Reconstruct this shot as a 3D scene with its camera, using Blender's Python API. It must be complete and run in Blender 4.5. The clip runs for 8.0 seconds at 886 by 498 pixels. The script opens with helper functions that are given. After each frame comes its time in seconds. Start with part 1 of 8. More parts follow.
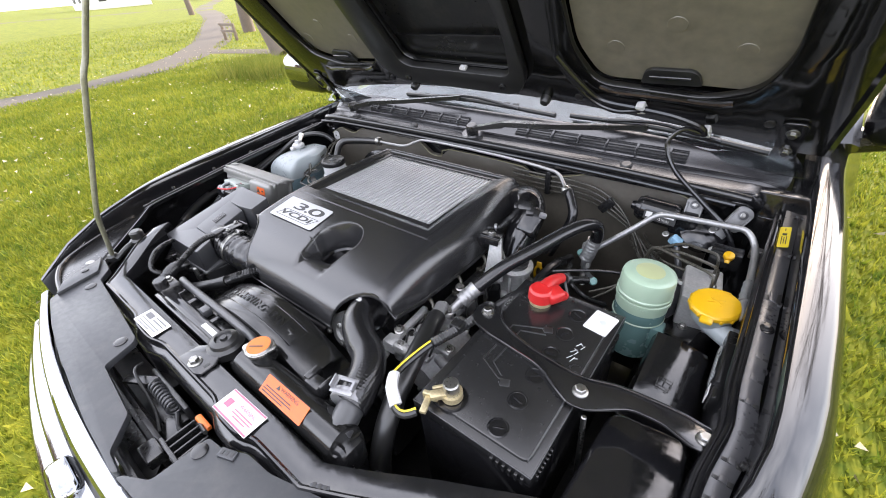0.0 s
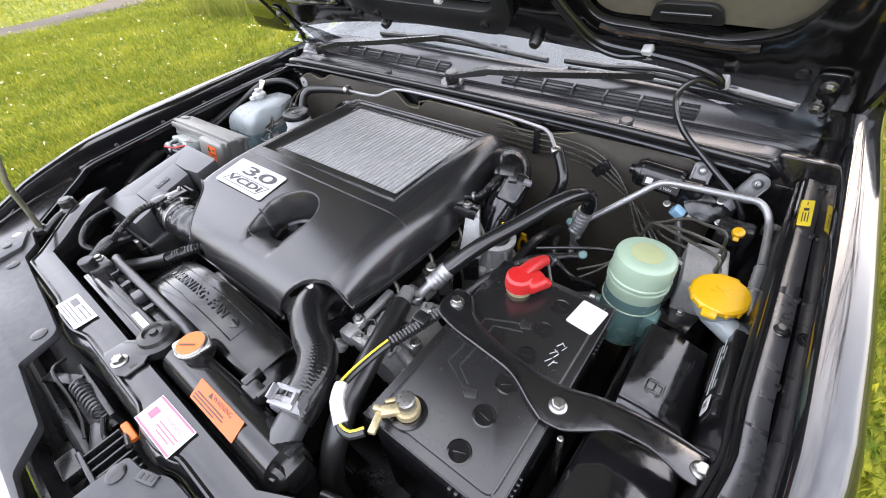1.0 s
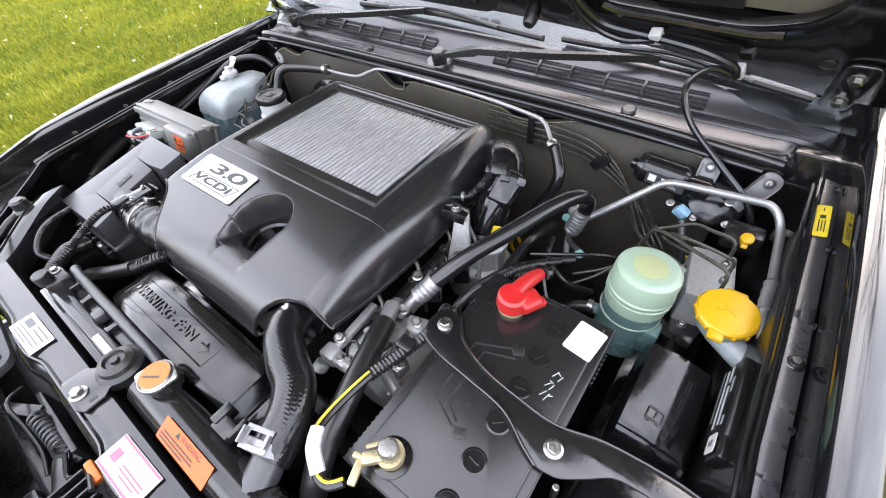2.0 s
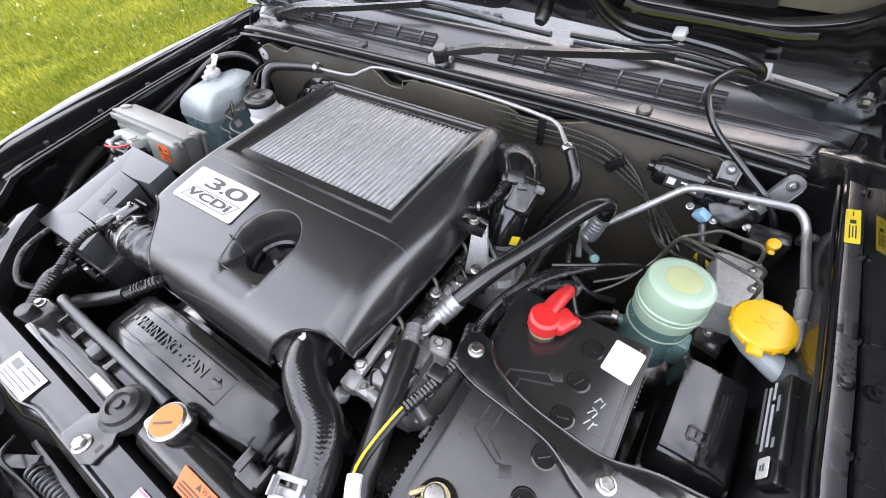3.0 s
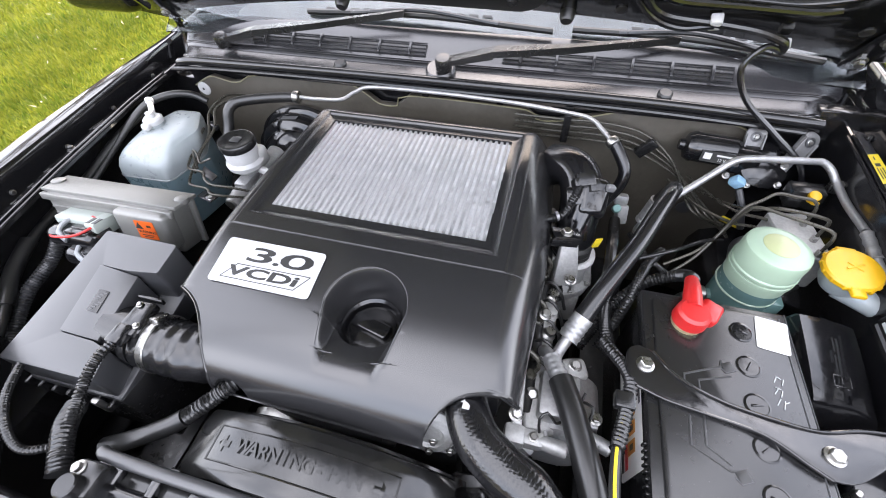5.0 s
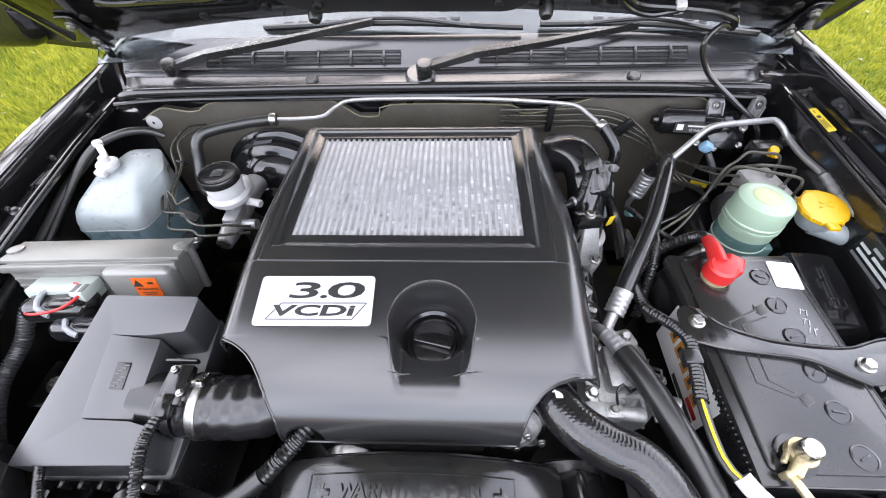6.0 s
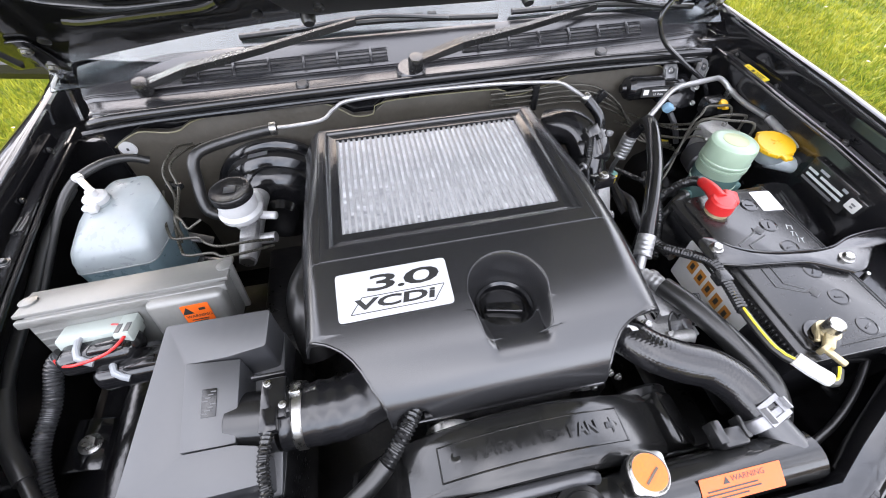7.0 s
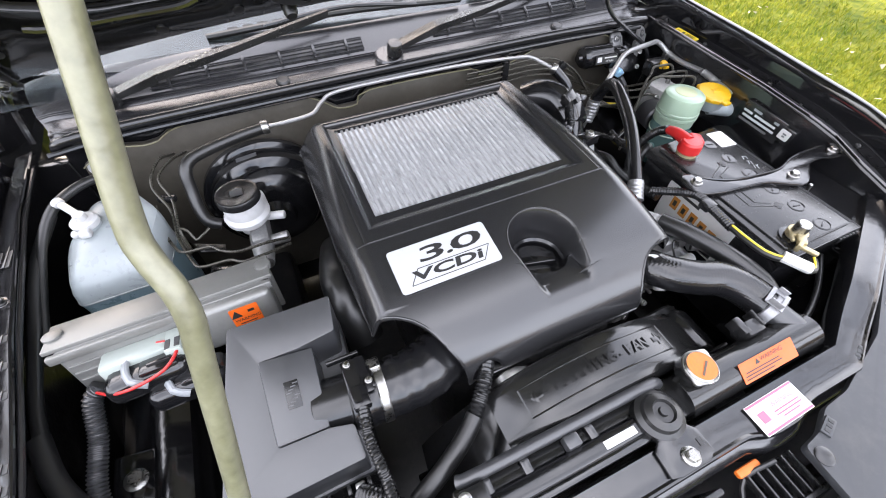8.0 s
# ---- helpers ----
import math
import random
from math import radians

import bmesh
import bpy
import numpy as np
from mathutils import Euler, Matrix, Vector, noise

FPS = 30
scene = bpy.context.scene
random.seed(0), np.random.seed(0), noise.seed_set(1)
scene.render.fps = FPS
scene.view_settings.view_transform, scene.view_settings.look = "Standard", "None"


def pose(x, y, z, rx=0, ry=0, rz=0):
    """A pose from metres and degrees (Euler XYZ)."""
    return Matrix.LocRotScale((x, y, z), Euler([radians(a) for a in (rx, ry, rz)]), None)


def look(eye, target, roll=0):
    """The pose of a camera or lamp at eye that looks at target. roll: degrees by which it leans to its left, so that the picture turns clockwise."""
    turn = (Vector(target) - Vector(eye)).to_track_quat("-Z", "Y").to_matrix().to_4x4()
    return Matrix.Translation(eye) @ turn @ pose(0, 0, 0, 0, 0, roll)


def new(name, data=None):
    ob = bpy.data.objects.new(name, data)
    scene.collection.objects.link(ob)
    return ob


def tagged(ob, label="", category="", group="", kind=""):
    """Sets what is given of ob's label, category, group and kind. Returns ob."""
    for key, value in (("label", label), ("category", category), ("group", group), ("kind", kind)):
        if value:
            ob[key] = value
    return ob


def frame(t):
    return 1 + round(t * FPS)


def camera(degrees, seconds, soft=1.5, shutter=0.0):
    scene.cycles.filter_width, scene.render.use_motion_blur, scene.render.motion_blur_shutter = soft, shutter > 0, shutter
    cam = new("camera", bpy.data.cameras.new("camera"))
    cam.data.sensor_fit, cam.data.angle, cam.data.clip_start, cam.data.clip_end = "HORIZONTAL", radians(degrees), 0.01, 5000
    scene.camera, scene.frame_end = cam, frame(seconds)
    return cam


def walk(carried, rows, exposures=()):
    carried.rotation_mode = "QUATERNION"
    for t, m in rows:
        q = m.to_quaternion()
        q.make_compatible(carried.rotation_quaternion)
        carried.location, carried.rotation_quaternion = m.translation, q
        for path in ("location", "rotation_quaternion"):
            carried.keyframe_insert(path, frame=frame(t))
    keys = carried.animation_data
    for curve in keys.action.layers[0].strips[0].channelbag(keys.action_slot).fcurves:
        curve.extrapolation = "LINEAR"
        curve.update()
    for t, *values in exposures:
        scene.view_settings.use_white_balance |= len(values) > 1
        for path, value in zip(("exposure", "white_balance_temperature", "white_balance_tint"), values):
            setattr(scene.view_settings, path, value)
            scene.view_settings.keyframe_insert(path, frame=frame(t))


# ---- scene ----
cam = camera(95.0, 8.0, 1.0)
PATH = [
    (0, (0.651, 0.085, 1.436), (-0.439, 1.33, 0.313), -5.0),
    (0.5, (0.629, 0.151, 1.422), (-0.408, 1.342, 0.196), -4.9),
    (1, (0.618, 0.198, 1.41), (-0.371, 1.327, 0.087), -5.2),
    (2.5, (0.544, 0.282, 1.43), (-0.312, 1.328, -0.044), -5.2),
    (3, (0.502, 0.281, 1.433), (-0.302, 1.343, -0.059), -5.0),
    (3.5, (0.442, 0.278, 1.433), (-0.296, 1.377, -0.066), -4.6),
    (4, (0.383, 0.274, 1.431), (-0.264, 1.417, -0.077), -4.3),
    (4.5, (0.309, 0.25, 1.438), (-0.222, 1.442, -0.078), -3.8),
    (6, (0.078, 0.211, 1.456), (0.0, 1.491, -0.079), -2.4),
    (6.5, (0.014, 0.204, 1.464), (0.096, 1.48, -0.073), -1.8),
    (7, (-0.097, 0.181, 1.464), (0.147, 1.434, -0.076), -0.9),
    (7.5, (-0.185, 0.167, 1.464), (0.209, 1.375, -0.081), -0.1),
    (8, (-0.252, 0.174, 1.461), (0.285, 1.323, -0.086), 0.8),
]
walk(cam, [(t, look(eye, target, roll)) for t, eye, target, roll in PATH], exposures=[(0, 2.05, 7000, 14), (1, 2.15, 7000, 14), (3, 2.3, 7000, 14), (6.5, 2.42, 7000, 14), (8, 2.25, 7000, 14)])

# ---- world and sun ----
SUN_AZ, SUN_EL = radians(-3), radians(28)
world = bpy.data.worlds.new("world")
scene.world = world
world.use_nodes = True
wn = world.node_tree.nodes
sky = wn.new("ShaderNodeTexSky")
sky.sky_type, sky.sun_disc = "NISHITA", False
sky.sun_elevation, sky.sun_rotation = SUN_EL, SUN_AZ
sky.air_density, sky.dust_density, sky.ozone_density = 1.0, 4.0, 1.0
# thin broken cloud all over the sky
wl_ = world.node_tree.links
wtc, wno, wmr, wmx = wn.new("ShaderNodeTexCoord"), wn.new("ShaderNodeTexNoise"), wn.new("ShaderNodeMapRange"), wn.new("ShaderNodeMix")
wno.inputs["Scale"].default_value, wno.inputs["Detail"].default_value, wno.inputs["Roughness"].default_value = 2.2, 7, 0.6
wmr.inputs[1].default_value, wmr.inputs[2].default_value, wmr.inputs[3].default_value, wmr.inputs[4].default_value = 0.38, 0.62, 0.35, 0.95
wmx.data_type = "RGBA"
wmx.inputs[7].default_value = (8.4, 8.7, 9.4, 1)
wl_.new(wtc.outputs["Generated"], wno.inputs[0])
wl_.new(wno.outputs[0], wmr.inputs[0])
wl_.new(wmr.outputs[0], wmx.inputs[0])
wadd = wn.new("ShaderNodeVectorMath")
wadd.operation = "MULTIPLY_ADD"
wadd.inputs[1].default_value, wadd.inputs[2].default_value = (0.55, 0.55, 0.57), (6.6, 6.9, 7.6)
wl_.new(sky.outputs[0], wadd.inputs[0])
wl_.new(wadd.outputs[0], wmx.inputs[7])
wl_.new(sky.outputs[0], wmx.inputs[6])
wl_.new(wmx.outputs[2], wn["Background"].inputs[0])
wn["Background"].inputs[1].default_value = 0.15
sun = new("sun", bpy.data.lights.new("sun", "SUN"))
sun.data.energy, sun.data.angle, sun.data.color = 2.2, radians(0.6), (1.0, 0.93, 0.82)
to_sun = Vector((math.sin(SUN_AZ) * math.cos(SUN_EL), math.cos(SUN_AZ) * math.cos(SUN_EL), math.sin(SUN_EL)))
sun.matrix_world = look(to_sun * 30, (0, 0, 0))


# ---- materials ----
def mat(name, col, rough=0.5, metal=0.0, vary=0.12, scale=40.0, bump=0.0, bscale=400.0, rvary=0.1, coat=0.0, trans=0.0, sss=0.0, spec=0.75, rnd=0.0, dust=0.0):
    """A surface with colour and gloss uneven at two scales, fine relief, and settled dust where asked for."""
    m = bpy.data.materials.new(name)
    m.use_nodes = True
    nt = m.node_tree
    n, l = nt.nodes, nt.links
    p = n["Principled BSDF"]
    p.inputs["Metallic"].default_value = metal
    p.inputs["Coat Weight"].default_value = coat
    p.inputs["Coat Roughness"].default_value = 0.06
    p.inputs["Transmission Weight"].default_value = trans
    p.inputs["Specular IOR Level"].default_value = spec
    if sss:
        p.inputs["Subsurface Weight"].default_value = sss
        p.inputs["Subsurface Radius"].default_value = (0.02, 0.02, 0.02)
        p.inputs["Subsurface Scale"].default_value = 1.0
    tc = n.new("ShaderNodeTexCoord")
    big = n.new("ShaderNodeTexNoise")
    big.inputs["Scale"].default_value, big.inputs["Detail"].default_value = scale * 0.25, 4
    fine = n.new("ShaderNodeTexNoise")
    fine.inputs["Scale"].default_value, fine.inputs["Detail"].default_value = scale * 4, 5
    l.new(tc.outputs["Object"], big.inputs[0])
    l.new(tc.outputs["Object"], fine.inputs[0])
    add = n.new("ShaderNodeMath")
    add.operation = "ADD"
    l.new(big.outputs[0], add.inputs[0])
    l.new(fine.outputs[0], add.inputs[1])
    ramp = n.new("ShaderNodeMapRange")
    ramp.inputs[1].default_value, ramp.inputs[2].default_value = 0.6, 1.4
    ramp.inputs[3].default_value, ramp.inputs[4].default_value = 1 - vary, 1 + vary
    l.new(add.outputs[0], ramp.inputs[0])
    mul = n.new("ShaderNodeVectorMath")
    mul.operation = "SCALE"
    mul.inputs[0].default_value = col[:3]
    out = ramp.outputs[0]
    if rnd:
        oi = n.new("ShaderNodeObjectInfo")
        rr = n.new("ShaderNodeMapRange")
        rr.inputs[3].default_value, rr.inputs[4].default_value = 1 - rnd, 1 + rnd
        l.new(oi.outputs["Random"], rr.inputs[0])
        m2 = n.new("ShaderNodeMath")
        m2.operation = "MULTIPLY"
        l.new(out, m2.inputs[0])
        l.new(rr.outputs[0], m2.inputs[1])
        out = m2.outputs[0]
    l.new(out, mul.inputs["Scale"])
    colour = mul.outputs[0]
    if dust:
        dn = n.new("ShaderNodeTexNoise")
        dn.inputs["Scale"].default_value, dn.inputs["Detail"].default_value, dn.inputs["Roughness"].default_value = 22, 8, 0.7
        l.new(tc.outputs["Object"], dn.inputs[0])
        dr = n.new("ShaderNodeMapRange")
        dr.inputs[1].default_value, dr.inputs[2].default_value, dr.inputs[3].default_value, dr.inputs[4].default_value = 0.5, 0.75, 0, dust
        l.new(dn.outputs[0], dr.inputs[0])
        mx = n.new("ShaderNodeMix")
        mx.data_type = "RGBA"
        mx.inputs[7].default_value = (0.22, 0.2, 0.17, 1)
        l.new(dr.outputs[0], mx.inputs[0])
        l.new(colour, mx.inputs[6])
        colour = mx.outputs[2]
    l.new(colour, p.inputs["Base Color"])
    rm = n.new("ShaderNodeMapRange")
    rm.inputs[1].default_value, rm.inputs[2].default_value = 0.7, 1.3
    rm.inputs[3].default_value, rm.inputs[4].default_value = max(0.02, rough - rvary), min(1.0, rough + rvary)
    l.new(add.outputs[0], rm.inputs[0])
    l.new(rm.outputs[0], p.inputs["Roughness"])
    if bump:
        bn = n.new("ShaderNodeTexNoise")
        bn.inputs["Scale"].default_value, bn.inputs["Detail"].default_value = bscale, 3
        l.new(tc.outputs["Object"], bn.inputs[0])
        bp = n.new("ShaderNodeBump")
        bp.inputs["Strength"].default_value, bp.inputs["Distance"].default_value = 1.0, 0.15 * bump / bscale
        l.new(bn.outputs[0], bp.inputs["Height"])
        l.new(bp.outputs[0], p.inputs["Normal"])
    return m


PAINT = mat("black_car_paint", (0.008, 0.008, 0.009), 0.07, 0, 0.1, 20, rvary=0.03, spec=1.0)
PAINT_IN = mat("black_inner_paint", (0.008, 0.008, 0.009), 0.15, 0, 0.2, 30, bump=0.12, bscale=60, rvary=0.06, dust=0.03, spec=1.0)
UNDERHOOD = mat("bonnet_inner_paint", (0.006, 0.006, 0.006), 0.09, 0, 0.15, 20, bump=0.05, bscale=30, rvary=0.04)
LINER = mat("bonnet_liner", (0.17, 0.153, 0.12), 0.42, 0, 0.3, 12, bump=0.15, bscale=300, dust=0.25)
# felt lightened to paint the edge highlight
FELT_LIT = mat("lit_felt_edge", (0.2, 0.185, 0.11), 0.4, 0, 0.3, 20)
# paler inner paint with the sky's sheen in its colour, plus dust flecks
RAIL_SHEEN = mat("sheen_inner_paint", (0.05, 0.05, 0.054), 0.32, 0, 0.2, 40, bump=0.1, bscale=80, rvary=0.08, dust=0.2, spec=1.0)
COVER = mat("cover_plastic", (0.018, 0.018, 0.019), 0.24, 0, 0.05, 30, rvary=0.015, spec=1.0)
PLASTIC = mat("black_plastic", (0.011, 0.011, 0.0115), 0.25, 0, 0.1, 40, rvary=0.03)
GLOSSY = mat("gloss_black_plastic", (0.008, 0.008, 0.009), 0.15, 0, 0.2, 40, bump=0.04, bscale=150, dust=0.02)
GREYP = mat("grey_plastic", (0.034, 0.035, 0.038), 0.38, 0, 0.08, 30, rvary=0.04, spec=1.0, dust=0.03)
COWLP = mat("cowl_plastic", (0.021, 0.021, 0.023), 0.26, 0, 0.1, 30, rvary=0.012, spec=1.0)
RUBBER = mat("black_rubber", (0.011, 0.011, 0.011), 0.35, 0, 0.12, 60, rvary=0.05, dust=0.02)
RUBBERG = mat("shiny_rubber", (0.009, 0.009, 0.01), 0.22, 0, 0.15, 60, bump=0.03, bscale=300, rvary=0.04, dust=0.02)
FELT = mat("firewall_insulation", (0.06, 0.053, 0.042), 0.42, 0, 0.2, 30, bump=0.25, bscale=120, dust=0.12)
DARK = mat("dark_sheet_steel", (0.01, 0.01, 0.011), 0.35, 0, 0.3, 30, bump=0.3, bscale=80, dust=0.15)
ALU = mat("cast_aluminium", (0.4, 0.4, 0.4), 0.48, 0.75, 0.25, 60, bump=0.3, bscale=500, dust=0.15)
ALUF = mat("intercooler_fins", (0.4, 0.4, 0.4), 0.42, 0.7, 0.3, 260, rnd=0.03)
TUBEF = mat("intercooler_tubes", (0.33, 0.33, 0.33), 0.5, 0.1, 0.12, 90, rnd=0.05)
ALUL = mat("pale_cast_alloy", (0.5, 0.5, 0.49), 0.5, 0.4, 0.25, 60, bump=0.3, bscale=400, dust=0.1)
ECUM = mat("ecu_casting", (0.22, 0.22, 0.21), 0.45, 0.5, 0.1, 50, bump=0.2, bscale=900, dust=0.08)
STEEL = mat("zinc_steel", (0.36, 0.355, 0.34), 0.32, 1.0, 0.25, 80, bump=0.2, bscale=600)
TUBE = mat("aluminium_tube", (0.4, 0.4, 0.4), 0.48, 0.8, 0.2, 80, bump=0.15, bscale=500)
CLAMPM = mat("spring_clamp_steel", (0.3, 0.3, 0.31), 0.42, 0.5, 0.2, 80, bump=0.2, bscale=500)
LINE = mat("brake_line", (0.07, 0.066, 0.054), 0.3, 0.5, 0.3, 90, dust=0.03)
BRASS = mat("corroded_brass", (0.5, 0.42, 0.25), 0.42, 0.65, 0.35, 120, bump=0.5, bscale=700)
CHROME = mat("chrome", (0.36, 0.37, 0.39), 0.08, 1.0, 0.04, 10, rvary=0.03)
WHITE = mat("white_label", (0.66, 0.65, 0.63), 0.5, 0, 0.05, 30)
SILVERB = mat("badge_silver", (0.47, 0.475, 0.485), 0.4, 0.0, 0.02, 20, rvary=0.01)
INK = mat("black_ink", (0.012, 0.012, 0.012), 0.45)
CONNP = mat("pale_green_grey_plastic", (0.36, 0.4, 0.37), 0.4, 0, 0.06, 40)
LEVERP = mat("pale_grey_plastic", (0.27, 0.285, 0.3), 0.4, 0, 0.08, 40)
FAINT = mat("faded_print", (0.5, 0.52, 0.52), 0.5)
CHALK = mat("chalky_paint", (0.4, 0.42, 0.42), 0.6, 0, 0.5, 300)
GREYINK = mat("grey_ink", (0.12, 0.12, 0.125), 0.55)
PINKINK = mat("pink_ink", (0.68, 0.12, 0.2), 0.5)
ORANGE = mat("orange_label", (0.68, 0.105, 0.006), 0.42, 0, 0.08, 40)
OCHRE = mat("ochre_print", (0.5, 0.2, 0.03), 0.5)
ORANGEC = mat("orange_cap_disc", (0.72, 0.15, 0.008), 0.5, 0, 0.2, 90, dust=0.12)
YELLOW = mat("yellow_plastic", (0.68, 0.38, 0.004), 0.4, 0, 0.06, 40, sss=0.05)
YELLOWL = mat("yellow_label", (0.82, 0.62, 0.03), 0.45, 0, 0.08, 40)
RED = mat("red_rubber", (0.5, 0.014, 0.014), 0.4, 0, 0.12, 50, sss=0.05)
RESLID = mat("pale_green_plastic", (0.33, 0.44, 0.33), 0.3, 0, 0.03, 12, sss=0.3, rvary=0.03)
RESBODY = mat("teal_fluid_plastic", (0.11, 0.2, 0.19), 0.26, 0, 0.05, 20, sss=0.2, rvary=0.03)
MILK = mat("milky_plastic", (0.3, 0.335, 0.345), 0.35, 0, 0.06, 25, sss=0.5)
MILKB = mat("milky_plastic_with_fluid", (0.17, 0.25, 0.28), 0.33, 0, 0.06, 25, sss=0.5)
RESTOP = mat("yellowed_green_plastic", (0.42, 0.46, 0.24), 0.32, 0, 0.04, 12, sss=0.3, rvary=0.03)
MOTORARM = mat("grey_bracket_alloy", (0.2, 0.2, 0.2), 0.45, 0.4, 0.2, 60, bump=0.2, bscale=400)
WHITEP = mat("white_plastic", (0.52, 0.52, 0.52), 0.38, 0, 0.06, 40, sss=0.2)
BLUEP = mat("pale_blue_plastic", (0.28, 0.5, 0.68), 0.45, 0, 0.1, 60)
GREENP = mat("teal_cap_plastic", (0.25, 0.5, 0.47), 0.4, 0, 0.1, 60)
RODM = mat("galvanised_rod", (0.27, 0.262, 0.19), 0.42, 0.4, 0.3, 45, bump=0.4, bscale=200)
FANM = mat("dusty_black_shroud", (0.011, 0.011, 0.011), 0.15, 0, 0.15, 25, bump=0.03, bscale=200, rvary=0.05, dust=0.03)
PANEL = mat("grille_cover_plastic", (0.031, 0.033, 0.037), 0.48, 0, 0.1, 25, bump=0.3, bscale=1300, dust=0.12)
LENS = mat("headlamp_lens", (0.7, 0.72, 0.74), 0.08, 0.2, 0.06, 15, coat=1.0)
INTERIOR = mat("cabin_dark", (0.02, 0.02, 0.022), 0.6)
BARK = mat("bark", (0.12, 0.09, 0.068), 0.85, 0, 0.35, 14, bump=1.0, bscale=30)
ASPHALT = mat("path_asphalt", (0.085, 0.075, 0.066), 0.9, 0, 0.25, 6, bump=0.6, bscale=60, spec=0.15)
WOOD = mat("weathered_wood", (0.16, 0.12, 0.09), 0.7, 0, 0.3, 20, bump=0.4, bscale=90)
HOUSEW = mat("house_wall", (0.7, 0.68, 0.65), 0.7, 0, 0.1, 2)
ROOFM = mat("house_roof", (0.2, 0.19, 0.19), 0.7, 0, 0.2, 2)
PETAL = mat("fallen_leaves", (0.34, 0.3, 0.2), 0.6, 0, 0.3, 30)


def braided(m, scale):
    # woven cover of a hose: small raised cells
    n, l = m.node_tree.nodes, m.node_tree.links
    tc, vo, bp = n.new("ShaderNodeTexCoord"), n.new("ShaderNodeTexVoronoi"), n.new("ShaderNodeBump")
    vo.inputs["Scale"].default_value = scale
    vo.inputs["Randomness"].default_value = 0.25
    bp.inputs["Strength"].default_value, bp.inputs["Distance"].default_value = 0.8, 0.00032
    bp.invert = True
    l.new(tc.outputs["Object"], vo.inputs["Vector"])
    l.new(vo.outputs["Distance"], bp.inputs["Height"])
    l.new(bp.outputs[0], n["Principled BSDF"].inputs["Normal"])
    return m


BRAID = braided(mat("woven_hose_rubber", (0.009, 0.009, 0.01), 0.2, 0, 0.15, 60, rvary=0.04, dust=0.02), 260)


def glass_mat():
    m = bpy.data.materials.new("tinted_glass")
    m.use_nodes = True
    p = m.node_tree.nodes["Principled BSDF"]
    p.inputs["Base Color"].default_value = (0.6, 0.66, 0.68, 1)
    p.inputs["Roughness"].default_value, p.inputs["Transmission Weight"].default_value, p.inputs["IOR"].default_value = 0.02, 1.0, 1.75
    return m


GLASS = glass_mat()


def grass_mat(name, a, b, rough, leaf):
    m = bpy.data.materials.new(name)
    m.use_nodes = True
    n, l = m.node_tree.nodes, m.node_tree.links
    p = n["Principled BSDF"]
    tc = n.new("ShaderNodeTexCoord")
    big, fine = n.new("ShaderNodeTexNoise"), n.new("ShaderNodeTexNoise")
    big.inputs["Scale"].default_value, big.inputs["Detail"].default_value, big.inputs["Roughness"].default_value = 1.6, 8, 0.72
    fine.inputs["Scale"].default_value, fine.inputs["Detail"].default_value = 14, 6
    mix = n.new("ShaderNodeMix")
    mix.data_type = "RGBA"
    mix.inputs[6].default_value, mix.inputs[7].default_value = (*a, 1), (*b, 1)
    add = n.new("ShaderNodeMath")
    add.operation = "ADD"
    mr = n.new("ShaderNodeMapRange")
    mr.inputs[1].default_value, mr.inputs[2].default_value = 0.82, 1.2
    for t in (big, fine):
        l.new(tc.outputs["Object"], t.inputs[0])
    l.new(big.outputs[0], add.inputs[0])
    l.new(fine.outputs[0], add.inputs[1])
    l.new(add.outputs[0], mr.inputs[0])
    src = mr.outputs[0]
    if leaf:
        ge = n.new("ShaderNodeNewGeometry")
        av = n.new("ShaderNodeMath")
        av.operation = "MULTIPLY_ADD"
        av.inputs[1].default_value = 0.6
        half = n.new("ShaderNodeMath")
        half.operation = "MULTIPLY"
        half.inputs[1].default_value = 0.5
        l.new(mr.outputs[0], half.inputs[0])
        l.new(ge.outputs["Random Per Island"], av.inputs[0])
        l.new(half.outputs[0], av.inputs[2])
        src = av.outputs[0]
        p.inputs["Subsurface Weight"].default_value = 0.0
        tr = n.new("ShaderNodeBsdfTranslucent")
        mx = n.new("ShaderNodeMixShader")
        mx.inputs[0].default_value = 0.4
        l.new(mix.outputs[2], tr.inputs[0])
        l.new(p.outputs[0], mx.inputs[1])
        l.new(tr.outputs[0], mx.inputs[2])
        l.new(mx.outputs[0], n["Material Output"].inputs[0])
    l.new(src, mix.inputs[0])
    l.new(mix.outputs[2], p.inputs["Base Color"])
    p.inputs["Roughness"].default_value = rough
    p.inputs["Specular IOR Level"].default_value = 0.12
    return m


SOIL = grass_mat("turf", (0.045, 0.07, 0.006), (0.15, 0.155, 0.015), 0.9, False)
BLADES = grass_mat("grass_blades", (0.06, 0.115, 0.012), (0.27, 0.275, 0.035), 0.45, True)
REED = grass_mat("long_grass", (0.07, 0.115, 0.014), (0.22, 0.22, 0.05), 0.6, True)

# ---- building helpers ----
ORIGIN = {}


def thing(name, loc, label, category, group="", kind=""):
    ob = new(name)
    ob.location = loc
    ORIGIN[ob.name] = Vector(loc)
    return tagged(ob, label, category, group, kind)


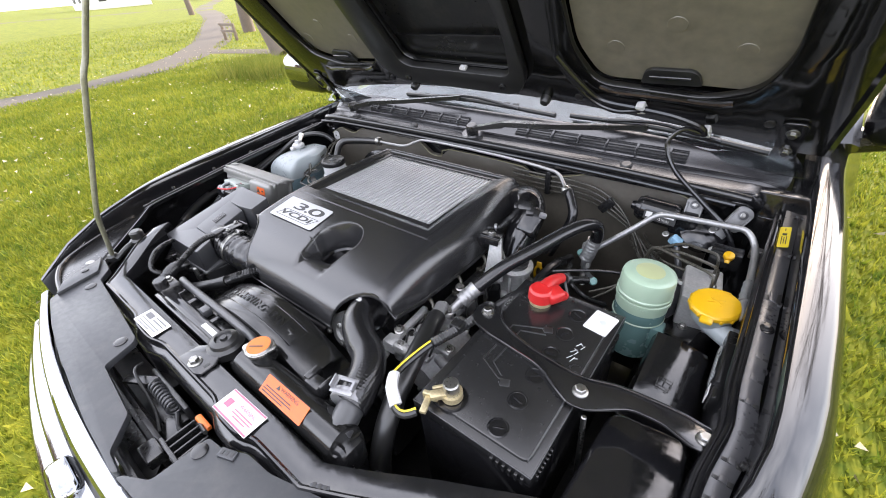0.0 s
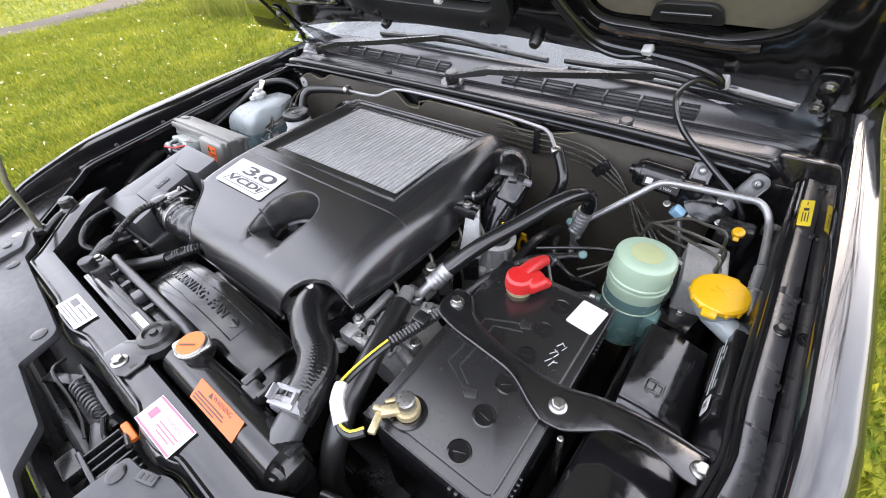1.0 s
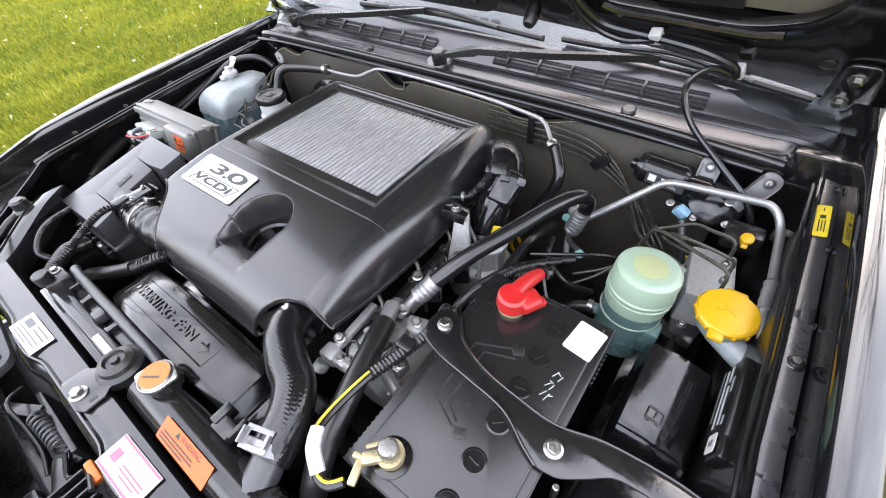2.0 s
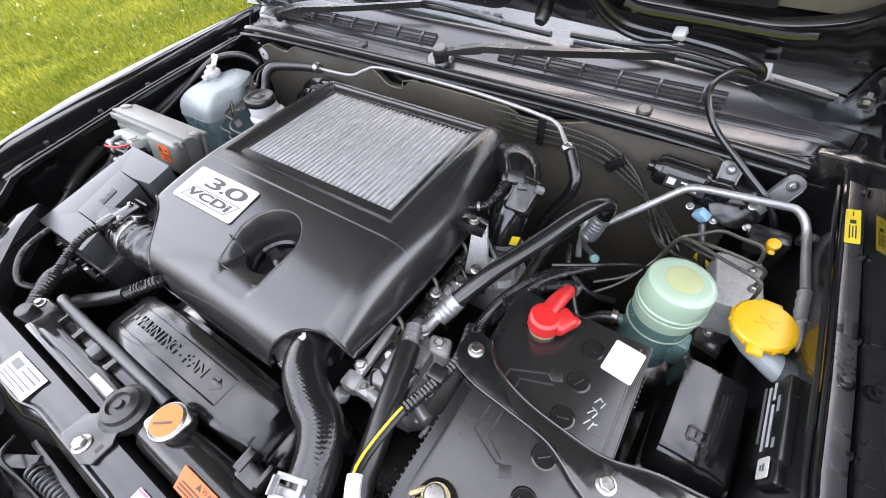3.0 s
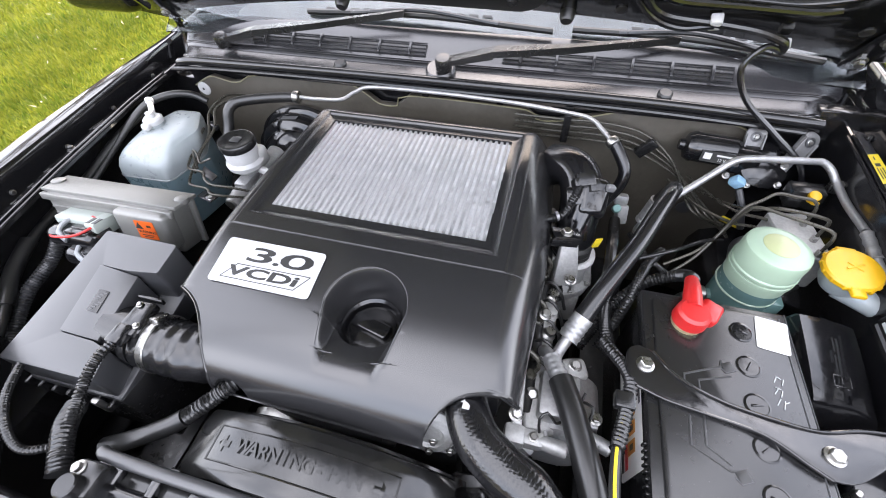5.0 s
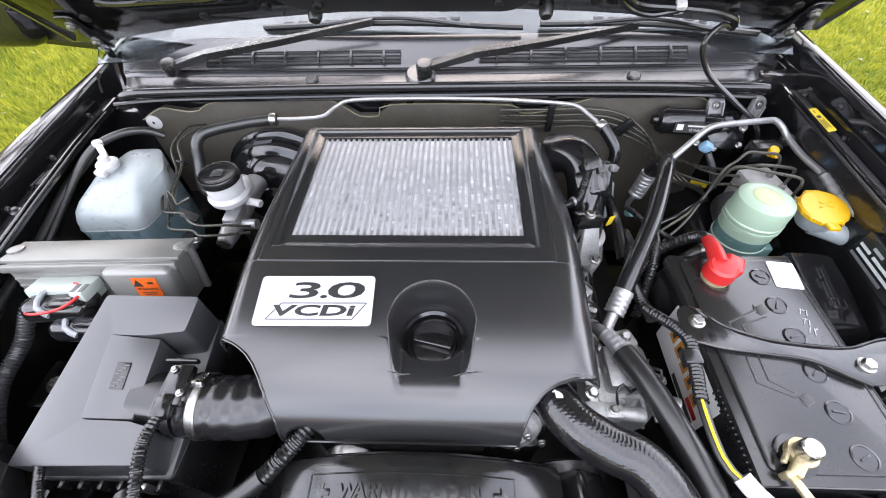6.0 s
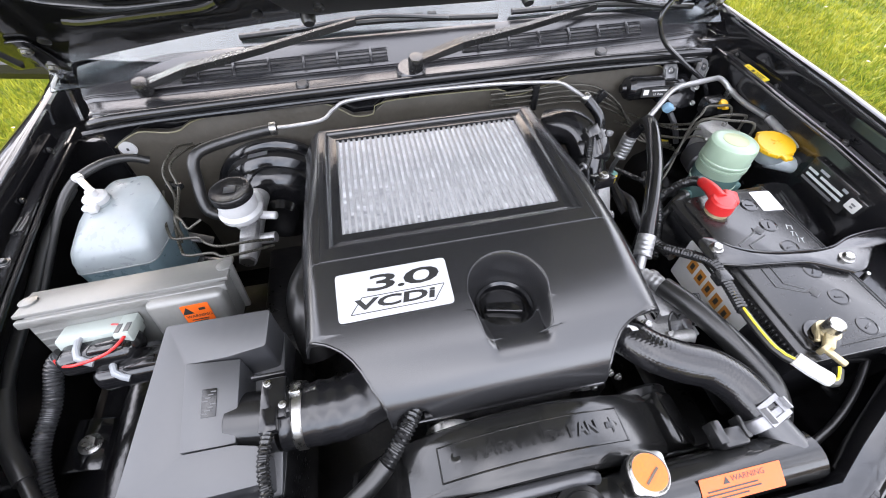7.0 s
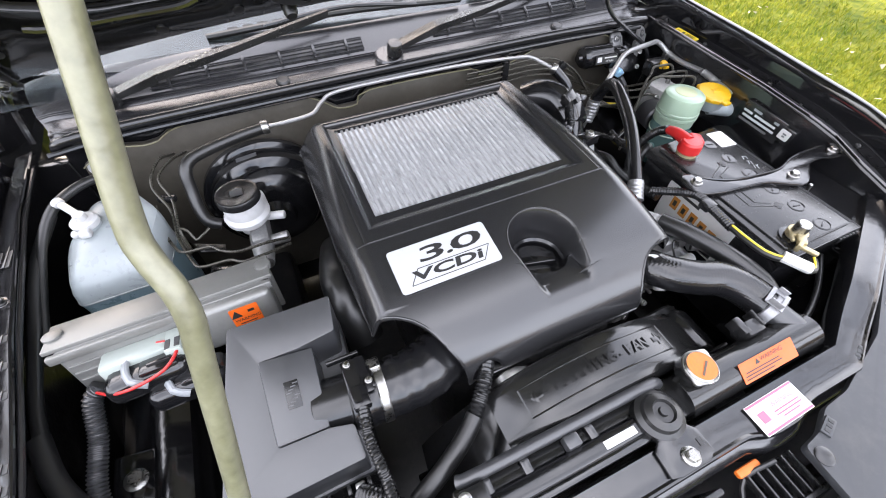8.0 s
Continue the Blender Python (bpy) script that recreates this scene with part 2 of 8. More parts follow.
def part(name, bm, material, parent=None, label="", sharp=32):
    me = bpy.data.meshes.new(name)
    o = ORIGIN[parent.name] if parent else Vector((0, 0, 0))
    bmesh.ops.recalc_face_normals(bm, faces=bm.faces)
    if parent:
        bmesh.ops.translate(bm, verts=bm.verts, vec=-o)
    bm.to_mesh(me)
    bm.free()
    me.materials.append(material)
    me.shade_smooth()
    me.set_sharp_from_angle(angle=radians(sharp))
    ob = new(name, me)
    if parent:
        ob.parent = parent
    ORIGIN[ob.name] = o
    return tagged(ob, label) if label else ob


def merge(*bms):
    out = bms[0]
    for b in bms[1:]:
        me = bpy.data.meshes.new("tmp")
        b.to_mesh(me)
        b.free()
        out.from_mesh(me)
        bpy.data.meshes.remove(me)
    return out


def turn(bm, m):
    bmesh.ops.transform(bm, matrix=m, verts=bm.verts)
    return bm


def rounded(bm, r, seg=2, angle=30):
    if r:
        es = [e for e in bm.edges if len(e.link_faces) == 2 and e.calc_face_angle(0) > radians(angle)]
        bmesh.ops.bevel(bm, geom=es, offset=r, segments=seg, affect="EDGES", profile=0.5, clamp_overlap=True)
    return bm


def box(c, s, r=0.002, m=None, seg=2, top=None):
    """A box at centre c of size s with rounded edges; top: scale of its upper face in x and y."""
    bm = bmesh.new()
    bmesh.ops.create_cube(bm, size=1)
    if top:
        for v in bm.verts:
            if v.co.z > 0:
                v.co.x *= top[0]
                v.co.y *= top[1]
    bmesh.ops.scale(bm, vec=s, verts=bm.verts)
    rounded(bm, r, seg)
    if m is not None:
        turn(bm, m)
    return turn(bm, Matrix.Translation(c))


def lathe(o, d, prof, seg=28):
    """A turned body: profile of (radius, height) along d from o."""
    bm = bmesh.new()
    q = Vector(d).to_track_quat("Z", "Y").to_matrix().to_4x4()
    m = Matrix.Translation(o) @ q
    rings = []
    for r, h in prof:
        if r < 1e-6:
            rings.append([bm.verts.new(m @ Vector((0, 0, h)))])
        else:
            rings.append([bm.verts.new(m @ Vector((r * math.cos(a), r * math.sin(a), h))) for a in (2 * math.pi * i / seg for i in range(seg))])
    for a, b in zip(rings, rings[1:]):
        for i in range(seg):
            j = (i + 1) % seg
            f = [a[i % len(a)], a[j % len(a)], b[j % len(b)], b[i % len(b)]]
            f = list(dict.fromkeys(f))
            if len(f) > 2:
                bm.faces.new(f)
    for ring, (r, h) in ((rings[0], prof[0]), (rings[-1], prof[-1])):
        if len(ring) > 2:
            bm.faces.new(ring)
    return bm


def cyl(a, b, r, r2=None, seg=24, e=0.0015):
    a, b = Vector(a), Vector(b)
    h = (b - a).length
    r2 = r if r2 is None else r2
    e = min(e, h / 3, r / 3)
    return lathe(a, b - a, [(r - e, 0), (r, e), (r2, h - e), (r2 - e, h)], seg)


def spline(pts, step):
    """Points along a smooth curve through pts."""
    p = [Vector(q) for q in pts]
    p = [2 * p[0] - p[1]] + p + [2 * p[-1] - p[-2]]
    out = []
    for i in range(1, len(p) - 2):
        a, b, c, d = p[i - 1:i + 3]
        n = max(2, int((c - b).length / step))
        for k in range(n):
            t = k / n
            out.append(0.5 * (2 * b + (c - a) * t + (2 * a - 5 * b + 4 * c - d) * t * t + (3 * b - a - 3 * c + d) * t ** 3))
    return out + [p[-2]]


def tube(pts, r, seg=12, step=0.008, ribs=None, smooth=True, flat=1.0):
    """A hose or wire along pts; ribs: (pitch, depth) of corrugation; r a number or one radius for each end."""
    path = spline(pts, min(step, ribs[0] / 4) if ribs else step) if smooth else [Vector(q) for q in pts]
    bm = bmesh.new()
    rings, along = [], 0.0
    r0, r1 = r if isinstance(r, tuple) else (r, r)
    total = sum((b - a).length for a, b in zip(path, path[1:])) or 1
    up = None
    for i, q in enumerate(path):
        t = (path[min(i + 1, len(path) - 1)] - path[max(i - 1, 0)]).normalized()
        if i:
            along += (q - path[i - 1]).length
        if up is None:
            up = t.orthogonal().normalized()
        up = (up - t * up.dot(t)).normalized()
        side = t.cross(up)
        rad = r0 + (r1 - r0) * along / total
        if ribs:
            rad += ribs[1] * math.cos(2 * math.pi * along / ribs[0])
        rings.append([bm.verts.new(q + (up * math.cos(a) + side * math.sin(a) * flat) * rad) for a in (2 * math.pi * k / seg for k in range(seg))])
    for a, b in zip(rings, rings[1:]):
        for k in range(seg):
            bm.faces.new((a[k], a[(k + 1) % seg], b[(k + 1) % seg], b[k]))
    bm.faces.new(rings[0])
    bm.faces.new(rings[-1])
    return bm


def prism(poly, z0, z1, r=0.002, seg=2, m=None, zf=None):
    """An upright block over a plan outline; zf(x, y): height added to its upper face."""
    bm = bmesh.new()
    lo = [bm.verts.new((x, y, z0)) for x, y in poly]
    hi = [bm.verts.new((x, y, z1 + (zf(x, y) if zf else 0))) for x, y in poly]
    n = len(poly)
    bm.faces.new(lo[::-1])
    bm.faces.new(hi)
    for i in range(n):
        bm.faces.new((lo[i], lo[(i + 1) % n], hi[(i + 1) % n], hi[i]))
    bmesh.ops.recalc_face_normals(bm, faces=bm.faces)
    rounded(bm, r, seg)
    return turn(bm, m) if m is not None else bm


def plate(outer, holes, thick, m, r=0.0):
    """A flat sheet with openings, thick downwards from its face, laid out by m."""
    bm = bmesh.new()
    for loop in [outer] + list(holes):
        vs = [bm.verts.new((x, y, 0)) for x, y in loop]
        for i in range(len(vs)):
            bm.edges.new((vs[i], vs[(i + 1) % len(vs)]))
    bmesh.ops.triangle_fill(bm, use_beauty=True, use_dissolve=False, edges=bm.edges[:])
    g = bmesh.ops.extrude_face_region(bm, geom=bm.faces[:])
    bmesh.ops.translate(bm, vec=(0, 0, -thick), verts=[v for v in g["geom"] if isinstance(v, bmesh.types.BMVert)])
    bmesh.ops.recalc_face_normals(bm, faces=bm.faces)
    rounded(bm, r, 2, 60)
    return turn(bm, m)


def round_poly(pts, r, n=5):
    """The outline pts with its corners rounded."""
    out = []
    k = len(pts)
    for i in range(k):
        a, b, c = Vector(pts[i - 1]), Vector(pts[i]), Vector(pts[(i + 1) % k])
        d = min(r, (a - b).length * 0.45, (c - b).length * 0.45)
        p, q = b + (a - b).normalized() * d, b + (c - b).normalized() * d
        for j in range(n + 1):
            t = j / n
            out.append(tuple(p * (1 - t) ** 2 + b * 2 * t * (1 - t) + q * t * t))
    return out


def loft(sections, close=False, caps=False):
    """A skin over rows of points of equal number."""
    bm = bmesh.new()
    rows = [[bm.verts.new(p) for p in s] for s in sections]
    for a, b in zip(rows, rows[1:]):
        for i in range(len(a) if close else len(a) - 1):
            j = (i + 1) % len(a)
            bm.faces.new((a[i], a[j], b[j], b[i]))
    if caps:
        bm.faces.new(rows[0])
        bm.faces.new(rows[-1])
    return bm


def thicken(bm, d):
    bmesh.ops.recalc_face_normals(bm, faces=bm.faces)
    bmesh.ops.solidify(bm, geom=bm.faces[:], thickness=d)
    return bm


def bolt(at, d, size, parent, name="bolt", material=None, flange=1.55):
    """A flanged hexagon bolt head."""
    d = Vector(d).normalized()
    a = Vector(at)
    bm = lathe(a, d, [(size * flange * 0.5, 0), (size * flange * 0.5, size * 0.12), (size * 0.56, size * 0.2)], 20)
    bm = merge(bm, lathe(a + d * size * 0.15, d, [(size * 0.56, 0), (size * 0.56, size * 0.42), (size * 0.47, size * 0.5)], 6))
    return part(name, bm, material or STEEL, parent, sharp=20)


def words(name, text, size, m, material, parent, depth=0.0004, label="", sx=1.0, bold=0.0):
    """Raised lettering with the built-in font, its plane laid out by m, centred."""
    cu = bpy.data.curves.new("lettering", "FONT")
    cu.body, cu.size, cu.extrude, cu.offset = text, size, depth, bold
    cu.align_x, cu.align_y = "CENTER", "CENTER"
    cu.resolution_u = 3
    tmp = new("lettering", cu)
    me = bpy.data.meshes.new_from_object(tmp.evaluated_get(bpy.context.evaluated_depsgraph_get()))
    bpy.data.objects.remove(tmp)
    bm = bmesh.new()
    bm.from_mesh(me)
    bpy.data.meshes.remove(me)
    turn(bm, m @ Matrix.Diagonal((sx, 1, 1, 1)))
    return part(name, bm, material, parent, label)


def plane_on(c, right, up):
    """The pose of a flat thing at c whose x runs along right and y along up."""
    x = Vector(right).normalized()
    y = Vector(up)
    y = (y - x * y.dot(x)).normalized()
    z = x.cross(y)
    return Matrix.Translation(c) @ Matrix((x, y, z)).transposed().to_4x4()


def sticker(name, m, w, h, material, parent, label="", r=0.003, t=0.0006):
    return part(name, prism(round_poly([(-w / 2, -h / 2), (w / 2, -h / 2), (w / 2, h / 2), (-w / 2, h / 2)], r, 3), 0, t, 0, m=m), material, parent, label)


def bars(m, rows, material, parent, z=0.0009, name="print_line"):
    """Unreadable print: thin bars (x, y, w, h) on a label laid out by m."""
    for x, y, w, h in rows:
        part(name, box((x, y, z), (w, h, 0.0003), 0, None), material, parent).matrix_basis = ob_pose(m, parent)


def ob_pose(m, parent):
    o = ORIGIN[parent.name]
    return Matrix.Translation(-o) @ m @ Matrix.Translation(o)


def smooth01(x):
    x = max(0.0, min(1.0, x))
    return x * x * (3 - 2 * x)


def interp(x, pts):
    if x <= pts[0][0]:
        return pts[0][1]
    for (a, u), (b, v) in zip(pts, pts[1:]):
        if x <= b:
            return u + (v - u) * (x - a) / (b - a)
    return pts[-1][1]

# ---- the park ----
def ground_z(x, y):
    return 0.03 * math.sin(x * 0.7 + 1) * math.sin(y * 0.6) * min(1, math.hypot(x, y) / 6)


xs = sorted({round(s * v, 2) for s in (-1, 1) for v in [0.4 * i for i in range(50)] + [20 + 1.5 * i for i in range(20)] + [60, 90, 140, 220, 400, 900, 2500]})
gr = bmesh.new()
grid = [[gr.verts.new((x, y, ground_z(x, y) if abs(x) < 45 and abs(y) < 45 else 0)) for x in xs] for y in xs]
for a, b in zip(grid, grid[1:]):
    for i in range(len(xs) - 1):
        gr.faces.new((a[i], a[i + 1], b[i + 1], b[i]))
tagged(part("ground", gr, SOIL), "green turf of a park lawn", "ground", kind="structure")


def ribbon(pts, widths):
    rows_ = []
    c = spline([(x, y, 0) for x, y in pts], 0.5)
    n = len(c)
    for i, p in enumerate(c):
        t = (c[min(i + 1, n - 1)] - c[max(i - 1, 0)]).normalized()
        s = Vector((-t.y, t.x, 0))
        w = interp(i / (n - 1), widths) / 2
        rows_.append([(*(p + s * w * k).xy, ground_z(*(p + s * w * k).xy) + 0.02 - 0.012 * abs(k)) for k in (-1, -0.5, 0, 0.5, 1)])
    return loft(rows_)


PATHS = ([(-10.8, -8), (-10.8, -2), (-10.8, 1), (-11.3, 3.2), (-13.2, 5.6), (-18, 8.6), (-33, 16), (-60, 28), (-110, 55)], [(0, 1.25), (0.15, 1.4), (0.4, 1.7), (1, 2.6)]), ([(-13.4, 5.8), (-11.8, 6.3), (-9.5, 6.9), (-5, 9), (0, 14)], [(0, 0.6), (1, 0.8)]), ([(-130, -10), (-75, 19), (-60, 28)], [(0, 4), (1, 3)])
for pts, w in PATHS:
    tagged(part("footpath", ribbon(pts, w), ASPHALT), "worn grey asphalt footpath across the lawn", "footpath", kind="structure")


def near_path(x, y):
    for pts, w in PATHS[:2]:
        for (ax, ay), (bx, by) in zip(pts, pts[1:]):
            l2 = (bx - ax) ** 2 + (by - ay) ** 2
            t = max(0, min(1, ((x - ax) * (bx - ax) + (y - ay) * (by - ay)) / l2))
            if math.hypot(x - ax - t * (bx - ax), y - ay - t * (by - ay)) < 0.5:
                return True
    return False


# grass blades, denser near the car
rg = np.random.default_rng(5)


def blades(n, x0, x1, y0, y1, h0, h1, w):
    x, y = rg.uniform(x0, x1, n), rg.uniform(y0, y1, n)
    keep = ~((np.abs(x - 0.03) < 0.85) & (y > -0.05) & (y < 4.5))
    keep &= np.array([not near_path(a, b) for a, b in zip(x, y)]) if x0 < -8 else True
    # ragged outer edges, so that no patch shows as a square
    edge_ = np.minimum(np.where(x0 < -1, x - x0, 9.0), np.where(x1 > 1, x1 - x, 9.0))
    keep &= np.minimum(edge_, np.minimum(y - y0, y1 - y)) > rg.uniform(0, 1.6, n)
    x, y = x[keep], y[keep]
    n = len(x)
    z = 0.03 * np.sin(x * 0.7 + 1) * np.sin(y * 0.6) * np.minimum(1, np.hypot(x, y) / 6)
    a, h, lean, la = rg.uniform(0, 6.283, n), rg.uniform(h0, h1, n), rg.uniform(0.1, 0.9, n), rg.uniform(0, 6.283, n)
    v = np.zeros((n, 3, 3))
    v[:, 0] = np.stack([x + w * np.cos(a), y + w * np.sin(a), z], 1)
    v[:, 1] = np.stack([x - w * np.cos(a), y - w * np.sin(a), z], 1)
    v[:, 2] = np.stack([x + h * lean * np.cos(la), y + h * lean * np.sin(la), z + h], 1)
    return v.reshape(-1, 3)


def triangles(name, v, material):
    me = bpy.data.meshes.new(name)
    n = len(v) // 3
    me.vertices.add(n * 3)
    me.vertices.foreach_set("co", v.ravel())
    me.loops.add(n * 3)
    me.loops.foreach_set("vertex_index", np.arange(n * 3))
    me.polygons.add(n)
    me.polygons.foreach_set("loop_start", np.arange(n) * 3)
    me.update(calc_edges=True)
    me.materials.append(material)
    return new(name, me)


lawn = np.concatenate([blades(120000, -4.5, -0.8, -1.5, 5, 0.02, 0.055, 0.0045), blades(150000, -11, -3.5, -4, 9, 0.025, 0.065, 0.007), blades(140000, -34, 8, -14, 26, 0.03, 0.08, 0.014), blades(80000, 0.85, 5, -0.5, 6, 0.02, 0.055, 0.005), blades(40000, -5, 7, -5, 7, 0.03, 0.06, 0.006)])
# thin out towards the edge so that the blades fade into the turf
fade = np.hypot(lawn[::3, 0] + 8, lawn[::3, 1] - 4) < rg.uniform(6, 34, len(lawn) // 3)
lawn = lawn.reshape(-1, 3, 3)[fade | (np.hypot(lawn[::3, 0] + 3, lawn[::3, 1] - 2) < rg.uniform(3, 9, len(lawn) // 3))].reshape(-1, 3)
tagged(triangles("grass", lawn, BLADES), "bright green mown grass blades", "grass", kind="stuff")
n = 1500
px, py = np.concatenate([rg.uniform(-14, -0.95, 1100), rg.uniform(1, 4, 400)]), rg.uniform(-2, 7, n)
v = np.zeros((n, 3, 3))
for k in range(3):
    a = rg.uniform(0, 6.283, n)
    s = rg.uniform(0.012, 0.032, n)
    v[:, k] = np.stack([px + s * np.cos(a), py + s * np.sin(a), 0.055 + rg.uniform(0, 0.03, n)], 1)
tagged(triangles("fallen_leaves", v.reshape(-1, 3), PETAL), "pale dry leaves and petals strewn on the grass", "leaves", kind="stuff")


def bare_tree(x, y, h, r, seed, label, lean=(0, 0)):
    """A leafless tree: tapered trunk, limbs that fork into twigs."""
    rr = random.Random(seed)
    t = thing("tree", (x, y, 0), label, "tree", "bare trees")
    o = Vector((x, y, -0.05))
    tip = o + Vector((lean[0], lean[1], h * 0.4))
    part("trunk", tube([o + Vector((0, 0, 0)), o + (tip - o) * 0.12, o + (tip - o) * 0.5 + Vector((rr.uniform(-0.1, 0.1), rr.uniform(-0.1, 0.1), 0)), tip], (r * 1.15, r * 0.75), 14, 0.4), BARK, t)
    out = bmesh.new()
    segs = []

    def grow(p, d, ln, rad, depth):
        q = p + d * ln * 0.5 + Vector((rr.uniform(-1, 1), rr.uniform(-1, 1), 0)) * ln * 0.06
        e = p + d * ln
        segs.append(([p, q, e], rad, rad * 0.6, 7 if depth < 2 else 4))
        if depth >= 4:
            return
        for k in range(3 if depth < 3 else 4):
            a = Vector((rr.uniform(-1, 1), rr.uniform(-1, 1), rr.uniform(-0.2, 0.8)))
            nd = (d + a * 0.75).normalized()
            grow(p + (e - p) * rr.uniform(0.55, 1.0), nd, ln * rr.uniform(0.55, 0.75), rad * 0.55, depth + 1)

    for k in range(5):
        a = 6.283 * k / 5 + rr.uniform(-0.4, 0.4)
        grow(o + (tip - o) * rr.uniform(0.75, 1.0), Vector((math.cos(a) * 0.8, math.sin(a) * 0.8, 0.7)).normalized(), h * 0.28, r * 0.5, 0)
    for pts, r0, r1, sg in segs:
        out = merge(out, tube(pts, (r0, r1), sg, 5, smooth=False))
    part("crown", out, BARK, t)
    return t


bare_tree(-9.6, 6.6, 11, 0.42, 3, "thick brown trunk of a leafless park tree", (-3.0, 0.3))
bare_tree(-17.5, 9.9, 12, 0.22, 8, "slim dark trunk of a leafless park tree")
bare_tree(-40.0, 17.5, 14, 0.2, 31, "slim dark trunk of a leafless park tree")
bare_tree(-33.0, 26.0, 15, 0.3, 32, "leafless park tree across the lawn")
bare_tree(-22.0, 19.0, 13, 0.25, 33, "leafless park tree across the lawn")
bare_tree(-5.0, 14.5, 15, 0.22, 41, "leafless park tree behind the car")
bare_tree(-8.3, 17.0, 16, 0.26, 42, "leafless park tree behind the car")
bare_tree(4.2, 11.5, 14, 0.24, 43, "leafless park tree behind the car")
bare_tree(9.0, -3.0, 12, 0.3, 11, "leafless park tree beside the car")
bare_tree(8.0, 22.0, 20, 0.3, 12, "leafless park tree beside the car")

# tuft of long grass beside the path
n = 2600
tx, ty = rg.normal(-7.7, 0.5, n), rg.normal(4.6, 0.32, n)
th, ta, tl = rg.uniform(0.12, 0.42, n), rg.uniform(0, 6.283, n), rg.uniform(0.05, 0.5, n)
v = np.zeros((n, 3, 3))
v[:, 0] = np.stack([tx + 0.008 * np.cos(ta), ty + 0.008 * np.sin(ta), np.zeros(n)], 1)
v[:, 1] = np.stack([tx - 0.008 * np.cos(ta), ty - 0.008 * np.sin(ta), np.zeros(n)], 1)
v[:, 2] = np.stack([tx + th * tl * np.sin(ta), ty + th * tl * np.cos(ta), th], 1)
tagged(triangles("long_grass", v.reshape(-1, 3), REED), "tuft of long pale grass beside the footpath", "grass", kind="stuff")

# bare woods added out of view, far behind and beside the car, for brown reflections
rw = np.random.default_rng(21)
n = 16000
ang = rw.uniform(3.75, 5.9, n)
dist = rw.uniform(30, 42, n)
bx, by, bz = dist * np.cos(ang), dist * np.sin(ang), rw.uniform(0, 1, n) ** 1.3 * 7.5
v = np.zeros((n, 3, 3))
for k in range(3):
    v[:, k] = np.stack([bx + rw.normal(0, 0.35, n), by + rw.normal(0, 0.35, n), bz + rw.normal(0, 0.6, n)], 1)
tagged(triangles("unseen_woods", v.reshape(-1, 3), BARK), "brown bare wood added out of view for low reflections", "woods", kind="stuff")

bench = thing("park_bench", (-15.2, 7.9, 0), "low dark wooden park bench beside the footpath", "bench")
for k in range(2):
    part("leg", box((-15.6 + 0.8 * k, 7.9, 0.25), (0.07, 0.09, 0.55), 0.01), WOOD, bench)
    part("rail", box((-15.2, 7.86, 0.3 + 0.2 * k), (1.0, 0.03, 0.08), 0.01), WOOD, bench)


def house(x, y, w, d, h, label):
    t = thing("house", (x, y, 0), label, "house", "houses beyond the park")
    part("wall", box((x, y, h / 2), (w, d, h), 0.05), HOUSEW, t)
    part("roof", prism([(-w / 2 - 0.4, 0), (w / 2 + 0.4, 0), (0, h * 0.5)], -d / 2 - 0.4, d / 2 + 0.4, 0.03, m=Matrix.Translation((x, y, h)) @ pose(0, 0, 0, 90, 0, 0)), ROOFM, t)
    for k in (-1, 0, 1):
        for zz in (0.35, 0.72):
            w_ = part("window", box((x + w * 0.3 * k, y - d / 2 - 0.02, h * zz), (w * 0.12, 0.12, h * 0.16), 0.02), INK, t)
            w2 = part("window", box((x + w / 2 + 0.02, y + d * 0.3 * k, h * zz), (0.12, d * 0.12, h * 0.16), 0.02), INK, t)


house(-150, 45, 16, 14, 6, "white two-storey house across the road")
house(-135, 75, 18, 14, 6, "white two-storey house across the road")
house(-160, 12, 14, 16, 6, "white two-storey house across the road")
house(-110, 95, 16, 12, 6, "white two-storey house across the road")

# ---- the car's body ----
XC = 0.025
body = thing("car_body", (XC, 1.3, 0), "black four-wheel-drive car with its bonnet raised, parked on grass", "car body")
FENDER = [(0.06, 0.60, 0.925), (0.14, 0.665, 0.955), (0.23, 0.72, 0.975), (0.39, 0.775, 0.998), (0.53, 0.793, 1.012), (0.68, 0.798, 1.022), (0.87, 0.785, 1.036), (1.07, 0.765, 1.05), (1.3, 0.765, 1.072), (1.6, 0.79, 1.08), (2.4, 0.82, 1.08), (4.5, 0.8, 1.08)]


# the car leans a little: its wing and rail stand higher on the battery side
FENDER_HIGH = [(0.06, 0.60, 0.935), (0.14, 0.66, 0.965), (0.23, 0.7, 0.99), (0.39, 0.742, 1.03), (0.48, 0.755, 1.042), (0.62, 0.758, 1.052), (0.72, 0.757, 1.06), (0.88, 0.756, 1.068), (1.07, 0.75, 1.078), (1.3, 0.755, 1.085), (1.6, 0.79, 1.08), (2.4, 0.82, 1.08), (4.5, 0.8, 1.08)]


def rail_z(side, y):
    if side > 0:
        return interp(y, [(0.1, 0.942), (0.33, 0.972), (0.44, 0.996), (0.51, 1.01), (0.63, 1.02), (0.87, 1.029), (1.0, 1.033)])
    return interp(y, [(0.1, 0.937), (0.35, 0.976), (0.7, 0.997), (1.0, 1.012)])


def rail_in(side, y):
    """The inner edge of the wing rail; the two sides differ a little."""
    if side > 0:
        return 0.6845 + interp(y, [(0.3, -0.009), (0.4, -0.006), (0.463, 0.004), (0.52, -0.001), (0.75, 0.0), (1.0, 0.003)])
    return interp(y, [(0.3, 0.63), (0.46, 0.648), (0.61, 0.668), (0.84, 0.688), (1.0, 0.69)])


